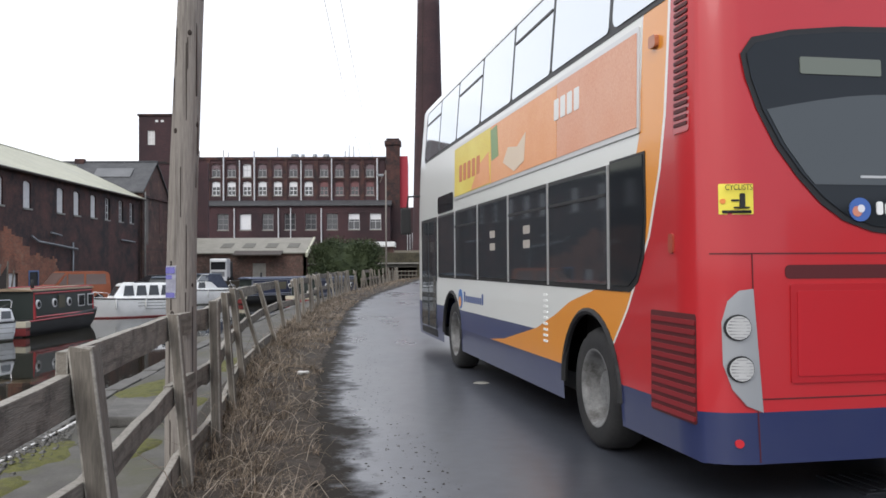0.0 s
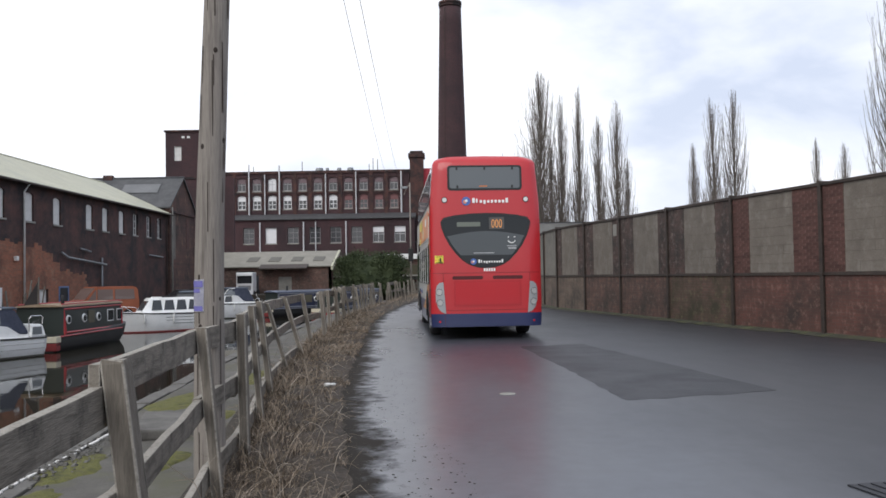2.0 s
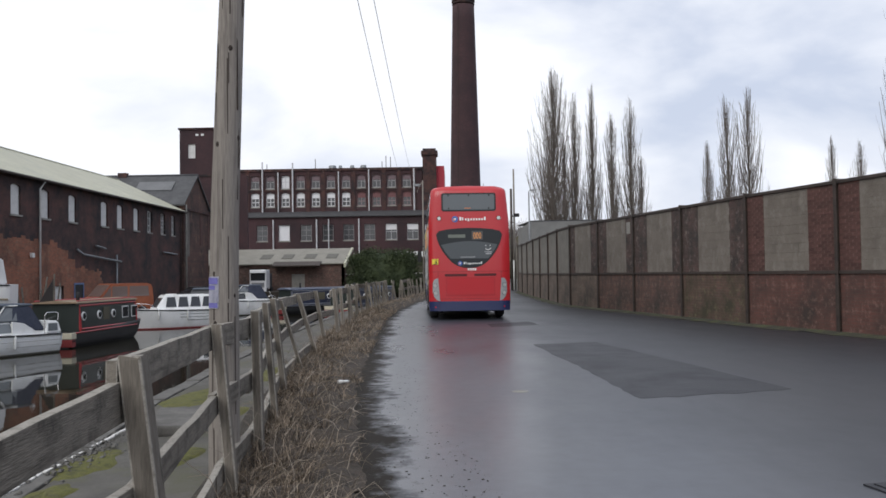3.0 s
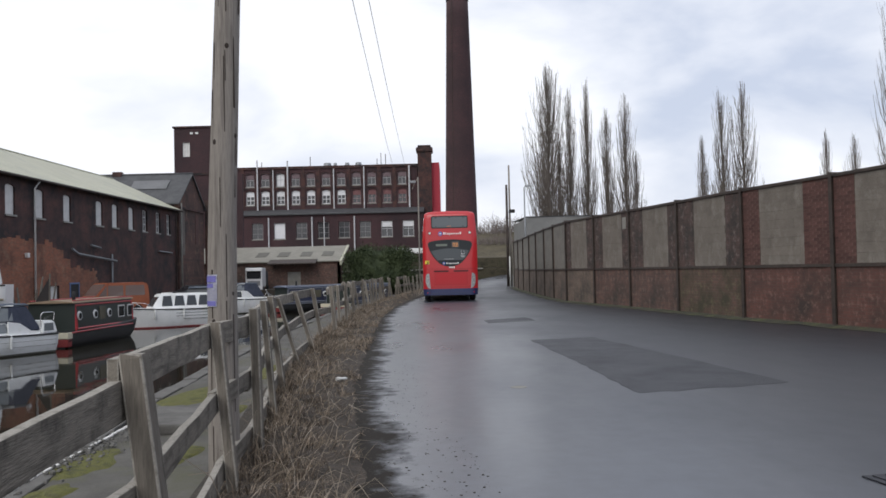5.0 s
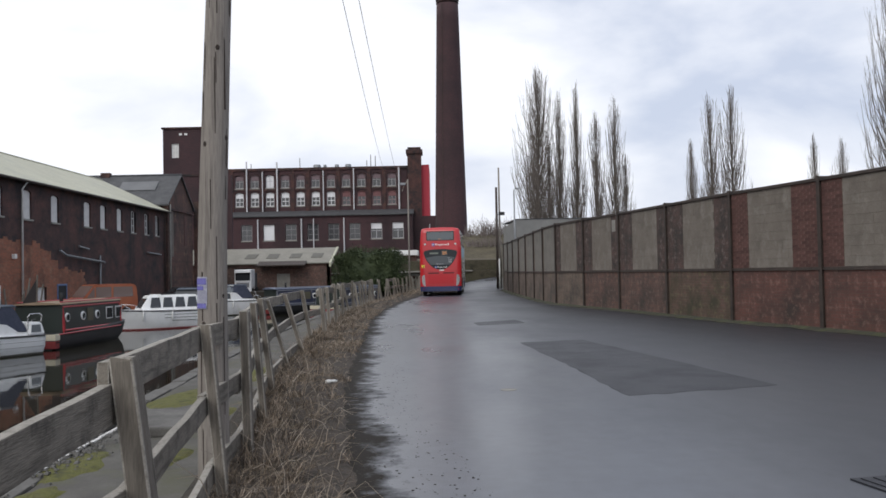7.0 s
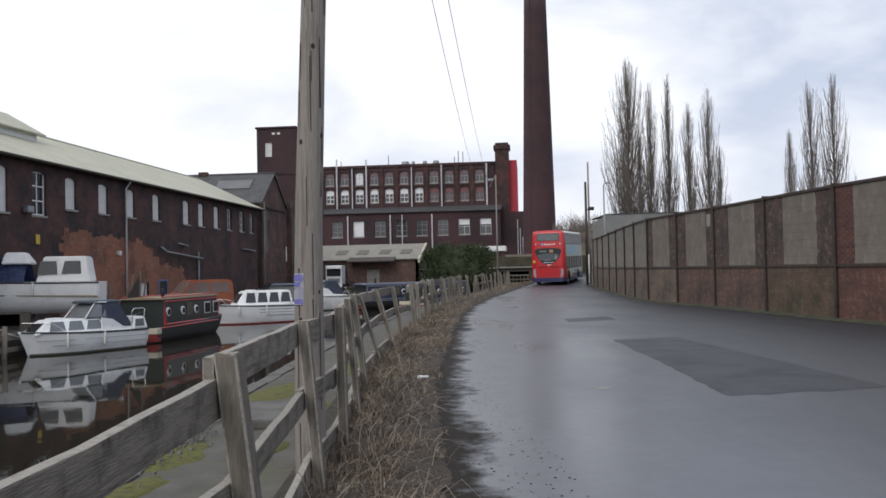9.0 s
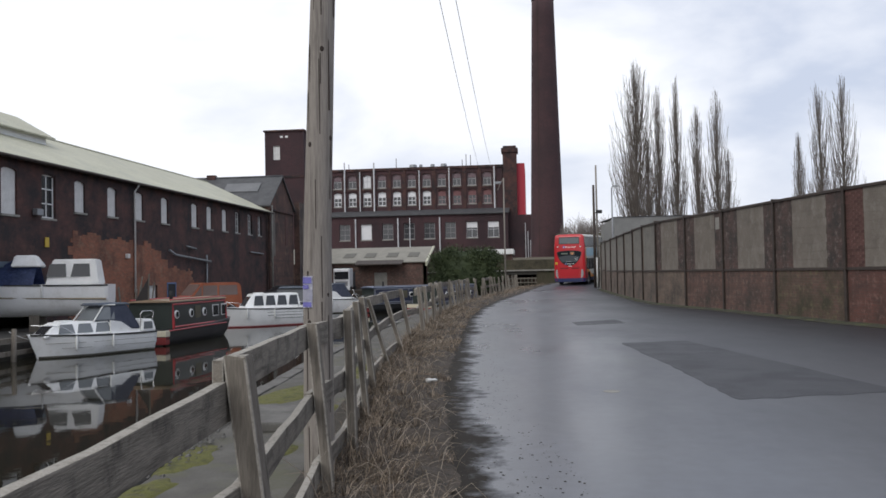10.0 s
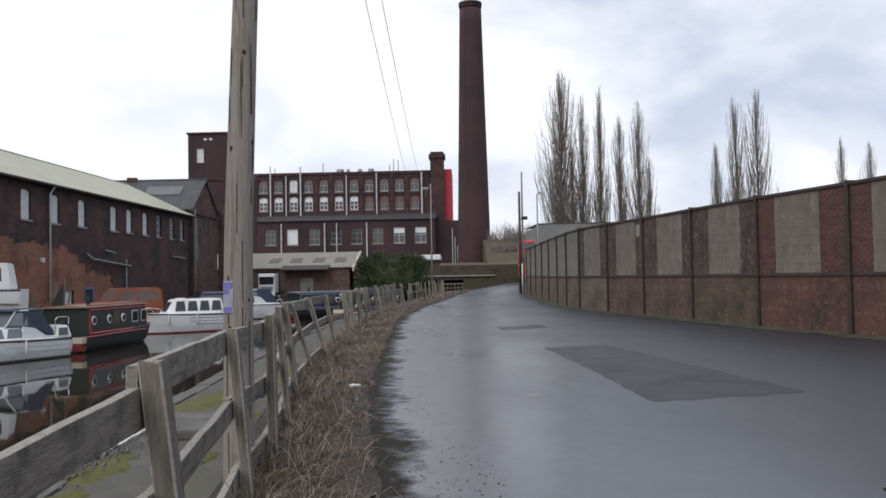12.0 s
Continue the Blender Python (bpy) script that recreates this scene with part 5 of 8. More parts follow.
def bridge():
    b = tagged(empty("canal_bridge", 0, 0, 0), "low concrete canal bridge with dark opening beneath", "bridge", kind="structure")
    BANK = surface("mossy bank", [(0.035, 0.032, 0.02), (0.075, 0.065, 0.042), (0.05, 0.052, 0.028)], 1.2, 0.9, bump=0.8, fine=8, bump_dist=0.1)
    part("parapet", boxed(-14, 86.2, 1.6, 6.2, 86.6, 2.6, 0.04), BANK, b)
    part("deck", boxed(-14, 85.8, 1.45, 3.2, 104, 1.6, 0.03), CONCRETE, b)
    part("abutment", boxed(0.0, 86, -1.6, 12, 104, 1.58), BANK, b)
    part("girder", boxed(-4.6, 86, 1.12, 0.0, 86.4, 1.45), QUAY, b)
    part("abutment", boxed(-14, 86, -1.6, -4.6, 104, 1.62), BRICKMILL, b)
    part("shadow_wall", boxed(-5, 103.5, -1.6, 2, 103.8, 1.62), BRICKSOOT, b)
    bank = bmesh.new()
    prism(bank, [(92, 1.74), (92, 2.4), (106, 3.1), (113, 5.0), (119, 6.5), (132, 6.9), (132, 1.74)], "x", 3.0, 34)
    prism(bank, [(92, 1.74), (92, 2.4), (110, 3.2), (128, 3.4), (128, 1.74)], "x", -6, 2.99)
    tagged(part("embankment", bank, surface("scrub bank", [(0.06, 0.05, 0.03), (0.12, 0.10, 0.06)], 0.8, 0.9, bump=0.8, fine=8, bump_dist=0.1)), "scrubby brown embankment behind the bridge", "bank", kind="structure")
    r = tagged(empty("wooden_barrier", 0, 0, 0), "pale timber barrier at the bend before the bridge", "barrier")
    for k in range(8):
        part("post", boxed(-2.55 + 0.34 * k, 79.9, -0.1, -2.46 + 0.34 * k, 80.0, 0.87, 0.01), RAILWOOD, r)
    for z in (0.4, 0.78):
        part("rail", boxed(-2.6, 79.86, z - 0.05, 0.0, 79.9, z + 0.05, 0.01), RAILWOOD, r)


bridge()


def far_shed():
    s = tagged(empty("grey_warehouse", 0, 0, 0), "plain grey sheet-clad warehouse behind the wall", "warehouse")
    CLAD = surface("grey cladding", [(0.17, 0.17, 0.165), (0.23, 0.23, 0.22)], 0.6, 0.7, bump=0.1)
    part("wall", boxed(6.7, 75, 0, 24, 75.3, 5.9), CLAD, s)
    part("wall", boxed(6.7, 75.3, 0, 7.0, 90, 5.9), CLAD, s)
    part("wall", boxed(23.7, 75.3, 0, 24, 90, 5.9), CLAD, s)
    part("roof", prismed([(74.95, 5.88), (90, 6.3), (90, 6.38), (74.95, 5.96)], "x", 6.66, 24.04), SLATE, s)


far_shed()


# ---- trees ----
def poplar(x, y, h, spread, seed, z0=0.0, twin=False):
    """A bare fastigiate poplar: trunk, steep limbs, many fine upright twigs."""
    rnd = random.Random(seed)
    t = tagged(empty("poplar_tree", x, y, z0), "tall bare winter poplar with upright grey-brown branches", "tree", group="bare poplars beyond the wall")
    tr = bmesh.new()
    n = 9
    pts = [(0.12 * math.sin(k * 1.3 + seed), 0.12 * math.cos(k + seed), h * 0.93 * k / n) for k in range(n + 1)]
    tube(tr, pts, [0.011 * h * (1 - k / n) ** 1.3 + 0.015 for k in range(n + 1)], 7)
    part("trunk", tr, BARK, t)
    lm, tw = bmesh.new(), bmesh.new()
    limbs = int((84 + 2 * spread * 16) * (1.7 if spread > 2.2 else 1.0))
    for k in range(limbs):
        f = 0.10 + 0.76 * (k / limbs) ** 1.3
        zb = h * f
        a = rnd.uniform(0, math.tau)
        L = min(h * rnd.uniform(0.16, 0.40), (h - zb) * rnd.uniform(0.5, 1.0))
        tip = f + L / h
        prof = 1.05 * float(np.interp(tip, [0.2, 0.35, 0.5, 0.68, 0.82, 0.92, 1.0], [0.8, 1.0, 1.0, 0.92, 0.7, 0.45, 0.14]))
        out = spread * prof * rnd.uniform(0.25, 1.15)
        d = Vector((math.cos(a), math.sin(a), 0))
        p = [Vector((0, 0, zb)), Vector((0, 0, zb + L * 0.25)) + d * out * 0.5, Vector((0, 0, zb + L * 0.6)) + d * out * 0.85, Vector((0, 0, zb + L)) + d * out]
        r0 = 0.0027 * h * (1 - f * 0.7)
        tube(lm, p, [r0, r0 * 0.7, r0 * 0.45, 0.012], 4, cap=False)
        for j in range(int(4 + 10 * prof * rnd.random() ** 0.5)):
            g = rnd.uniform(0.2, 1)
            i = min(2, int(g * 3))
            q = p[i].lerp(p[i + 1], g * 3 - i)
            aa = rnd.uniform(0, math.tau)
            l2 = rnd.uniform(0.5, 1.6) * h / 20 * (1.25 - f)
            e = q + Vector((math.cos(aa) * l2 * 0.28, math.sin(aa) * l2 * 0.28, l2))
            tube(tw, [q, q.lerp(e, 0.5) + Vector((math.cos(aa), math.sin(aa), 0)) * 0.08, e], [0.010, 0.007, 0.004], 3, cap=False)
    part("branchwork", lm, BARK, t)
    part("crown", tw, TWIG, t)
    return t


for k, (x, y, h, s) in enumerate(((11.1, 95, 24.3, 2.7), (13.6, 96, 21.6, 1.1), (15.7, 97, 22.7, 1.05), (17.75, 96, 19.4, 1.25), (20.0, 97, 21.0, 1.6), (21.4, 98, 14.8, 1.1), (12.5, 97, 16.5, 0.5),
                                  (27.1, 85, 19.0, 1.35), (29.5, 86, 19.8, 1.75), (25.7, 87, 14.7, 0.85), (37.36, 85, 14.6, 0.75), (40.67, 86, 14.3, 1.2), (32.6, 60, 24.0, 2.4))):
    poplar(x, y, h, s, 100 + k)


def bare_tree(x, y, h, seed, z0=0.0):
    rnd = random.Random(seed)
    t = tagged(empty("bare_tree", x, y, z0), "small bare rounded tree far behind the lane", "tree")
    tr, tw = bmesh.new(), bmesh.new()
    tube(tr, [(0, 0, -0.3), (0.1, 0, h * 0.3), (0, 0.1, h * 0.5)], [0.25, 0.18, 0.1], 7)

    def grow(p, d, L, depth):
        e = p + d * L
        tube(tw, [p, e], [0.02 * depth + 0.012, 0.02 * (depth - 1) + 0.012], 3, cap=False)
        if depth:
            for _ in range(3):
                n = (d + Vector((rnd.gauss(0, .5), rnd.gauss(0, .5), rnd.gauss(0.1, .35)))).normalized()
                grow(p.lerp(e, rnd.uniform(0.6, 1)), n, L * rnd.uniform(0.6, 0.85), depth - 1)
    for _ in range(6):
        grow(Vector((0, 0, h * rnd.uniform(0.2, 0.45))), Vector((rnd.gauss(0, .6), rnd.gauss(0, .6), 1)).normalized(), h * 0.22, 4)
    part("trunk", tr, BARK, t)
    part("crown", tw, TWIG, t)


bare_tree(8.2, 150, 11.5, 3, 0.35)
bare_tree(6.5, 155, 9.5, 5, 0.35)
bare_tree(11.5, 160, 10.0, 8, 0.35)


def scrub(x0, x1, y, z0, h, seed, n=900):
    """Leafless scrub at the foot of the chimney."""
    rnd = random.Random(seed)
    bm = bmesh.new()
    for _ in range(n):
        x = rnd.uniform(x0, x1)
        p = Vector((x, y + rnd.uniform(-2, 2), z0))
        d = Vector((rnd.gauss(0, .35), rnd.gauss(0, .35), 1)).normalized()
        L = h * rnd.uniform(0.3, 1) * (0.6 + 0.5 * noise.noise((x * 0.4, seed, 0)))
        tube(bm, [p, p + d * L * 0.5, p + (d + Vector((rnd.gauss(0, .2), 0, 0))).normalized() * L], [0.05, 0.035, 0.012], 3, cap=False)
    tagged(part("scrub", bm, TWIG), "leafless brown scrub on the bank", "bushes", kind="stuff")


scrub(3.5, 16, 119, 6.2, 4.6, 4, 420)
scrub(3.5, 18, 113, 4.6, 2.4, 9, 700)
scrub(-4.0, 4.5, 100, 2.0, 1.6, 6, 500)


def far_trees():
    """The wooded skyline beyond."""
    bm = bmesh.new()
    for k, (y, hh) in enumerate(((420, 15), (520, 22))):
        pts = [(-500 + 8 * i, 0) for i in range(140)]
        top = [(x, hh * (0.6 + 0.45 * noise.noise((x * 0.012, k, 0)) + 0.25 * noise.noise((x * 0.08, k, 3)))) for x, _ in pts]
        prism(bm, [(-500, -2)] + [(p[0], max(2, p[1])) for p in top] + [(612, -2)], "y", y, y + 6)
    tagged(part("far_woods", bm, surface("winter woodland", [(0.07, 0.065, 0.06), (0.11, 0.10, 0.09)], 0.05, 0.95, bump=0)), "low wooded skyline far away", "woods", kind="stuff")


far_trees()

# ---- poles, lamps and wires ----


def mast(name, x, y, z, h, r, material, label, arm=None):
    m = tagged(empty(name, x, y, z), label, "pole")
    part("shaft", tubed([(0, 0, -0.3), (0, 0, h)], [r, r * 0.7], 8), material, m)
    if arm == "lamp":
        a = part("arm", tubed([(0, 0, h), (0.05, 0, h + 0.1), (0.2, 0, h + 0.14)], 0.03, 6), material, m)
        part("lantern", boxed(0.1, -0.1, h + 0.08, 0.5, 0.1, h + 0.2, 0.03), GALV, a)
    if arm == "flood":
        a = part("arm", tubed([(0, 0, 5.6), (0.25, 0, 5.7)], 0.04, 6), material, m)
        part("lantern", boxed(0.15, -0.2, 5.6, 0.6, 0.15, 5.85, 0.04), BLACK, a)
    if arm == "left":
        a = part("arm", tubed([(0, 0, h - 0.1), (-0.3, 0, h - 0.5), (-0.5, 0, h - 1.0)], 0.05, 6), material, m)
        part("lantern", boxed(-0.75, -0.12, h - 0.5, -0.2, 0.12, h - 0.3, 0.03), GALV, a)
    return m


mast("tall_pole", 4.62, 66, 0.1, 9.3, 0.09, POLEWOOD, "tall thin pole at the end of the wall")
mast("short_pole", 4.38, 65.6, 0.1, 7.75, 0.12, STEEL, "dark pole with a floodlight at the wall end", "flood")
mast("street_lamp", 6.3, 72, 0.2, 8.0, 0.08, GALV, "grey street lamp column with short arm", "lamp")
mast("lamp_column", -2.6, 72, 0.1, 9.2, 0.075, POLEWOOD, "grey lamp column beside the hedge", "left")
sp = tagged(part("sign_post", tubed([(0, 0, 0), (0, 0, 2.3)], 0.05, 8), WHITE), "short pale post at the wall's end", "post")
sp.location = (4.42, 64.2, 0.05)


def wires():
    for a, b in (((-1.76, 6.3, 8.8), (-4.55, 78, 9.3)), ((-1.52, 6.3, 8.8), (-3.5, 78, 9.3))):
        a, b = Vector(a), Vector(b)
        pts = [a.lerp(b, i / 24) - Vector((0, 0, 0.7 * (1 - (2 * i / 24 - 1) ** 2))) for i in range(25)]
        tagged(part("overhead_wire", tubed(pts, 0.008, 4), STEEL), "thin overhead cable from the wooden pole", "cable")


wires()


# ---- boats ----
GRP = surface("white boat hull", [(0.84, 0.85, 0.84), (0.9, 0.9, 0.89)], 1.5, 0.35, bump=0.05, stain=(0.74, 0.74, 0.71), stain_scale=1.3)
NAVY = surface("navy canvas", [(0.035, 0.043, 0.07), (0.06, 0.068, 0.10)], 4, 0.8, bump=0.3, fine=20, bump_dist=0.02)
RUBBING = plain("black rubbing strake", (0.03, 0.03, 0.03), 0.6)
HOODTOP = surface("faded blue canvas", [(0.09, 0.11, 0.14), (0.13, 0.15, 0.18)], 3, 0.8, bump=0.1)
CHROME = plain("bright rail", (0.7, 0.7, 0.7), 0.25, 0.8)


def hull_mesh(L, W, H, bow=0.3, sheer=0.15, keel=0.35, flare=0.8, rake=0.35):
    """A boat hull: stern at y = 0, bow at y = L, waterline at z = 0."""
    bm = bmesh.new()
    rings = []
    N = 28
    for k in range(N + 1):
        f = k / N
        w = W / 2 * (1 - max(0, (f - (1 - bow)) / bow) ** 2.2) if f > 1 - bow else W / 2 * (0.92 + 0.08 * f / (1 - bow))
        w = max(w, 0.02)
        top = H + sheer * f ** 2
        yo = f * L
        fl = flare - 0.25 * max(0.0, (f - 0.6) / 0.4)
        prof = [(w, top), (w * 0.99, top - 0.10), (w * (fl + 0.16), H * 0.45), (w * (fl + 0.06), H * 0.18), (w * fl, 0.0), (w * fl * 0.6, -keel)]
        rings.append([bm.verts.new((-x, yo - (top - z) * rake * f ** 3, z)) for x, z in prof] + [bm.verts.new((x, yo - (top - z) * rake * f ** 3, z)) for x, z in prof[::-1]])
    for a, b in zip(rings, rings[1:]):
        for i in range(len(a) - 1):
            bm.faces.new((a[i], a[i + 1], b[i + 1], b[i])).smooth = True
        bm.faces.new((a[0], b[0], b[-1], a[-1]))
    bm.faces.new(rings[0])
    bmesh.ops.recalc_face_normals(bm, faces=bm.faces)
    return bm


def hull_line(L, W, z, y0, y1, flare=0.8, H=0.8):
    """Points along a hull's side at height z, for one side."""
    pts = []
    for k in range(9):
        y = y0 + (y1 - y0) * k / 8
        f = y / L
        w = W / 2 * (1 - max(0, (f - 0.55) / 0.45) ** 2.2) if f > 0.55 else W / 2 * (0.92 + 0.08 * f / 0.55)
        g = flare - 0.25 * max(0.0, (f - 0.6) / 0.4)
        s = float(np.interp(z, [0, H * 0.18, H * 0.45, H], [g, g + 0.06, g + 0.16, 0.99]))
        pts.append((w * s + 0.004, y, z))
    return pts


def cabin_mesh(y0, y1, w0, w1, z0, z1, rake0=0.1, rake1=0.5, tuck=0.18):
    bm = bmesh.new()
    lo = [(-w0 / 2, y0), (w0 / 2, y0), (w1 / 2, y1), (-w1 / 2, y1)]
    hi = [(-w0 / 2 + tuck, y0 + rake0), (w0 / 2 - tuck, y0 + rake0), (w1 / 2 - tuck, y1 - rake1), (-w1 / 2 + tuck, y1 - rake1)]
    a = [bm.verts.new((x, y, z0)) for x, y in lo]
    b = [bm.verts.new((x, y, z1)) for x, y in hi]
    bm.faces.new(b)
    bm.faces.new(a[::-1])
    for i in range(4):
        bm.faces.new((a[i], a[(i + 1) % 4], b[(i + 1) % 4], b[i]))
    bmesh.ops.bevel(bm, geom=bm.edges[:], offset=0.05, segments=2, affect="EDGES")
    return bm


def side_glass(parent, y0, y1, z0, z1, w_at, glass=None, name="window", skew=0.12):
    """Windows on both sides of a cabin; w_at(y, z) is the half width there."""
    for s in (-1, 1):
        bm = bmesh.new()
        pts = [(y0, z0), (y1, z0), (y1 - skew, z1), (y0 + skew * 0.3, z1)]
        f = [bm.verts.new((s * (w_at(y, z) + 0.012), y, z)) for y, z in pts]
        g = [bm.verts.new((s * (w_at(y, z) - 0.02), y, z)) for y, z in pts]
        bm.faces.new(f)
        for i in range(4):
            bm.faces.new((f[i], g[i], g[(i + 1) % 4], f[(i + 1) % 4]))
        bmesh.ops.recalc_face_normals(bm, faces=bm.faces)
        part(name, bm, glass or DARKGLASS, parent)


SCREEN = glazing("hazy windscreen", (0.16, 0.175, 0.185), 0.08)
WEED = plain("dark weedy waterline", (0.05, 0.048, 0.036), 0.7)


def cruiser(name, m, L=5.6, W=2.1, H=0.85, hood=True, label="", hoodmat=NAVY, cabin_len=0.5, aft=0.40, tall=0.62, quarter=False, lines=(), bottom=WEED, panes=3):
    b = tagged(empty(name), label, "boat", group="boats moored on the canal")
    b.matrix_basis = m
    part("hull", hull_mesh(L, W, H, 0.45, rake=0.42), GRP, b)
    gun = [(x, y, H + 0.15 * (y / L) ** 2 - 0.03) for x, y, z in hull_line(L, W, H, 0.02, L * 0.985, H=H)]
    for s in (-1, 1):
        part("strake", tubed([(s * (x + 0.012), y, z) for x, y, z in gun], 0.036, 6), RUBBING, b)
        for z, f0, f1 in lines:
            part("moulding", tubed([(s * x, y, z + 0.04 * y / L) for x, y, z in hull_line(L, W, z, 0.05 + f0 * L, f1 * L, H=H)], 0.007 if quarter else 0.013, 5), CONCRETE if quarter else RUBBING, b)
        part("boot_top", tubed([(s * x, y - 0.36 * H * (y / L) ** 3, 0.03) for x, y, z in hull_line(L, W, 0.03, 0.03, L * 0.97, H=H)], 0.05, 6), bottom, b)
    y0, y1 = L * aft, L * (aft + cabin_len)
    cab = part("cabin", cabin_mesh(y0, y1, W * 0.86, W * 0.5, H, H + tall, 0.1, 0.55), GRP, b)

    def half(y, z):
        f = (y - y0) / (y1 - y0)
        return (W * 0.86 + (W * 0.5 - W * 0.86) * f) / 2 - 0.18 * (z - H) / tall + 0.01
    step = (y1 - y0 - 0.6) / panes
    for k in range(panes):
        side_glass(cab, y0 + 0.16 + k * step, y0 + 0.16 + k * step + step * 0.86, H + tall * 0.22, H + tall * 0.86, half, SCREEN if quarter else DARKGLASS)
    if cabin_len > 0.1:
        part("front_glass", prismed([(y1 - 0.10, H + tall * 0.22), (y1 - 0.42, H + tall * 0.82), (y1 - 0.46, H + tall * 0.82), (y1 - 0.14, H + tall * 0.22)], "x", -W * 0.16, W * 0.16), DARKGLASS, cab)
        part("hatch", boxed(-0.22, y1 - 1.25, H + tall, 0.22, y1 - 0.8, H + tall + 0.05, 0.015), GRP, cab)
        part("deck_lamp", tubed([(0.3, y1 - 1.5, H + tall), (0.3, y1 - 1.5, H + tall + 0.12)], [0.03, 0.045], 8), BLACK, cab)
    if aft > 0.3:
        part("windscreen", cabin_mesh(y0 - 0.1, y0 + 0.75, W * 0.78, W * 0.62, H + tall * 0.95, H + 1.02, 0.0, 0.45, 0.1), SCREEN, b)
        for s in (-1, 1):
            part("screen_frame", tubed([(s * W * 0.325, y0 + 0.77, H + tall * 0.95), (s * W * 0.285, y0 + 0.3, H + 1.05), (s * W * 0.35, y0 - 0.1, H + 1.05)], 0.028, 5), WHITE, b)
            part("coaming", prismed([(0.5, H - 0.02), (y0 + 0.2, H - 0.02), (y0 + 0.2, H + tall), (y0 - 0.25, H + tall * 0.85), (y0 - 0.7, H + 0.14), (0.5, H + 0.1)], "x", s * W * 0.40, s * W * 0.43), GRP, b)
    if hood:
        part("hood", cabin_mesh(0.62, y0 + 0.22, W * 0.84, W * 0.78, H + 0.12, H + 1.04, 0.55, 0.12, 0.12), hoodmat, b)
        part("hood_top", cabin_mesh(1.0, y0 + 0.55, W * 0.74, W * 0.62, H + 1.02, H + 1.12, 0.1, 0.05, 0.05), HOODTOP, b)
    if quarter:
        q = part("stern_quarter", cabin_mesh(0.02, 0.72, W * 0.95, W * 0.95, H, H + 0.46, 0.14, 0.04, 0.04), GRP, b)
        side_glass(q, 0.22, 0.62, H + 0.1, H + 0.37, lambda y, z: W * 0.475 - 0.04 * (z - H) / 0.46, SCREEN, skew=0.03)
    up = 0.46 if quarter else 0.0
    for s in (-1, 1):
        part("transom_rail", tubed([(s * W * 0.43, 0.16, H + up), (s * W * 0.43, 0.12, H + up + 0.24), (s * W * 0.43, 0.22, H + up + 0.3), (s * W * 0.43, 0.62, H + up + 0.3), (s * W * 0.43, 0.7, H + up + 0.2), (s * W * 0.43, 0.7, H)], 0.02, 6), CHROME, b)
    part("bow_rail", tubed([(-W * 0.4, L * 0.72, H + 0.1), (-W * 0.32, L * 0.80, H + 0.36), (-W * 0.17, L * 0.90, H + 0.42), (0, L * 0.965, H + 0.44), (W * 0.17, L * 0.90, H + 0.42), (W * 0.32, L * 0.80, H + 0.36), (W * 0.4, L * 0.72, H + 0.1)], 0.013, 6), CHROME, b)
    for s in (-1, 1):
        for f in (0.42, 0.72):
            x = s * (hull_line(L, W, H, L * f, L * f + 0.1, H=H)[0][0] + 0.03)
            part("fender", tubed([(x, L * f, H + 0.05), (x, L * f, H - 0.10), (x, L * f, H - 0.42), (x, L * f, H - 0.5)], [0.012, 0.05, 0.05, 0.015], 8), WHITE, b)
    return b


def heading(x0, y0, x1, y1, z):
    """Pose at (x0, y0) with the y axis towards (x1, y1)."""
    return pose(x0, y0, z, 0, 0, math.degrees(math.atan2(-(x1 - x0), y1 - y0)))


WL = -1.25
cruiser("cabin_cruiser", heading(-15.3, 32.0, -17.35, 28.0, WL), 4.7, 1.9, 0.72, True, "white cabin cruiser with navy canvas hood moored on the canal", cabin_len=0.55, aft=0.38, tall=0.5, quarter=True, lines=((0.30, 0, 0.8), (0.48, 0, 0.9)))
cruiser("cabin_cruiser", heading(-13.2, 47.5, -16.8, 44.4, WL), 5.1, 2.1, 0.95, False, "white cabin boat with long windows moored beyond the narrowboat", cabin_len=0.62, aft=0.10, tall=0.82, lines=((0.42, 0, 0.42), (0.58, 0, 0.5), (0.74, 0, 0.5)), bottom=plain("red antifouling", (0.16, 0.025, 0.025), 0.6), panes=4)
cruiser("cabin_cruiser", heading(-13.3, 61.5, -16.5, 58.5, WL), 5.6, 2.2, 1.0, True, "white cruiser moored farther along the canal", cabin_len=0.45)
cruiser("cabin_cruiser", heading(-15.2, 51.5, -16.0, 57.0, WL), 5.4, 2.2, 0.9, True, "small white cruiser with grey hood among moored boats", plain("grey canvas", (0.10, 0.105, 0.11), 0.8), 0.45)


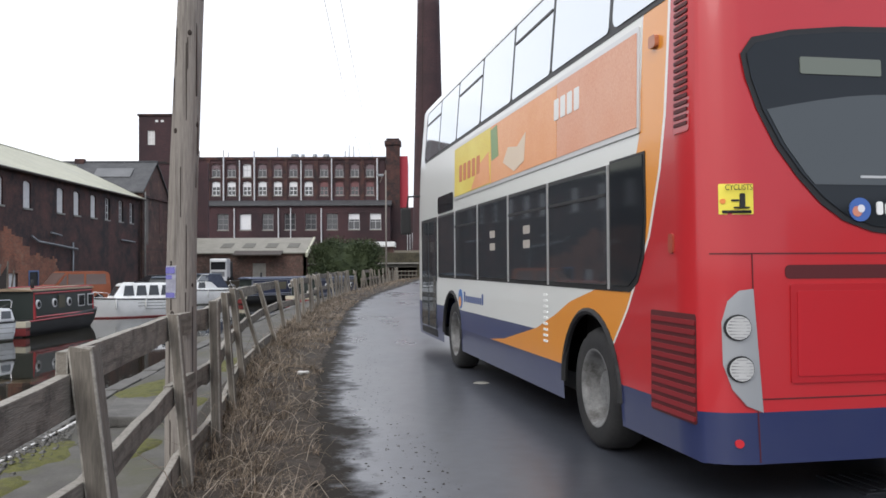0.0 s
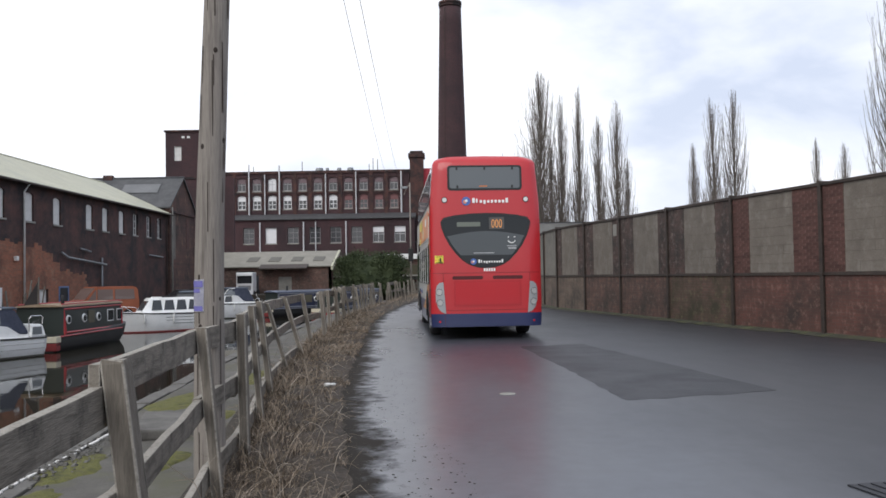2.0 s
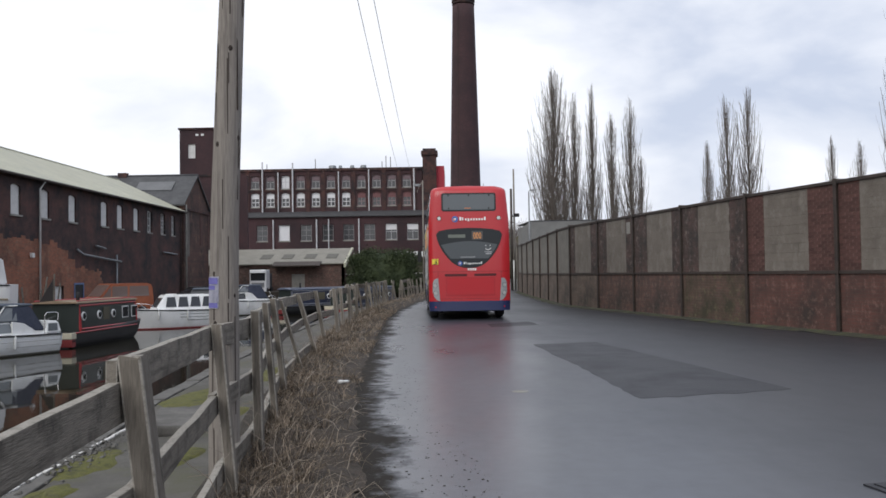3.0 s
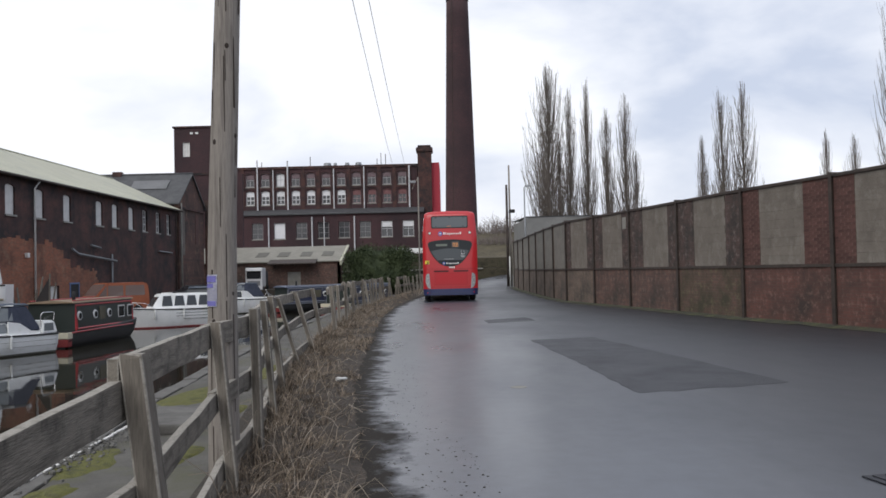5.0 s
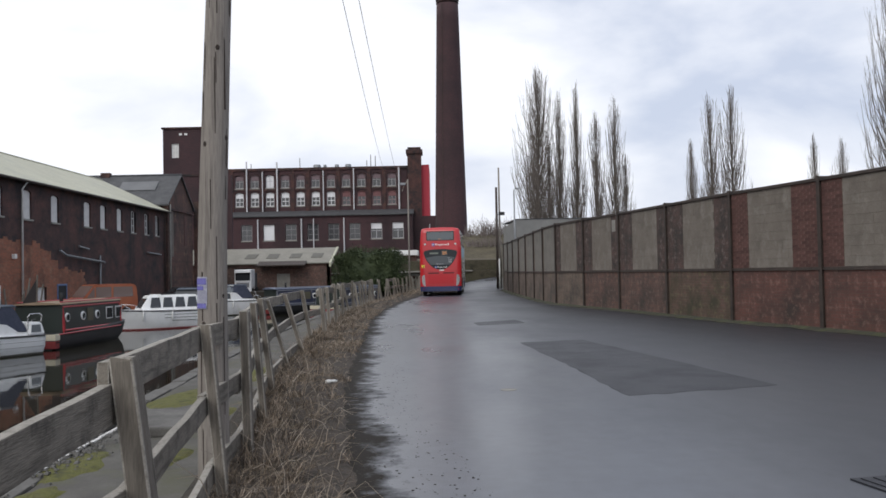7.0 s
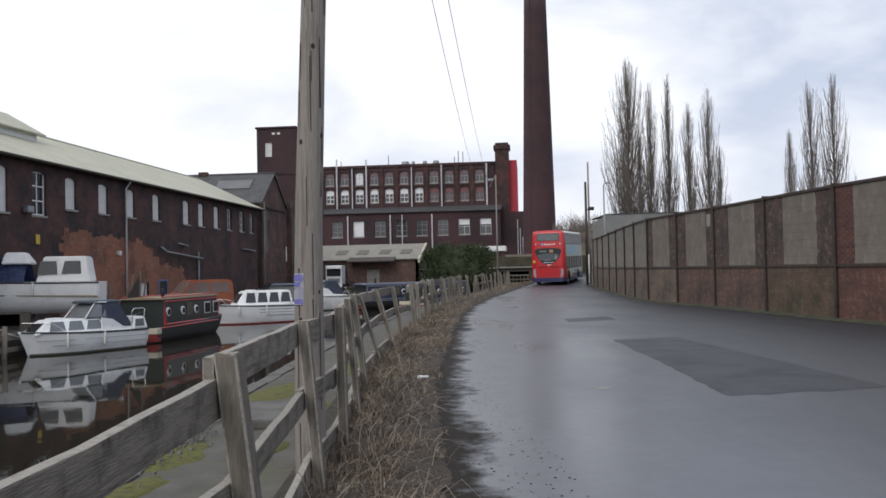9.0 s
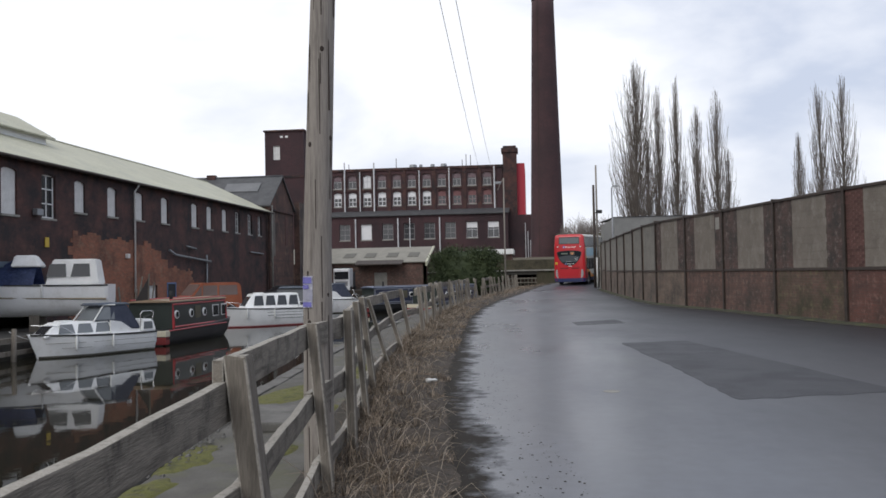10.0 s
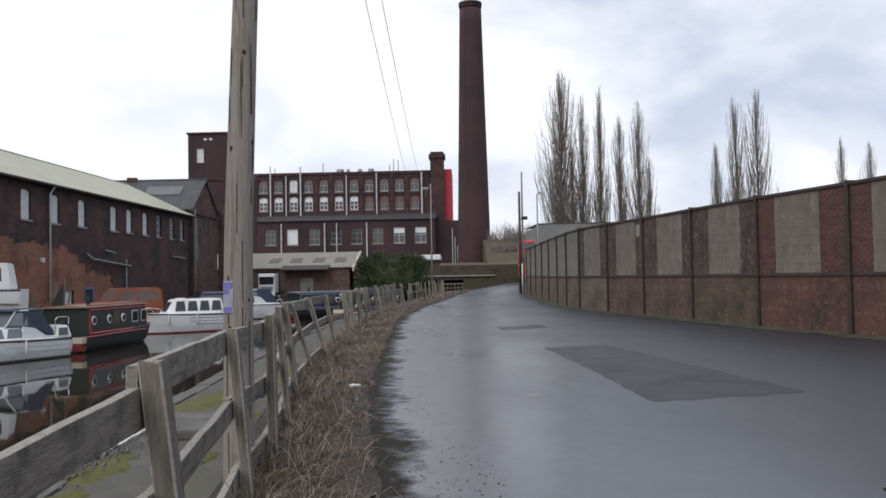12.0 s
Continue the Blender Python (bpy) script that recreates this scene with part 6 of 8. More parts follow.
def narrowboat(m, L, body, trim, label, roofmat, low=False):
    b = tagged(empty("narrowboat"), label, "boat", group="boats moored on the canal")
    b.matrix_basis = m
    W = 2.08
    part("hull", hull_mesh(L, W, 0.62, 0.16, 0.25, 0.4, 0.94), plain("black hull", (0.014, 0.014, 0.015), 0.5), b)
    part("boot_band", boxed(-W / 2 - 0.006, -0.03, 0.36, W / 2 + 0.006, 0.35, 0.6, 0.02), plain("cream band", (0.6, 0.55, 0.42), 0.5), b)
    part("red_band", boxed(-W / 2 - 0.003, -0.02, 0.05, W / 2 + 0.003, 0.3, 0.34, 0.02), plain("red oxide", (0.22, 0.03, 0.03), 0.6), b)
    y0, y1 = 0.75, L - 1.2
    cab = bmesh.new()
    z1 = 1.72
    prism(cab, [(-0.98, 0.6), (-0.88, z1), (0.88, z1), (0.98, 0.6)], "y", y0, y1)
    cb = part("cabin", cab, body, b)
    roof = bmesh.new()
    prism(roof, [(-0.93, z1), (-0.9, z1 + 0.05), (0, z1 + 0.12), (0.9, z1 + 0.05), (0.93, z1)], "y", y0 - 0.15, y1 + 0.1)
    part("roof", roof, roofmat, b)
    for s in (-1, 1):
        def xx(z):
            return s * (0.98 - 0.10 * (z - 0.6) / (z1 - 0.6) + 0.008)
        for z in (0.70, 1.62):
            part("coach_line", tubed([(xx(z), y0 + 0.1, z), (xx(z), y1 - 0.1, z)], 0.04, 4), trim, cb)
        for y in (y0 + 0.1, y1 - 0.1):
            part("coach_line", tubed([(xx(0.70), y, 0.70), (xx(1.62), y, 1.62)], 0.04, 4), trim, cb)
        part("handrail", tubed([(s * 0.86, y0, z1 + 0.1), (s * 0.86, y1, z1 + 0.1)], 0.03, 6), trim, b)
        part("gunwale_line", tubed([(s * (W / 2 + 0.004), 0.3, 0.585), (s * (W / 2 + 0.004), L * 0.8, 0.60)], 0.03, 5), trim, b)
        part("corner_post", tubed([(xx(0.62), y0 + 0.01, 0.62), (xx(1.7), y0 + 0.01, 1.7)], 0.035, 5), trim, cb)
        ports = (0.4, 1.75, 3.05) if not low else (1.5, 3.0, 4.5, 6.0)
        for y in ports:
            bm = bmesh.new()
            bmesh.ops.create_cone(bm, cap_ends=True, segments=18, radius1=0.19, radius2=0.17, depth=0.05, matrix=Matrix.Translation((xx(1.2) + s * 0.01, y0 + y, 1.2)) @ Matrix.Rotation(math.pi / 2, 4, "Y"))
            pt = part("porthole", bm, WHITE, cb)
            bm = bmesh.new()
            bmesh.ops.create_cone(bm, cap_ends=True, segments=16, radius1=0.125, radius2=0.125, depth=0.07, matrix=Matrix.Translation((xx(1.2) + s * 0.01, y0 + y, 1.2)) @ Matrix.Rotation(math.pi / 2, 4, "Y"))
            part("glass", bm, DARKGLASS, pt)
        part("hatch", boxed(xx(1.2) - 0.012, y0 + 2.12, 0.92, xx(1.2) + 0.012, y0 + 2.68, 1.5, 0.01), plain("olive panel", (0.10, 0.09, 0.06), 0.6), cb)
        if not low:
            for y in (3.9, 4.85):
                wdw = part("window_frame", boxed(xx(1.2) - 0.015, y0 + y, 0.95, xx(1.2) + 0.015, y0 + y + 0.65, 1.48, 0.01), SHUTTER, cb)
                part("glass", boxed(xx(1.2) - 0.02, y0 + y + 0.05, 1.0, xx(1.2) + 0.02, y0 + y + 0.6, 1.43), DARKGLASS, wdw)
    part("rear_bulkhead", boxed(-0.95, y0 - 0.02, 0.6, 0.95, y0 - 0.004, z1 - 0.02), plain("dark green door", (0.02, 0.028, 0.024), 0.5), b)
    part("tiller", tubed([(0, 0.25, 0.6), (0, 0.2, 1.15), (0, 0.9, 1.25)], 0.025, 6), CHROME, b)
    part("stern_rail", tubed([(-0.95, 0.6, 0.6), (-0.97, 0.05, 1.55), (-0.9, 0.0, 1.6)], 0.02, 6), CHROME, b)
    part("chimney_pipe", tubed([(0.4, y0 + 1.0, z1), (0.4, y0 + 1.0, z1 + 0.45)], 0.07, 10), BLACK, b)
    return b


DKGREEN = surface("faded dark green paint", [(0.018, 0.024, 0.022), (0.03, 0.036, 0.034)], 1.5, 0.35, bump=0.02)
REDTRIM = plain("red coach paint", (0.40, 0.035, 0.04), 0.4)
narrowboat(heading(-15.81, 33.0, -15.5, 39.3, WL), 7.4, DKGREEN, REDTRIM, "dark green narrowboat with red trim and brass portholes", surface("buff roof", [(0.22, 0.16, 0.10), (0.3, 0.22, 0.15)], 2, 0.7))
NAVYP = surface("navy boat paint", [(0.02, 0.025, 0.05), (0.035, 0.04, 0.075)], 1.5, 0.4, bump=0.02)
narrowboat(heading(-12.6, 60.0, -8.0, 63.5, WL), 10.5, NAVYP, plain("grey coach line", (0.16, 0.17, 0.2), 0.5), "navy blue narrowboat moored by the bend", surface("blue grey roof", [(0.10, 0.12, 0.17), (0.14, 0.16, 0.22)], 2, 0.6), True)
narrowboat(heading(-7.9, 58.0, -5.3, 66.0, WL), 9.0, NAVYP, plain("grey coach line", (0.16, 0.17, 0.2), 0.5), "dark blue narrowboat lying beside the towpath", surface("dull blue roof", [(0.07, 0.08, 0.12), (0.1, 0.12, 0.16)], 2, 0.6), True)


def stored_boat():
    b = cruiser("stored_boat", heading(-18.45, 35.75, -23.45, 34.05, 0.30), 6.2, 2.2, 0.95, False, "old white motor boat laid up on blocks on the quay", cabin_len=0.01)
    for c in list(b.children):
        if c.name.split(".")[0] in ("cabin", "windscreen", "screen_frame", "bow_rail", "transom_rail", "coaming", "boot_top"):
            for g in c.children:
                bpy.data.objects.remove(g)
            bpy.data.objects.remove(c)
    w = part("wheelhouse", cabin_mesh(0.4, 2.55, 1.75, 1.6, 0.95, 2.05, 0.15, 0.3, 0.14), WHITE, b)
    for k in range(2):
        side_glass(w, 0.75 + k * 0.95, 0.75 + k * 0.95 + 0.78, 1.3, 1.85, lambda y, z: 0.86 - 0.14 * (z - 0.95) / 1.1)
    part("window", boxed(-0.6, 0.55, 1.3, 0.6, 0.62, 1.85, 0.02), DARKGLASS, w)
    # tarpaulin hung over a ridge, creased and dipping between its ties
    bm = bmesh.new()
    rows = []
    for a in range(17):
        y = 2.95 + 2.75 * a / 16
        ridge = 2.02 + 0.16 * math.sin(a * 0.5) - 0.28 * max(0.0, (y - 4.6)) ** 2
        row = []
        for c in range(15):
            u = -1 + 2 * c / 14
            drop = abs(u) ** 1.25
            z = ridge - (ridge - 0.98) * drop + 0.05 * noise.noise((u * 3, y * 2.2, 1)) * (1 - abs(u) * 0.5)
            row.append(bm.verts.new((u * (1.08 + 0.04 * noise.noise((y * 3, u, 5))), y, z)))
        rows.append(row)
    for p, q in zip(rows, rows[1:]):
        for c in range(14):
            bm.faces.new((p[c], p[c + 1], q[c + 1], q[c]))
    bmesh.ops.solidify(bm, geom=bm.faces[:], thickness=0.012)
    part("tarpaulin", bm, surface("blue tarpaulin", [(0.03, 0.05, 0.13), (0.075, 0.105, 0.23)], 2.5, 0.45, bump=0.4, fine=10, bump_dist=0.05), b)
    bm = cabin_mesh(2.75, 3.9, 1.2, 1.5, 1.75, 2.25, 0.3, 0.1, 0.3)
    part("folded_cover", bm, surface("white sheet", [(0.6, 0.6, 0.58), (0.75, 0.75, 0.74)], 3, 0.6, bump=0.3), b)
    for sx in (-1, 1):
        part("rubbing_strip", tubed([(sx * x, y, z + 0.03 * y) for x, y, z in hull_line(6.2, 2.2, 0.34, 0.1, 5.0, H=0.95)], 0.045, 6), surface("buff timber strip", [(0.26, 0.22, 0.15), (0.36, 0.31, 0.22)], 4, 0.7), b)
    for y in (1.0, 3.0, 5.0):
        blk = tagged(part("support_block", boxed(-0.7, y - 0.2, -1.03, 0.7, y + 0.2, -0.3, 0.02), WOOD, b))
    return b


stored_boat()


# ---- vehicles on the quay ----
def vehicle(name, m, L, W, H, paint, label, category, van=False, glass=None):
    glass = glass or DARKGLASS
    v = tagged(empty(name), label, category)
    v.matrix_basis = m
    if van:
        prof = [(0, 0.35), (0, 1.0), (0.08, H * 0.93), (0.3, H), (L * 0.62, H), (L * 0.78, H * 0.62), (L * 0.97, H * 0.52), (L, 0.8), (L, 0.35)]
    else:
        prof = [(0, 0.35), (0.02, 0.85), (0.5, 0.95), (0.95, H * 0.97), (1.4, H), (L * 0.55, H), (L * 0.72, 0.98), (L * 0.96, 0.82), (L, 0.6), (L, 0.35)]
    bm = prismed(prof, "x", -W / 2, W / 2)
    bmesh.ops.bevel(bm, geom=bm.edges[:], offset=0.06, segments=2, affect="EDGES")
    body = part("body", bm, paint, v)
    if van:
        side = [[(L * 0.64, H * 0.62), (L * 0.75, H * 0.62), (L * 0.64, H * 0.92)], [(L * 0.40, H * 0.62), (L * 0.62, H * 0.62), (L * 0.62, H * 0.92), (L * 0.40, H * 0.92)], [(0.3, H * 0.62), (L * 0.37, H * 0.62), (L * 0.37, H * 0.92), (0.35, H * 0.92)]]
        front = [(L * 0.775, H * 0.64), (L * 0.64, H * 0.96)]
    else:
        side = [[(0.75, 1.0), (1.25, 1.0), (1.3, H * 0.93), (1.05, H * 0.92)], [(1.35, 1.0), (L * 0.48, 1.0), (L * 0.48, H * 0.94), (1.4, H * 0.94)], [(L * 0.5, 1.0), (L * 0.68, 1.0), (L * 0.55, H * 0.94), (L * 0.5, H * 0.94)]]
        front = [(L * 0.71, 1.0), (L * 0.56, H * 0.97)]
    for s in (-1, 1):
        for o in side:
            part("window", prismed(o, "x", s * (W / 2 + 0.012), s * (W / 2 - 0.02)), glass, body)
        for y in (L * 0.18, L * 0.82):
            bm = bmesh.new()
            bmesh.ops.create_cone(bm, cap_ends=True, segments=18, radius1=0.31, radius2=0.31, depth=0.2, matrix=Matrix.Translation((s * (W / 2 - 0.08), y, 0.31)) @ Matrix.Rotation(math.pi / 2, 4, "Y"))
            w = part("wheel", bm, TYRE0, v)
            bm = bmesh.new()
            bmesh.ops.create_cone(bm, cap_ends=True, segments=14, radius1=0.19, radius2=0.17, depth=0.05, matrix=Matrix.Translation((s * (W / 2 + 0.02), y, 0.31)) @ Matrix.Rotation(math.pi / 2, 4, "Y"))
            part("hubcap", bm, GALV, w)
    (ya, za), (yb, zb) = front
    bm = prismed([(ya + 0.03, za), (yb + 0.03, zb), (yb - 0.03, zb), (ya - 0.03, za)], "x", -W / 2 + 0.14, W / 2 - 0.14)
    part("windscreen", bm, glass, body)
    part("rear_window", prismed([(0.0 if van else 0.5, H * 0.62), (0.1 if van else 0.93, H * 0.9), (0.06 if van else 0.89, H * 0.92), (-0.02 if van else 0.45, H * 0.64)], "x", -W / 2 + 0.2, W / 2 - 0.2), glass, body)
    for s in (-1, 1):
        part("headlight", boxed(s * W * 0.38 - 0.14, L - 0.04, 0.6, s * W * 0.38 + 0.14, L + 0.02, 0.76, 0.02), CHROME, body)
    part("bumper", boxed(-W / 2 + 0.02, L - 0.03, 0.32, W / 2 - 0.02, L + 0.07, 0.52, 0.03), BLACK, body)
    return v


TYRE0 = BLACK
QZ = -0.69
ORANGE = surface("faded orange paint", [(0.29, 0.085, 0.04), (0.36, 0.12, 0.06)], 1.5, 0.35, bump=0.02)
WHITEP = plain("white car paint", (0.7, 0.7, 0.7), 0.3, coat=0.4)
# the van's glass has a pale brown tint that paints in its reflections
vehicle("orange_van", pose(-17.3, 48.0, QZ, 0, 0, 138), 3.9, 1.65, 1.85, ORANGE, "faded orange van parked on the quay", "van", True, glazing("van glass with painted reflection", (0.20, 0.15, 0.135), 0.1))
vehicle("white_car", pose(-19.4, 52.5, QZ, 0, 0, 150), 4.1, 1.7, 1.4, WHITEP, "white hatchback parked on the quay", "car")
vehicle("grey_car", pose(-17.2, 63.6, QZ, 0, 0, 130), 4.2, 1.75, 1.45, plain("dark grey car paint", (0.05, 0.055, 0.06), 0.3, coat=0.4), "dark grey car parked among the boats", "car")


def lorry():
    v = tagged(empty("lorry", -18.5, 82.0, -0.4, 180), "white lorry cab parked by the low shed", "lorry")
    v.scale = (0.66, 0.8, 0.82)
    bm = boxed(-1.2, 0, 0.75, 1.2, 2.0, 3.0, 0.12)
    cab = part("cab", bm, WHITEP, v)
    part("windscreen", boxed(-1.02, 1.98, 1.75, 1.02, 2.03, 2.6, 0.05), DARKGLASS, cab)
    part("grille", boxed(-0.9, 1.99, 0.95, 0.9, 2.04, 1.5, 0.02), plain("grey grille", (0.2, 0.2, 0.21), 0.6), cab)
    part("sun_visor", boxed(-1.1, 1.95, 2.62, 1.1, 2.3, 2.7, 0.02), WHITEP, cab)
    part("bumper", boxed(-1.22, 1.9, 0.4, 1.22, 2.15, 0.8, 0.05), WHITEP, cab)
    part("load_body", boxed(-1.0, -2.0, 0.9, 1.0, -0.1, 2.6, 0.03), plain("dark load", (0.06, 0.06, 0.065), 0.7), v)
    for s in (-1, 1):
        for y in (1.2, -1.3):
            bm = bmesh.new()
            bmesh.ops.create_cone(bm, cap_ends=True, segments=18, radius1=0.48, radius2=0.48, depth=0.3, matrix=Matrix.Translation((s * 1.05, y, 0.48)) @ Matrix.Rotation(math.pi / 2, 4, "Y"))
            part("wheel", bm, BLACK, v)
    return v


lorry()


def quay_clutter():
    rnd = random.Random(14)
    t = tagged(empty("timber_stack", -18.2, 38.6, QZ), "leaning poles and timbers on the quay", "timber")
    for k in range(7):
        x = rnd.uniform(-0.8, 0.8)
        part("pole", tubed([(x, 0, 0), (x + rnd.uniform(-.35, .35), 0.3 + rnd.uniform(0, .4), rnd.uniform(1.3, 2.3))], 0.035, 6), WOOD, t)
    b = tagged(empty("flagpole", -15.9, 33.8, WL), "leaning dark sail-shaped canvas on a short mast", "mast")
    part("mast", tubed([(0, 0, 0.6), (0.05, 0, 2.9)], 0.03, 6), WOOD, b)
    part("canvas", prismed([(0.05, 1.2), (0.06, 2.8), (-0.9, 1.2)], "y", -0.015, 0.015), plain("dark canvas", (0.03, 0.026, 0.026), 0.9), b)
    j = tagged(empty("mooring_staging", -17.7, 28.5, -1.25), "old dark timber mooring staging against the quay wall", "staging")
    for k, (x, y) in enumerate(((-0.1, -3.2), (0.15, -1.3), (0.05, 0.6), (0.2, 2.2))):
        part("pile", tubed([(x, y, -0.6), (x + 0.03, y + 0.02, 0.95 + 0.15 * (k % 2))], [0.10, 0.085], 8), WOOD, j)
    for z in (0.28, 0.72):
        part("waling", boxed(0.02, -3.6, z - 0.08, 0.12, 2.6, z + 0.08, 0.01), WOOD, j)
    for a, b, sag in (((-17.75, 27.3, -0.25), (-17.2, 28.6, -0.62), 0.12), ((-17.6, 29.8, -0.35), (-17.1, 28.9, -0.6), 0.05), ((-17.9, 38.2, -0.5), (-15.6, 39.8, -0.6), 0.2)):
        a, b = Vector(a), Vector(b)
        pts = [a.lerp(b, i / 8) - Vector((0, 0, sag * (1 - (2 * i / 8 - 1) ** 2))) for i in range(9)]
        tagged(part("mooring_rope", tubed(pts, 0.014, 6), SHUTTER), "pale slack rope tying a boat to the quay", "rope")
    t = tagged(empty("plank_stack", -18.9, 41.4, QZ), "bundle of pale planks leaning on the warehouse wall", "planks")
    for k in range(6):
        x = -3.2 + 0.28 * k
        part("plank", boxed(-0.06, -0.012, 0, 0.06, 0.012, 1.7 + 0.2 * rnd.random(), 0.003, pose(x, rnd.uniform(-0.4, 0.4), 0, 0, -12 + rnd.uniform(-4, 4), 80)), RAILWOOD, t)


quay_clutter()


# ---- the bus ----
def livery():
    """Painted livery: red rear, orange sweep, white sides, navy skirt, by the bus's own length (y) and height (z)."""
    m = bpy.data.materials.new("bus livery")
    m.use_nodes = True
    n, l = m.node_tree.nodes, m.node_tree.links
    b = n["Principled BSDF"]
    tc = n.new("ShaderNodeTexCoord")
    sp = n.new("ShaderNodeSeparateXYZ")
    l.new(tc.outputs["Object"], sp.inputs["Vector"])

    def math_node(op, a, c):
        k = n.new("ShaderNodeMath")
        k.operation = op
        for i, v in enumerate((a, c)):
            if isinstance(v, (int, float)):
                k.inputs[i].default_value = v
            else:
                l.new(v, k.inputs[i])
        return k.outputs[0]

    def table(v, pts, top):
        k = math_node("DIVIDE", v, 4.2)
        r = n.new("ShaderNodeValToRGB")
        e = r.color_ramp.elements
        while len(e) < len(pts):
            e.new(0.5)
        for el, (z, y) in zip(e, pts):
            el.position, el.color = z / 4.2, (y / top, y / top, y / top, 1)
        l.new(k, r.inputs["Fac"])
        s = n.new("ShaderNodeSeparateColor")
        l.new(r.outputs["Color"], s.inputs["Color"])
        return math_node("MULTIPLY", s.outputs[0], top)
    y, z = sp.outputs["Y"], sp.outputs["Z"]
    yr = table(z, [(0.0, 1.75), (0.5, 1.6), (0.79, 1.40), (1.11, 1.08), (1.61, 0.71), (2.03, 0.54), (2.37, 0.46), (3.0, 0.40), (4.2, 0.36)], 8.0)
    yo = table(z, [(0.0, 5.6), (0.57, 5.2), (0.64, 4.4), (0.84, 3.22), (1.0, 2.65), (1.12, 2.3), (1.25, 1.65), (1.4, 1.25), (2.3, 0.86), (3.1, 0.8), (3.4, 0.6), (4.2, 0.5)], 8.0)
    red = math_node("LESS_THAN", y, yr)
    line = math_node("LESS_THAN", y, math_node("ADD", yr, 0.035))
    orange = math_node("LESS_THAN", y, yo)
    low = math_node("LESS_THAN", z, 0.585)
    mid = math_node("LESS_THAN", z, 0.83)

    def mix(fac, a, c):
        k = n.new("ShaderNodeMixRGB")
        l.new(fac, k.inputs["Fac"])
        for i, v in (("Color1", a), ("Color2", c)):
            if isinstance(v, tuple):
                k.inputs[i].default_value = (*v, 1)
            else:
                l.new(v, k.inputs[i])
        return k.outputs["Color"]
    c = mix(mid, (0.74, 0.75, 0.72), (0.035, 0.055, 0.16))
    c = mix(orange, c, (0.80, 0.30, 0.035))
    c = mix(line, c, (0.8, 0.78, 0.74))
    c = mix(red, c, (0.50, 0.015, 0.022))
    c = mix(low, c, (0.014, 0.024, 0.095))
    # road film low on the panels
    no = n.new("ShaderNodeTexNoise")
    no.inputs["Scale"].default_value, no.inputs["Detail"].default_value = 2.5, 6
    l.new(tc.outputs["Object"], no.inputs["Vector"])
    h = n.new("ShaderNodeMapRange")
    h.inputs["From Min"].default_value, h.inputs["From Max"].default_value = 0.3, 2.2
    h.inputs["To Min"].default_value, h.inputs["To Max"].default_value = 0.10, 0.02
    l.new(z, h.inputs["Value"])
    d = math_node("MULTIPLY", h.outputs["Result"], no.outputs["Fac"])
    c = mix(d, c, (0.22, 0.21, 0.20))
    l.new(c, b.inputs["Base Color"])
    b.inputs["Roughness"].default_value = 0.28
    b.inputs["Coat Weight"].default_value = 0.4
    b.inputs["Coat Roughness"].default_value = 0.08
    return m


ARCHES = ((1.84, 0.62), (7.2, 0.60))


def body_bottom(y):
    z = 0.29
    for yw, r in ARCHES:
        d = abs(y - yw)
        if d < r:
            z = max(z, 0.45 + math.sqrt(r * r - d * d))
    return z


def rear_y(x, z):
    """Depth of the rear surface: leaning forward at the top, rounded at the corners."""
    lean = 0.10 * max(0.0, (z - 1.5) / 2.5) ** 1.6
    k = max(0.0, (abs(x) - 0.98) / 0.27)
    return lean + 0.115 * k ** 2 - 0.05


def half_width(z):
    return float(np.interp(z, [0.29, 0.5, 2.3, 3.05, 3.98, 4.055, 4.105, 4.14, 4.16], [1.235, 1.25, 1.25, 1.24, 1.165, 1.125, 1.04, 0.82, 0.0]))


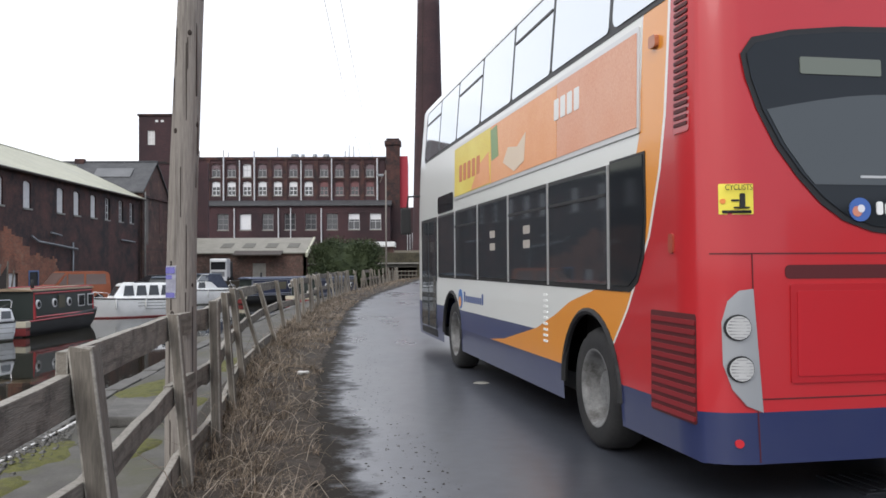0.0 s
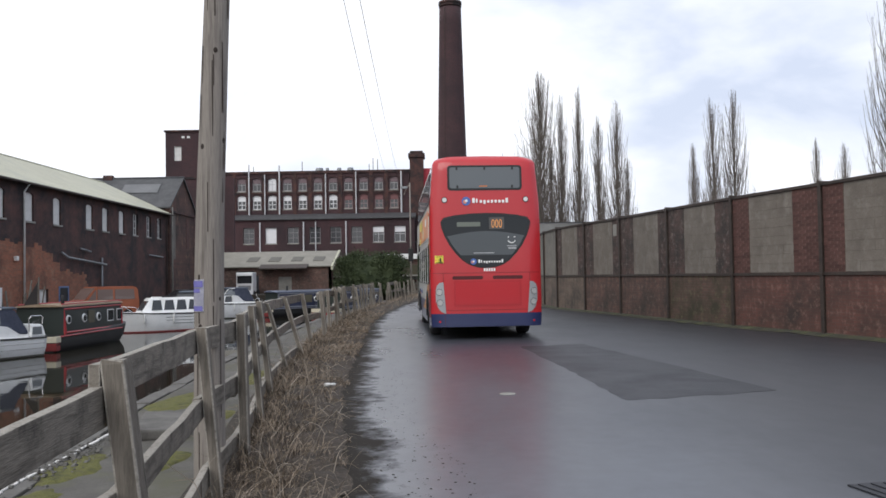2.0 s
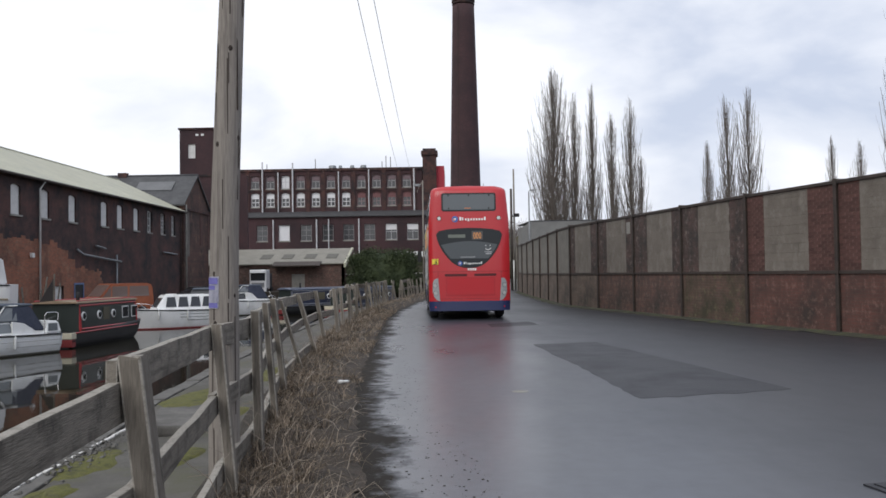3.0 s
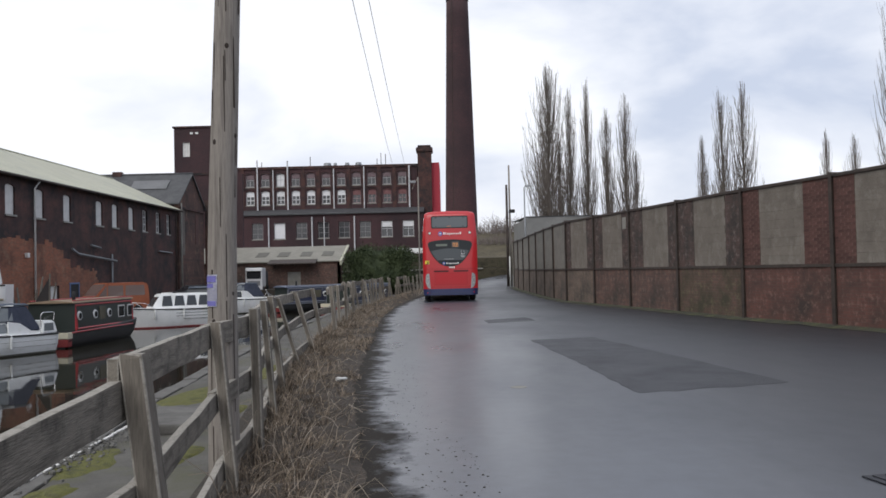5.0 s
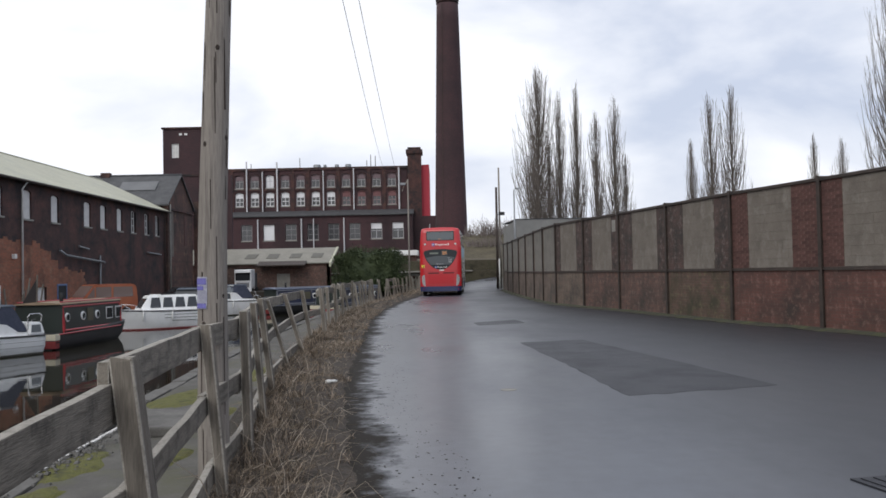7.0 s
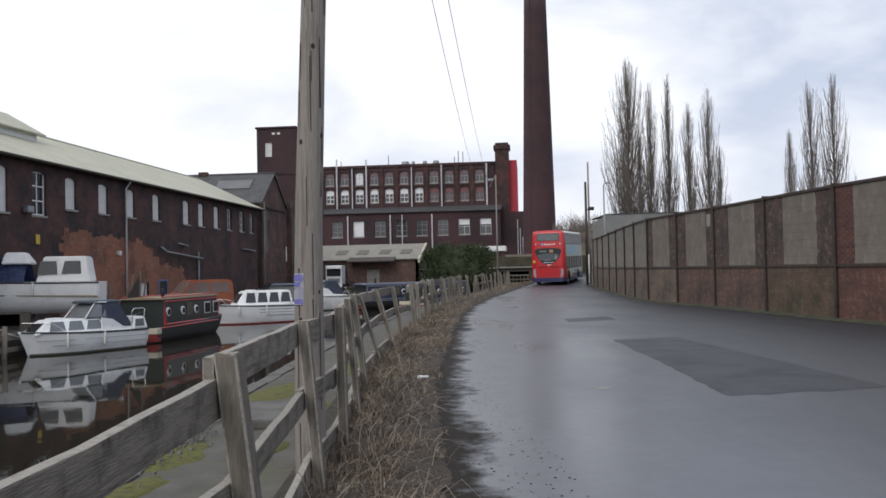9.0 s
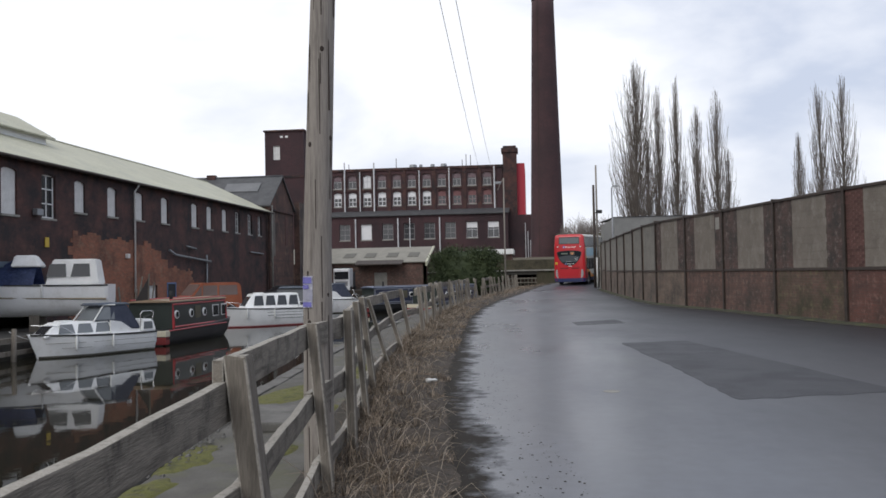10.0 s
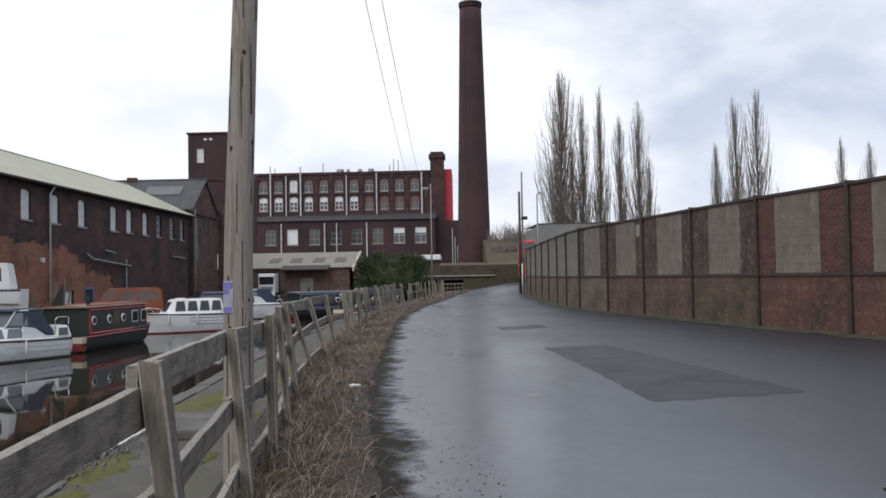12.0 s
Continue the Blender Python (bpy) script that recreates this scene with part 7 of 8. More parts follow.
def bus_body(parent, paint):
    zs = [0.29, 0.45, 0.585, 0.8, 1.0, 1.25, 1.6, 2.0, 2.3, 2.7, 3.05, 3.2, 3.45, 3.65, 3.8, 3.98, 4.02, 4.055, 4.08, 4.105, 4.14, 4.16]
    bm = bmesh.new()
    ys = sorted({*np.arange(0.35, 10.0, 0.5), *np.arange(1.16, 2.52, 0.06), *np.arange(6.54, 7.86, 0.06), 1.221, 2.459, 6.601, 7.799})

    def section(y, sc=1.0, dz=0.0):
        pts = []
        z0 = body_bottom(y)
        for z in zs:
            zz = z if z > 1.3 else z0 + (z - 0.29) * (1.3 - z0) / (1.3 - 0.29)
            pts.append((half_width(zz) * sc, zz - dz * max(0, (zz - 2.5) / 1.6) ** 2))
        return pts
    rings = []
    for y in ys:
        p = section(y)
        rings.append([bm.verts.new((-x, y, z)) for x, z in p] + [bm.verts.new((x, y, z)) for x, z in p[-2::-1]])
    for y, sc, dz in ((10.05, 0.99, 0.0), (10.2, 0.95, 0.02), (10.3, 0.88, 0.06), (10.36, 0.78, 0.12)):
        p = section(y, sc, dz)
        rings.append([bm.verts.new((-x, y - 0.45 * max(0, (z - 2.2) / 1.9) ** 1.5, z)) for x, z in p] + [bm.verts.new((x, y - 0.45 * max(0, (z - 2.2) / 1.9) ** 1.5, z)) for x, z in p[-2::-1]])
    for a, b in zip(rings, rings[1:]):
        for i in range(len(a) - 1):
            f = bm.faces.new((a[i], b[i], b[i + 1], a[i + 1]))
            f.smooth = True
    bm.faces.new(rings[-1])
    # the rear: a grid from corner to corner that follows the rounded rear surface
    us = [-1, -0.98, -0.955, -0.93, -0.905, -0.88, -0.78, -0.6, -0.3, 0, 0.3, 0.6, 0.78, 0.88, 0.905, 0.93, 0.955, 0.98, 1]
    grid = []
    for zi, z in enumerate(zs):
        w = half_width(z)
        row = []
        for u in us:
            x = u * w
            y = rear_y(x * (1.25 / max(w, 0.9)) if w > 0.9 else x, z)
            if z > 3.93:
                y += 0.20 * ((z - 3.93) / 0.25) ** 2
            row.append(bm.verts.new((x, y, z)))
        grid.append(row)
    for a, b in zip(grid, grid[1:]):
        for i in range(len(us) - 1):
            f = bm.faces.new((a[i], a[i + 1], b[i + 1], b[i]))
            f.smooth = True
    # join the rear's edges with the first ring
    left = [r[0] for r in grid]
    right = [r[-1] for r in grid]
    n = len(zs)
    for i in range(n - 1):
        for pair in ((left[i], rings[0][i], rings[0][i + 1], left[i + 1]), (right[i], right[i + 1], rings[0][2 * n - 2 - i - 1], rings[0][2 * n - 2 - i])):
            if len(set(pair)) == 4:
                try:
                    bm.faces.new(pair).smooth = True
                except ValueError:
                    pass
    bmesh.ops.remove_doubles(bm, verts=bm.verts, dist=0.0005)
    bmesh.ops.recalc_face_normals(bm, faces=bm.faces)
    return part("body", bm, paint, parent)


def side_x(z, out):
    return half_width(z) + out


def side_pane(name, parent, material, y0, y1, z0, z1, out=0.012, side=-1, r=0.05, outline=None, label=""):
    """A pane or panel that follows the side: rounded corners, real thickness."""
    pts = outline or []
    if not pts:
        for cx, cz, a0 in ((y1 - r, z1 - r, 0), (y0 + r, z1 - r, 90), (y0 + r, z0 + r, 180), (y1 - r, z0 + r, 270)):
            for k in range(4):
                a = radians(a0 + 30 * k)
                pts.append((cx + r * math.cos(a), cz + r * math.sin(a)))
    bm = bmesh.new()
    f = [bm.verts.new((side * side_x(z, out), y, z)) for y, z in pts]
    g = [bm.verts.new((side * side_x(z, -0.01), y, z)) for y, z in pts]
    bm.faces.new(f)
    for i in range(len(pts)):
        j = (i + 1) % len(pts)
        bm.faces.new((f[i], g[i], g[j], f[j]))
    bmesh.ops.recalc_face_normals(bm, faces=bm.faces)
    return part(name, bm, material, parent, label)


def rear_plate(name, parent, material, pts, out, label=""):
    """A piece on the rear surface from an outline (x, z); wide ones follow the rounded corners."""
    wide = max(abs(x) for x, _ in pts) > 0.9
    if wide:
        fine = []
        for (xa, za), (xb, zb) in zip(pts, pts[1:] + pts[:1]):
            c = max(1, int(abs(xb - xa) / 0.09) + int(math.hypot(xb - xa, zb - za) / 0.25))
            fine += [(xa + (xb - xa) * i / c, za + (zb - za) * i / c) for i in range(c)]
        pts = fine
    bm = bmesh.new()
    rim = [bm.verts.new((x, rear_y(x, z) - out, z)) for x, z in pts]
    g = [bm.verts.new((x, rear_y(x, z) + 0.03, z)) for x, z in pts]
    for i in range(len(pts)):
        j = (i + 1) % len(pts)
        bm.faces.new((rim[i], g[i], g[j], rim[j]))
    if wide:
        f = [bm.verts.new((x, rear_y(x, z) - out, z)) for x, z in pts]
        face = bm.faces.new(f)
        face.smooth = True
        done = bmesh.ops.triangulate(bm, faces=[face])
        inner = [e for e in {e for t in done["faces"] for e in t.edges} if len(e.link_faces) == 2 and e.calc_length() > 0.1]
        keep = set(rim) | set(g)
        if inner:
            bmesh.ops.subdivide_edges(bm, edges=inner, cuts=2)
            for v in bm.verts:
                if v not in keep:
                    v.co.y = rear_y(v.co.x, v.co.z) - out
    else:
        bm.faces.new(rim)
    bmesh.ops.recalc_face_normals(bm, faces=bm.faces)
    if wide:
        for fc in bm.faces:
            if fc.normal.y > 0.3 and all(v not in g for v in fc.verts):
                fc.normal_flip()
    return part(name, bm, material, parent, label)


def round_rect(x0, z0, x1, z1, r, seg=5):
    pts = []
    for cx, cz, a0 in ((x1 - r, z1 - r, 0), (x0 + r, z1 - r, 90), (x0 + r, z0 + r, 180), (x1 - r, z0 + r, 270)):
        for k in range(seg):
            a = radians(a0 + 90 * k / (seg - 1))
            pts.append((cx + r * math.cos(a), cz + r * math.sin(a)))
    return pts


def disc(cx, cz, r, n=20):
    return [(cx + r * math.cos(k * math.tau / n), cz + r * math.sin(k * math.tau / n)) for k in range(n)]


def lettering(text, size, parent, material, m, name="lettering", label=""):
    cu = bpy.data.curves.new(name, "FONT")
    cu.body, cu.size, cu.extrude, cu.align_x = text, size, 0.001, "CENTER"
    ob = new(name, cu)
    dg = bpy.context.evaluated_depsgraph_get()
    me = bpy.data.meshes.new_from_object(ob.evaluated_get(dg))
    bpy.data.objects.remove(ob)
    me.materials.append(material)
    o = new(name, me)
    o.parent = parent
    o.matrix_basis = m
    if label:
        o["label"] = label
    return o


def wordmark(parent, material, x0, x1, z, h, out, name="wordmark"):
    """A row of upright bars in place of a brand name."""
    rnd = random.Random(4)
    x = x0
    w = (x1 - x0) / 10
    for k in range(10):
        tall = h * (1.3, 1.15, 0.78, 0.78, 0.74, 0.78, 0.8, 0.76, 0.78, 1.3)[k]
        dip = h * 0.28 if k == 3 else 0
        rear_plate("bar", parent, material, round_rect(x, z - dip, x + w * (0.7, 0.42, 0.64, 0.62, 0.66, 0.6, 0.62, 0.66, 0.62, 0.64)[k], z + tall, w * 0.24, 4), out)
        x += w


def wheel(parent, x, y, r=0.47):
    side = -1 if x < 0 else 1
    w = empty("wheel", x, y, r)
    w.parent = parent
    t = bmesh.new()
    prof = [(0.30, 0.0), (0.42, -0.01), (r - 0.02, 0.02), (r, 0.06), (r, 0.22), (r - 0.02, 0.26), (0.30, 0.27)]
    N = 32
    rings = [[t.verts.new((side * (0.0 - d), rr * math.cos(k * math.tau / N), rr * math.sin(k * math.tau / N))) for rr, d in prof] for k in range(N)]
    for k in range(N):
        a, b = rings[k], rings[(k + 1) % N]
        for i in range(len(prof) - 1):
            t.faces.new((a[i], a[i + 1], b[i + 1], b[i])).smooth = True
    bmesh.ops.recalc_face_normals(t, faces=t.faces)
    part("tyre", t, TYRE, w)
    t = bmesh.new()
    prof = [(0.305, 0.0), (0.29, 0.0), (0.275, 0.03), (0.25, 0.11), (0.235, 0.16), (0.17, 0.175), (0.14, 0.15), (0.125, 0.09), (0.0, 0.085)]
    rings = [[t.verts.new((side * (0.004 - d), rr * math.cos(k * math.tau / N), rr * math.sin(k * math.tau / N))) for rr, d in prof[:-1]] for k in range(N)]
    for k in range(N):
        a, b = rings[k], rings[(k + 1) % N]
        for i in range(len(prof) - 2):
            t.faces.new((a[i], a[i + 1], b[i + 1], b[i])).smooth = True
    t.faces.new([rg[-1] for rg in rings])
    bmesh.ops.recalc_face_normals(t, faces=t.faces)
    part("rim", t, RIM, w)
    nut = bmesh.new()
    bmesh.ops.create_cone(nut, cap_ends=True, segments=6, radius1=0.016, radius2=0.014, depth=0.04, matrix=Matrix.Rotation(math.pi / 2, 4, "Y"))
    nm = None
    for k in range(8):
        a = k * math.tau / 8
        if nm is None:
            o = part("wheel_nut", nut, RIM, w)
            nm = o.data
        else:
            o = new("wheel_nut", nm)
            o.parent = w
        o.matrix_basis = pose(side * -0.15, 0.19 * math.cos(a), 0.19 * math.sin(a))
    return w


TYRE = surface("tyre rubber", [(0.014, 0.014, 0.015), (0.03, 0.029, 0.028)], 4, 0.8, bump=0.2)
RIM = surface("steel rim", [(0.13, 0.13, 0.13), (0.26, 0.26, 0.255)], 7, 0.6, 0.1, bump=0.1, stain=(0.09, 0.085, 0.08), stain_scale=5)


def build_bus():
    bus = tagged(empty("double_decker_bus"), "red white and orange double-decker bus driving off along the wet lane", "bus")
    paint = livery()
    bus_body(bus, paint)
    # pale mirror tint paints in the bright sky seen through the upper deck
    UG = glazing("upper deck glass", (0.62, 0.66, 0.70), 0.04)
    UG.node_tree.nodes["Principled BSDF"].inputs["Metallic"].default_value = 0.75
    LG = glazing("lower deck glass", (0.042, 0.048, 0.054), 0.04)
    RG = glazing("rear tinted glass", (0.02, 0.024, 0.028), 0.06)
    RG.node_tree.nodes["Principled BSDF"].inputs["Specular IOR Level"].default_value = 0.28
    SEAL = plain("window seal", (0.012, 0.012, 0.013), 0.5)
    ALU = plain("aluminium trim", (0.62, 0.62, 0.62), 0.35, 0.5)
    RED = plain("red panel paint", (0.43, 0.013, 0.02), 0.3, coat=0.4)
    SLAT = plain("grille slat", (0.23, 0.012, 0.018), 0.45)
    DKRED = plain("dark red slot", (0.085, 0.008, 0.01), 0.6)
    LENS = plain("clear ribbed lens", (0.5, 0.5, 0.49), 0.2)
    LENSRIB = plain("lens rib", (0.3, 0.3, 0.3), 0.3)
    WHT = plain("white lettering", (0.85, 0.85, 0.83), 0.5)
    # floor pan, so that the inside is closed
    part("chassis", boxed(-0.9, 0.25, 0.26, 0.9, 9.9, 0.42), BLACK, bus)
    part("wheel_box", boxed(-1.0, 1.15, 0.4, 1.0, 2.55, 1.25), BLACK, bus)
    part("wheel_box", boxed(-1.0, 6.5, 0.4, 1.0, 7.9, 1.25), BLACK, bus)
    for s in (-1, 1):
        # upper deck
        cuts = [0.40, 1.37, 2.76, 4.08, 5.48, 6.88, 8.18, 9.4]
        side_pane("window_band", bus, SEAL, 0.36, 9.5, 3.09, 3.93, 0.004, s, 0.12)
        for k, (a, b) in enumerate(zip(cuts, cuts[1:])):
            wdw = side_pane("upper_window", bus, UG, a + 0.035, b - 0.035, 3.13, 3.90, 0.012, s, 0.04 if k else 0.1)
            if k in (2, 4, 6):
                side_pane("vent_bar", wdw, SEAL, a + 0.04, b - 0.04, 3.70, 3.725, 0.02, s, 0.008)
        # lower deck
        cuts = [1.40, 2.83, 4.18, 5.58, 6.93, 8.2] if s < 0 else [1.40, 2.83, 4.18, 5.58, 6.93, 8.2, 9.6]
        side_pane("window_band", bus, SEAL, 1.33, cuts[-1] + 0.02, 1.24, 2.16, 0.004, s, 0.04)
        for k, (a, b) in enumerate(zip(cuts, cuts[1:])):
            wdw = side_pane("lower_window", bus, LG, a + 0.035, b - 0.035, 1.28, 2.125, 0.012, s, 0.03)
            if k in (0, 1, 3):
                side_pane("vent_bar", wdw, SEAL, a + 0.04, b - 0.04, 1.93, 1.955, 0.02, s, 0.008)
            side_pane("pillar_trim", bus, ALU, a - 0.006, a + 0.006, 1.25, 2.16, 0.02, s, 0.005)
            for j in range(3):
                if k in (1, 2) and s < 0 and j:
                    side_pane("sticker", wdw, plain("sticker", (0.4, 0.36, 0.32), 0.6), a + 0.55, a + 0.78, 1.45 + 0.14 * j, 1.53 + 0.14 * j, 0.0145, s, 0.02)
        q = [(1.36, 1.27), (1.36, 2.16), (0.80, 2.16), (0.79, 1.75), (0.83, 1.5), (0.92, 1.35), (1.05, 1.28)]
        side_pane("quarter_window", bus, SEAL, 0, 0, 0, 0, 0.006, s, outline=[(1.38, 1.24), (1.38, 2.18), (0.77, 2.18), (0.76, 1.73), (0.80, 1.47), (0.9, 1.31), (1.04, 1.24)])
        side_pane("quarter_window", bus, RG, 0, 0, 0, 0, 0.012, s, outline=q)
        # rear side details
        gr = side_pane("engine_grille", bus, DKRED, 0.09, 0.70, 0.5, 1.14, 0.004, s, 0.02)
        for k in range(11):
            side_pane("slat", gr, SLAT, 0.10, 0.69, 0.515 + k * 0.056, 0.515 + k * 0.056 + 0.03, 0.011, s, 0.01)
        vg = side_pane("vent_panel", bus, RED, 0.15, 0.36, 2.22, 3.6, 0.006, s, 0.02)
        for k in range(24):
            side_pane("slot", vg, DKRED, 0.17, 0.34, 2.26 + k * 0.042, 2.26 + k * 0.042 + 0.022, 0.009, s, 0.008)
        side_pane("marker_lamp", bus, plain("dull red lens", (0.36, 0.07, 0.04), 0.3), 0.36, 0.42, 1.5, 1.62, 0.014, s, 0.02)
        side_pane("indicator_lamp", bus, plain("copper lens", (0.45, 0.16, 0.08), 0.3), 0.56, 0.66, 2.82, 2.9, 0.03, s, 0.02)
        for k in range(9):
            side_pane("fuel_slot", bus, WHT, 2.88, 3.0, 0.73 + k * 0.052, 0.73 + k * 0.052 + 0.022, 0.006, s, 0.008)
        for y in (1.84, 7.2):
            bm = bmesh.new()
            N = 18
            r0 = 0.62 if y < 5 else 0.60
            pr = []
            for k in range(N + 1):
                a = math.pi * k / N
                pr.append((y + r0 * math.cos(a), 0.45 + r0 * math.sin(a)))
            tube(bm, [(s * 1.245, yy, zz) for yy, zz in pr], 0.028, 6)
            part("arch_trim", bm, BLACK, bus)
            wheel(bus, s * 1.2, y)
        # brand mark as plain shapes
        mk = side_pane("brand_mark", bus, plain("blue mark", (0.05, 0.16, 0.42), 0.4), 0, 0, 0, 0, 0.005, s, outline=disc(6.62, 0.98, 0.13, 16))
        side_pane("swirl", mk, plain("orange mark", (0.85, 0.38, 0.12), 0.4), 0, 0, 0, 0, 0.008, s, outline=disc(6.64, 0.94, 0.07, 12))
        for k in range(10):
            side_pane("bar", mk, plain("navy bar", (0.03, 0.06, 0.2), 0.5), 6.4 - 0.11 * k - 0.06, 6.4 - 0.11 * k, 0.95, 1.03 + (0.05 if k in (0, 9) else 0), 0.006, s, 0.01)
    # advert on the nearside: colour fields on a framed board
    ad = side_pane("advert_frame", bus, ALU, 0.84, 6.96, 2.31, 3.03, 0.012, -1, 0.01)
    ORG = surface("advert orange", [(0.78, 0.30, 0.10), (0.86, 0.42, 0.2)], 0.8, 0.4, bump=0)
    YEL = surface("advert yellow", [(0.75, 0.55, 0.05), (0.82, 0.68, 0.12)], 1.5, 0.4, bump=0)
    PNK = surface("advert peach", [(0.72, 0.30, 0.16), (0.78, 0.42, 0.28)], 0.8, 0.4, bump=0)
    GRN = plain("advert green", (0.2, 0.32, 0.12), 0.4)
    side_pane("advert_panel", ad, PNK, 0.88, 2.55, 2.35, 2.99, 0.016, -1, 0.005)
    side_pane("advert_panel", ad, ORG, 2.565, 4.9, 2.35, 2.99, 0.016, -1, 0.005)
    side_pane("advert_panel", ad, YEL, 4.915, 6.92, 2.35, 2.99, 0.016, -1, 0.005)
    side_pane("advert_shape", ad, ORG, 0, 0, 0, 0, 0.019, -1, outline=[(4.92, 2.36), (5.9, 2.36), (5.5, 2.62), (5.0, 2.72)])
    side_pane("advert_shape", ad, GRN, 0, 0, 0, 0, 0.019, -1, outline=[(4.55, 2.62), (4.85, 2.6), (4.9, 2.95), (4.62, 2.97)])
    side_pane("advert_shape", ad, plain("advert cream", (0.75, 0.6, 0.45), 0.4), 0, 0, 0, 0, 0.019, -1, outline=[(3.55, 2.45), (3.9, 2.38), (4.35, 2.52), (4.15, 2.66), (3.8, 2.62), (3.5, 2.72)])
    for k in range(4):
        side_pane("bar", ad, WHT, 2.62 - 0.17 * k - 0.12, 2.62 - 0.17 * k, 2.68, 2.86, 0.02, -1, 0.015)
    for k in range(5):
        side_pane("bar", ad, plain("advert red", (0.6, 0.2, 0.08), 0.5), 6.6 - 0.25 * k - 0.17, 6.6 - 0.25 * k, 2.52, 2.74, 0.02, -1, 0.03)
    # offside advert, pale blue
    side_pane("advert_panel", bus, surface("advert blue", [(0.35, 0.55, 0.65), (0.5, 0.68, 0.75)], 1, 0.4, bump=0), 0.88, 6.92, 2.35, 2.99, 0.016, 1, 0.02)
    # door and driver's small window on the nearside front
    dr = side_pane("door", bus, SEAL, 8.32, 9.72, 0.33, 2.16, 0.006, -1, 0.03)
    side_pane("door_glass", dr, LG, 8.38, 8.98, 0.45, 2.1, 0.012, -1, 0.04)
    side_pane("door_glass", dr, LG, 9.06, 9.66, 0.45, 2.1, 0.012, -1, 0.04)
    side_pane("small_window", bus, RG, 7.08, 8.2, 2.19, 2.44, 0.012, -1, 0.06)
    # rear
    rear_plate("window_seal", bus, SEAL, round_rect(-0.845, 3.355, 0.845, 3.925, 0.07), 0.008)
    uw = rear_plate("upper_rear_window", bus, glazing("upper rear glass", (0.10, 0.115, 0.125), 0.05), round_rect(-0.795, 3.40, 0.795, 3.88, 0.05), 0.016)
    for x, z in ((-0.63, 3.85), (0.0, 3.85), (0.63, 3.85), (-0.62, 3.44), (0.62, 3.44)):
        rear_plate("catch", uw, BLACK, round_rect(x - 0.02, z - 0.03, x + 0.02, z + 0.03, 0.008, 3), 0.024)
    rear_plate("release_handle", uw, plain("orange handle", (0.5, 0.16, 0.05), 0.5), round_rect(-0.13, 3.435, 0.06, 3.46, 0.008, 3), 0.024)

    def shield(g):
        pts = [(0, 2.81 + g), (0.35, 2.8 + g), (0.7, 2.765 + g), (0.93 + g * .6, 2.71 + g), (0.99 + g, 2.64), (0.965 + g, 2.5), (0.9 + g, 2.32), (0.79 + g, 2.12 - g * .3), (0.66 + g * .8, 1.95 - g * .6), (0.52 + g * .6, 1.81 - g), (0.38 + g * .4, 1.71 - g), (0.2, 1.645 - g), (0, 1.625 - g)]
        return pts + [(-x, z) for x, z in pts[-2:0:-1]]
    rear_plate("window_seal", bus, SEAL, shield(0.03), 0.008)
    lw = rear_plate("lower_rear_window", bus, RG, shield(-0.005), 0.014)
    mid = [(0.87 - 1.74 * k / 10, 2.32 + 0.11 * math.sin(math.pi * k / 10)) for k in range(11)] + [(-0.76, 2.12), (-0.63, 1.95), (-0.575, 1.89), (0.575, 1.89), (0.63, 1.95), (0.76, 2.12)]
    clear = glazing("clear rear glass", (0.085, 0.096, 0.104), 0.05)
    clear.node_tree.nodes["Principled BSDF"].inputs["Specular IOR Level"].default_value = 0.3
    rear_plate("inner_glass", lw, clear, mid, 0.018)
    rear_plate("blind_display", lw, plain("grey green blind", (0.16, 0.18, 0.15), 0.5), round_rect(-0.65, 2.535, -0.12, 2.635, 0.01, 3), 0.02)
    dsp = rear_plate("number_display", lw, plain("display housing", (0.075, 0.072, 0.07), 0.4), round_rect(0.08, 2.47, 0.42, 2.74, 0.01, 3), 0.02)
    turn = pose(0, 0, 0, 90)
    AMB = plain("amber digits", (0.62, 0.27, 0.09), 0.6, emit=0.35)
    lettering("000", 0.27, dsp, AMB, pose(0.25, rear_y(0, 2.6) - 0.024, 2.505) @ turn @ Matrix.Diagonal((0.62, 1, 1, 1)), "digits")
    sm = bmesh.new()
    tube(sm, [(0.58 + 0.085 * math.cos(a), rear_y(0.5, 2.2) - 0.022, 2.24 + 0.085 * math.sin(a)) for a in np.linspace(math.radians(200), math.radians(340), 9)], 0.010, 5)
    part("smile_mark", sm, WHT, lw)
    for x in (0.51, 0.65):
        rear_plate("dot", lw, WHT, disc(x, 2.29, 0.015, 8), 0.022)
    for z, x0, x1 in ((2.085, 0.47, 0.69), (2.045, 0.5, 0.68), (2.02, 0.5, 0.68)):
        rear_plate("bar", lw, plain("faint grey print", (0.4, 0.41, 0.42), 0.6), round_rect(x0, z, x1, z + 0.018, 0.004, 3), 0.021)
    rear_plate("bar", lw, plain("web print", (0.5, 0.51, 0.52), 0.6), round_rect(-0.28, 1.93, 0.18, 1.945, 0.004, 3), 0.021)

    def brand(cx, z, r, x0, x1, h, name):
        k = rear_plate(name, bus, plain("blue roundel", (0.06, 0.14, 0.42), 0.4), disc(cx, z, r), 0.022)
        rear_plate("swirl", k, plain("orange roundel", (0.62, 0.24, 0.16), 0.4), disc(cx - r * 0.3, z - r * 0.15, r * 0.45, 14), 0.025)
        rear_plate("swirl", k, plain("pale roundel", (0.75, 0.75, 0.78), 0.4), disc(cx + r * 0.05, z + r * 0.08, r * 0.34, 10), 0.027)
        wordmark(k, WHT, x0, x1, z - h * 0.5, h, 0.022)
    brand(-0.43, 3.11, 0.098, -0.29, 0.55, 0.086, "brand_mark")
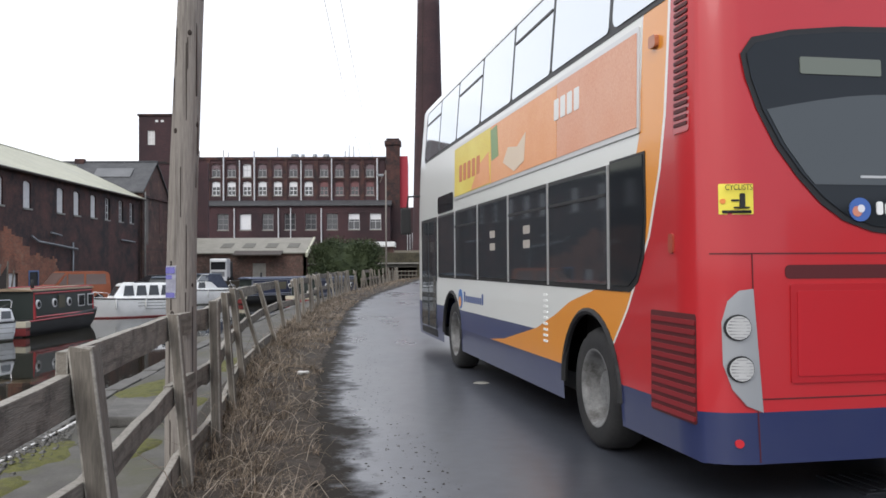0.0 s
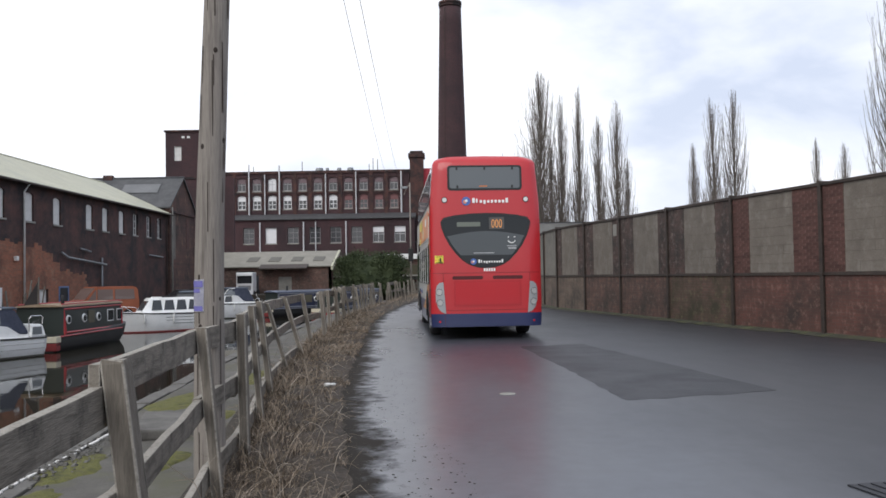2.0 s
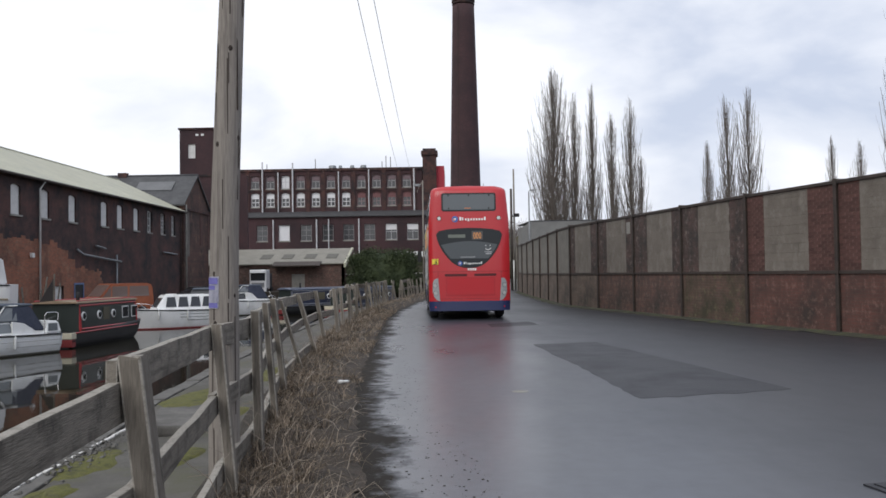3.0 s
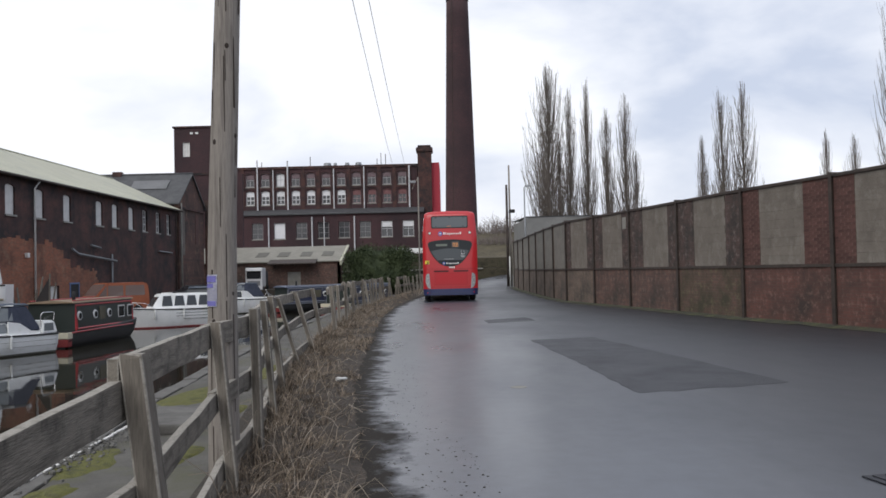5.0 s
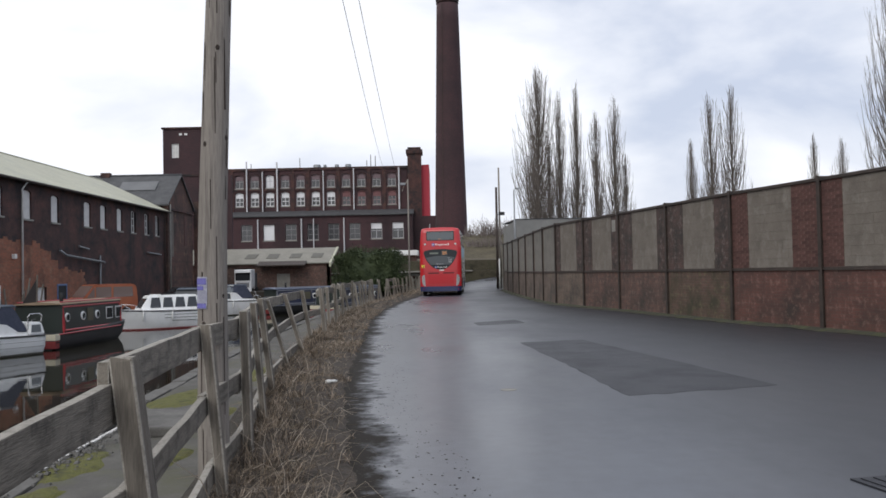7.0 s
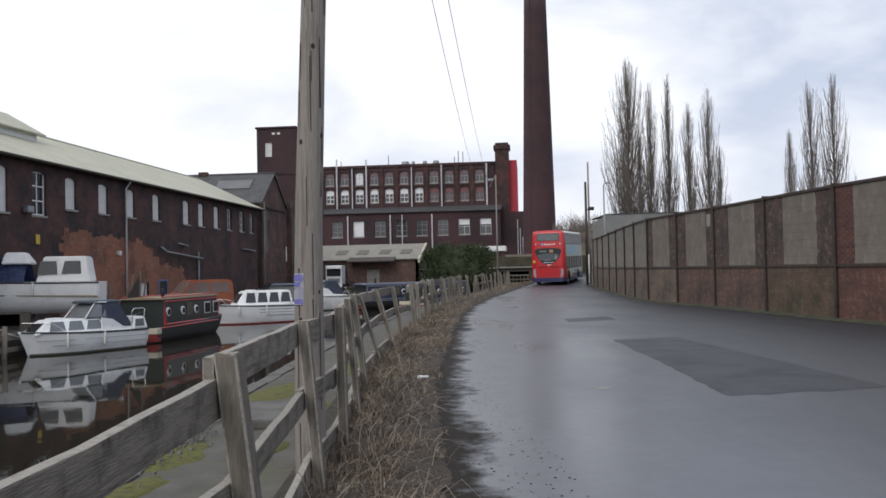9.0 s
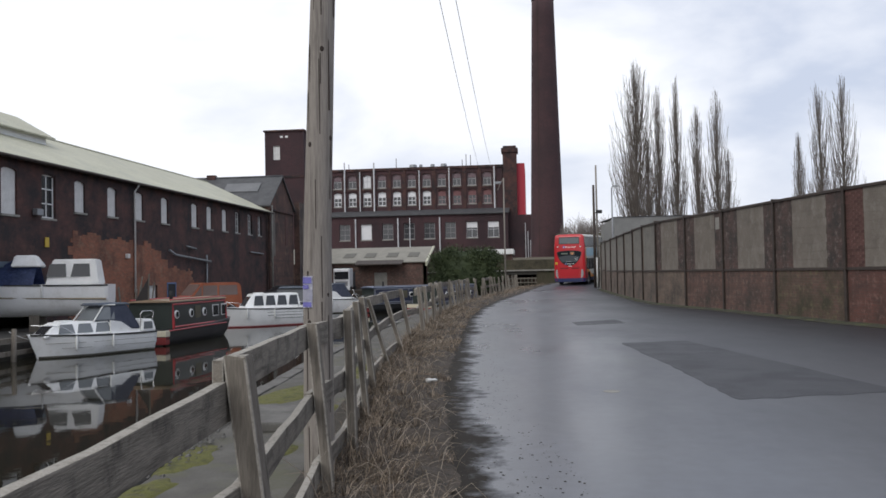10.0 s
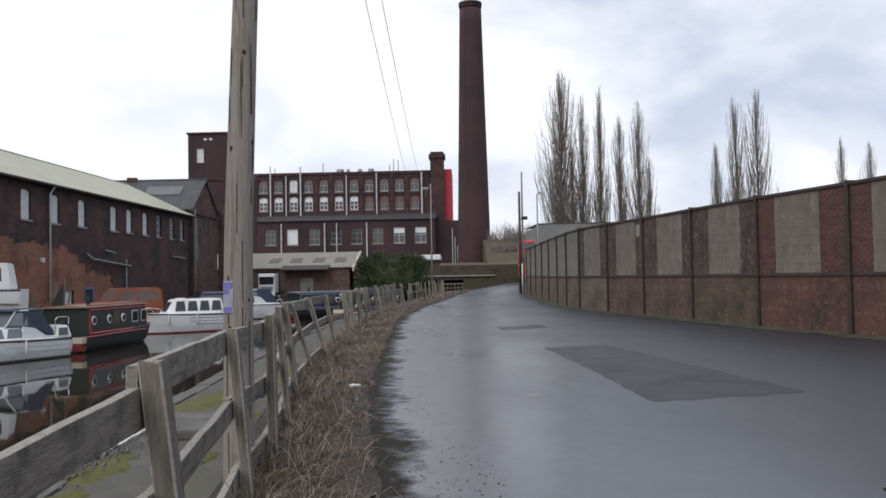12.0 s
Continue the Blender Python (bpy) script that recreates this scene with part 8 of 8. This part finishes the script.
    brand(-0.29, 1.745, 0.07, -0.18, 0.40, 0.06, "brand_mark")
    for k in range(5):
        rear_plate("fleet_bar", bus, WHT, round_rect(-0.06 + k * 0.055, 1.525, -0.02 + k * 0.055, 1.595, 0.008, 3), 0.004)
    for s in (-1, 1):
        lp = rear_plate("high_lamp", bus, SEAL, disc(s * 0.92, 3.14, 0.068), 0.010)
        rear_plate("lens", lp, plain("clear lens", (0.7, 0.68, 0.66), 0.2), disc(s * 0.92, 3.14, 0.052), 0.03)
        cl = rear_plate("rear_light", bus, plain("silver surround", (0.36, 0.37, 0.38), 0.4, 0.3), [(s * x, z) for x, z in ((0.975, 1.29), (1.06, 1.28), (1.12, 1.22), (1.15, 1.1), (1.145, 0.86), (1.10, 0.72), (1.02, 0.625), (0.92, 0.585))], 0.012)
        for z, xx in ((1.07, 1.07), (0.835, 1.055)):
            rear_plate("lens_rim", cl, SEAL, disc(s * xx, z, 0.076), 0.022)
            rear_plate("lens", cl, LENS, disc(s * xx, z, 0.067), 0.034)
            for r in range(-3, 4):
                half = math.sqrt(0.062 ** 2 - (r * 0.018) ** 2)
                rear_plate("rib", cl, LENSRIB, round_rect(s * xx - half, z + r * 0.018 - 0.003, s * xx + half, z + r * 0.018 + 0.003, 0.002, 2), 0.037)
        rear_plate("slot", bus, DKRED, round_rect(*((-0.77, 1.345, -0.08, 1.425) if s < 0 else (0.14, 1.345, 0.82, 1.425)), 0.03), 0.003)
        rear_plate("reflector", bus, plain("red reflector", (0.55, 0.02, 0.03), 0.3), disc(s * 1.06, 0.41, 0.024, 12), 0.008)
    rear_plate("engine_door", bus, RED, round_rect(-0.74, 0.745, 0.78, 1.315, 0.015), 0.010)
    rear_plate("engine_panel", bus, plain("red inset paint", (0.48, 0.014, 0.022), 0.3, coat=0.4), round_rect(-0.70, 0.785, 0.74, 1.275, 0.015), 0.016)
    for pts in ([(-1.2, 1.487), (1.2, 1.487), (1.2, 1.495), (-1.2, 1.495)], [(-0.965, 0.60), (-0.957, 0.60), (-0.972, 1.487), (-0.98, 1.487)], [(0.957, 0.60), (0.965, 0.60), (0.98, 1.487), (0.972, 1.487)],
                [(-0.955, 0.655), (0.96, 0.655), (0.96, 0.663), (-0.955, 0.663)], [(-0.94, 0.3), (-0.932, 0.3), (-0.945, 0.6), (-0.953, 0.6)]):
        rear_plate("panel_seam", bus, DKRED, pts, 0.003)
    yl = rear_plate("cyclist_sticker", bus, plain("yellow sticker", (0.85, 0.72, 0.08), 0.5), round_rect(-1.155, 1.715, -0.965, 1.89, 0.006, 3), 0.008)
    tilt = math.degrees(math.atan2(rear_y(-0.97, 1.8) - rear_y(-1.18, 1.8), 0.21))
    lettering("CYCLISTS", 0.046, yl, BLACK, pose(-1.06, rear_y(-1.075, 1.8) - 0.032, 1.852, 0, 0, tilt) @ turn @ Matrix.Diagonal((0.78, 1, 1, 1)), "lettering")
    rear_plate("pictogram", yl, BLACK, round_rect(-1.045, 1.755, -1.015, 1.835, 0.008, 3), 0.011)
    rear_plate("pictogram", yl, plain("orange sign", (0.8, 0.25, 0.05), 0.5), disc(-1.135, 1.79, 0.015, 10), 0.011)
    for x0, x1, z0, z1 in ((-1.14, -0.98, 1.722, 1.738), (-1.09, -1.05, 1.79, 1.80), (-1.075, -0.99, 1.75, 1.758)):
        rear_plate("bar", yl, BLACK, round_rect(x0, z0, x1, z1, 0.003, 3), 0.0125)
    for x in (-0.85, 0.85):
        bm = bmesh.new()
        bmesh.ops.create_cone(bm, cap_ends=True, segments=12, radius1=0.035, radius2=0.02, depth=0.05)
        part("roof_lamp", bm, BLACK, bus).location = (x, 0.38, 4.09)
    part("aerial", tubed([(0.55, 1.0, 4.08), (0.55, 1.0, 4.33)], [0.01, 0.004], 5), BLACK, bus)
    # nearside mirror
    mir = part("mirror_arm", tubed([(-1.15, 9.9, 2.6), (-1.42, 10.1, 2.6), (-1.45, 10.1, 2.35)], 0.02, 6), BLACK, bus)
    part("mirror", boxed(-1.55, 10.05, 1.95, -1.38, 10.15, 2.4, 0.03), BLACK, mir)
    return bus


BUS = build_bus()


# ---- face bricks of the wall's piers ----
def pier_bricks():
    """Courses of separate bricks, in half bond, on the piers that the lane passes nearest."""
    rnd = random.Random(31)
    shapes = {}

    def brick_data(w):
        key = round(w, 2)
        if key not in shapes:
            bm = boxed(0, 0, 0, key, 0.06, 0.068, 0.004)
            me = bpy.data.meshes.new("brick")
            bm.to_mesh(me)
            bm.free()
            me.materials.append(FACEBRICK)
            shapes[key] = me
        return shapes[key]
    for m, z, x0, x1 in PIERS:
        row, zz = 0, 1.39
        while zz < 3.19:
            x = x0 - (0.11 if row % 2 else 0.0)
            while x < x1 - 0.03:
                a, b = max(x, x0), min(x + 0.216, x1)
                if b - a > 0.05:
                    ob = new("brick", brick_data(b - a))
                    ob.parent = WALL
                    ob.matrix_basis = m @ Matrix.Translation((a, -0.006 + rnd.uniform(-0.002, 0.006), z + zz)) @ Matrix.Rotation(rnd.uniform(-0.006, 0.006), 4, "Y")
                x += 0.22
            row += 1
            zz += 0.073
    return WALL


pier_bricks()


def motions():
    rows = [
        (0.0, 2.89, 5.07, 0, 0, 9.2),
        (0.2, 2.64, 6.61, 0, 0, 8.9),
        (0.5, 2.31, 8.68, 0, 0, 8.1),
        (0.6, 2.19, 9.42, 0, 0, 7.7),
        (1.0, 1.79, 12.31, 0, 0, 6.3),
        (1.5, 1.38, 15.71, 0, 0, 4.4),
        (2.5, 0.71, 23.01, 0, 0, 3.0),
        (5.0, -0.02, 39.4, 0, 0, 1.2),
        (5.5, -0.08, 42.7, 0, 0, 0.6),
        (6.5, -0.11, 48.6, 0, 0, -1.0),
        (7.5, 0.30, 55.6, 0, 0.1, -5.2),
        (8.5, 1.06, 62.3, 0.03, 0.8, -9.3),
        (9.5, 1.97, 68.0, 0.15, 1.2, -12.2),
        (10.5, 3.46, 73.2, 0.31, 1.5, -15.5),
        (11.0, 4.33, 75.6, 0.4, 1.4, -19.0),
        (11.5, 5.38, 78.0, 0.49, 1.2, -23.0),
        (11.7, 5.71, 79.0, 0.53, 1.1, -25.0),
        (12.0, 6.28, 80.4, 0.59, 1.0, -28.0),
    ]
    walk(BUS, [(t, pose(x, y, z, rx, 0, rz)) for t, x, y, z, rx, rz in rows])
    # wheels roll with the way covered: rows close enough for the turn between them
    ts = [r[0] for r in rows]
    dist = [0.0]
    for a, b in zip(rows, rows[1:]):
        dist.append(dist[-1] + math.hypot(b[1] - a[1], b[2] - a[2]))
    for w in [c for c in BUS.children if c.name.startswith("wheel") and c.type == "EMPTY"]:
        base = w.matrix_basis.copy()
        out = []
        t = 0.0
        while t <= 12.001:
            d = float(np.interp(t, ts, dist))
            out.append((t, base @ Matrix.Rotation(-d / 0.47, 4, "X")))
            t += 1 / 15
        walk(w, out)


motions()
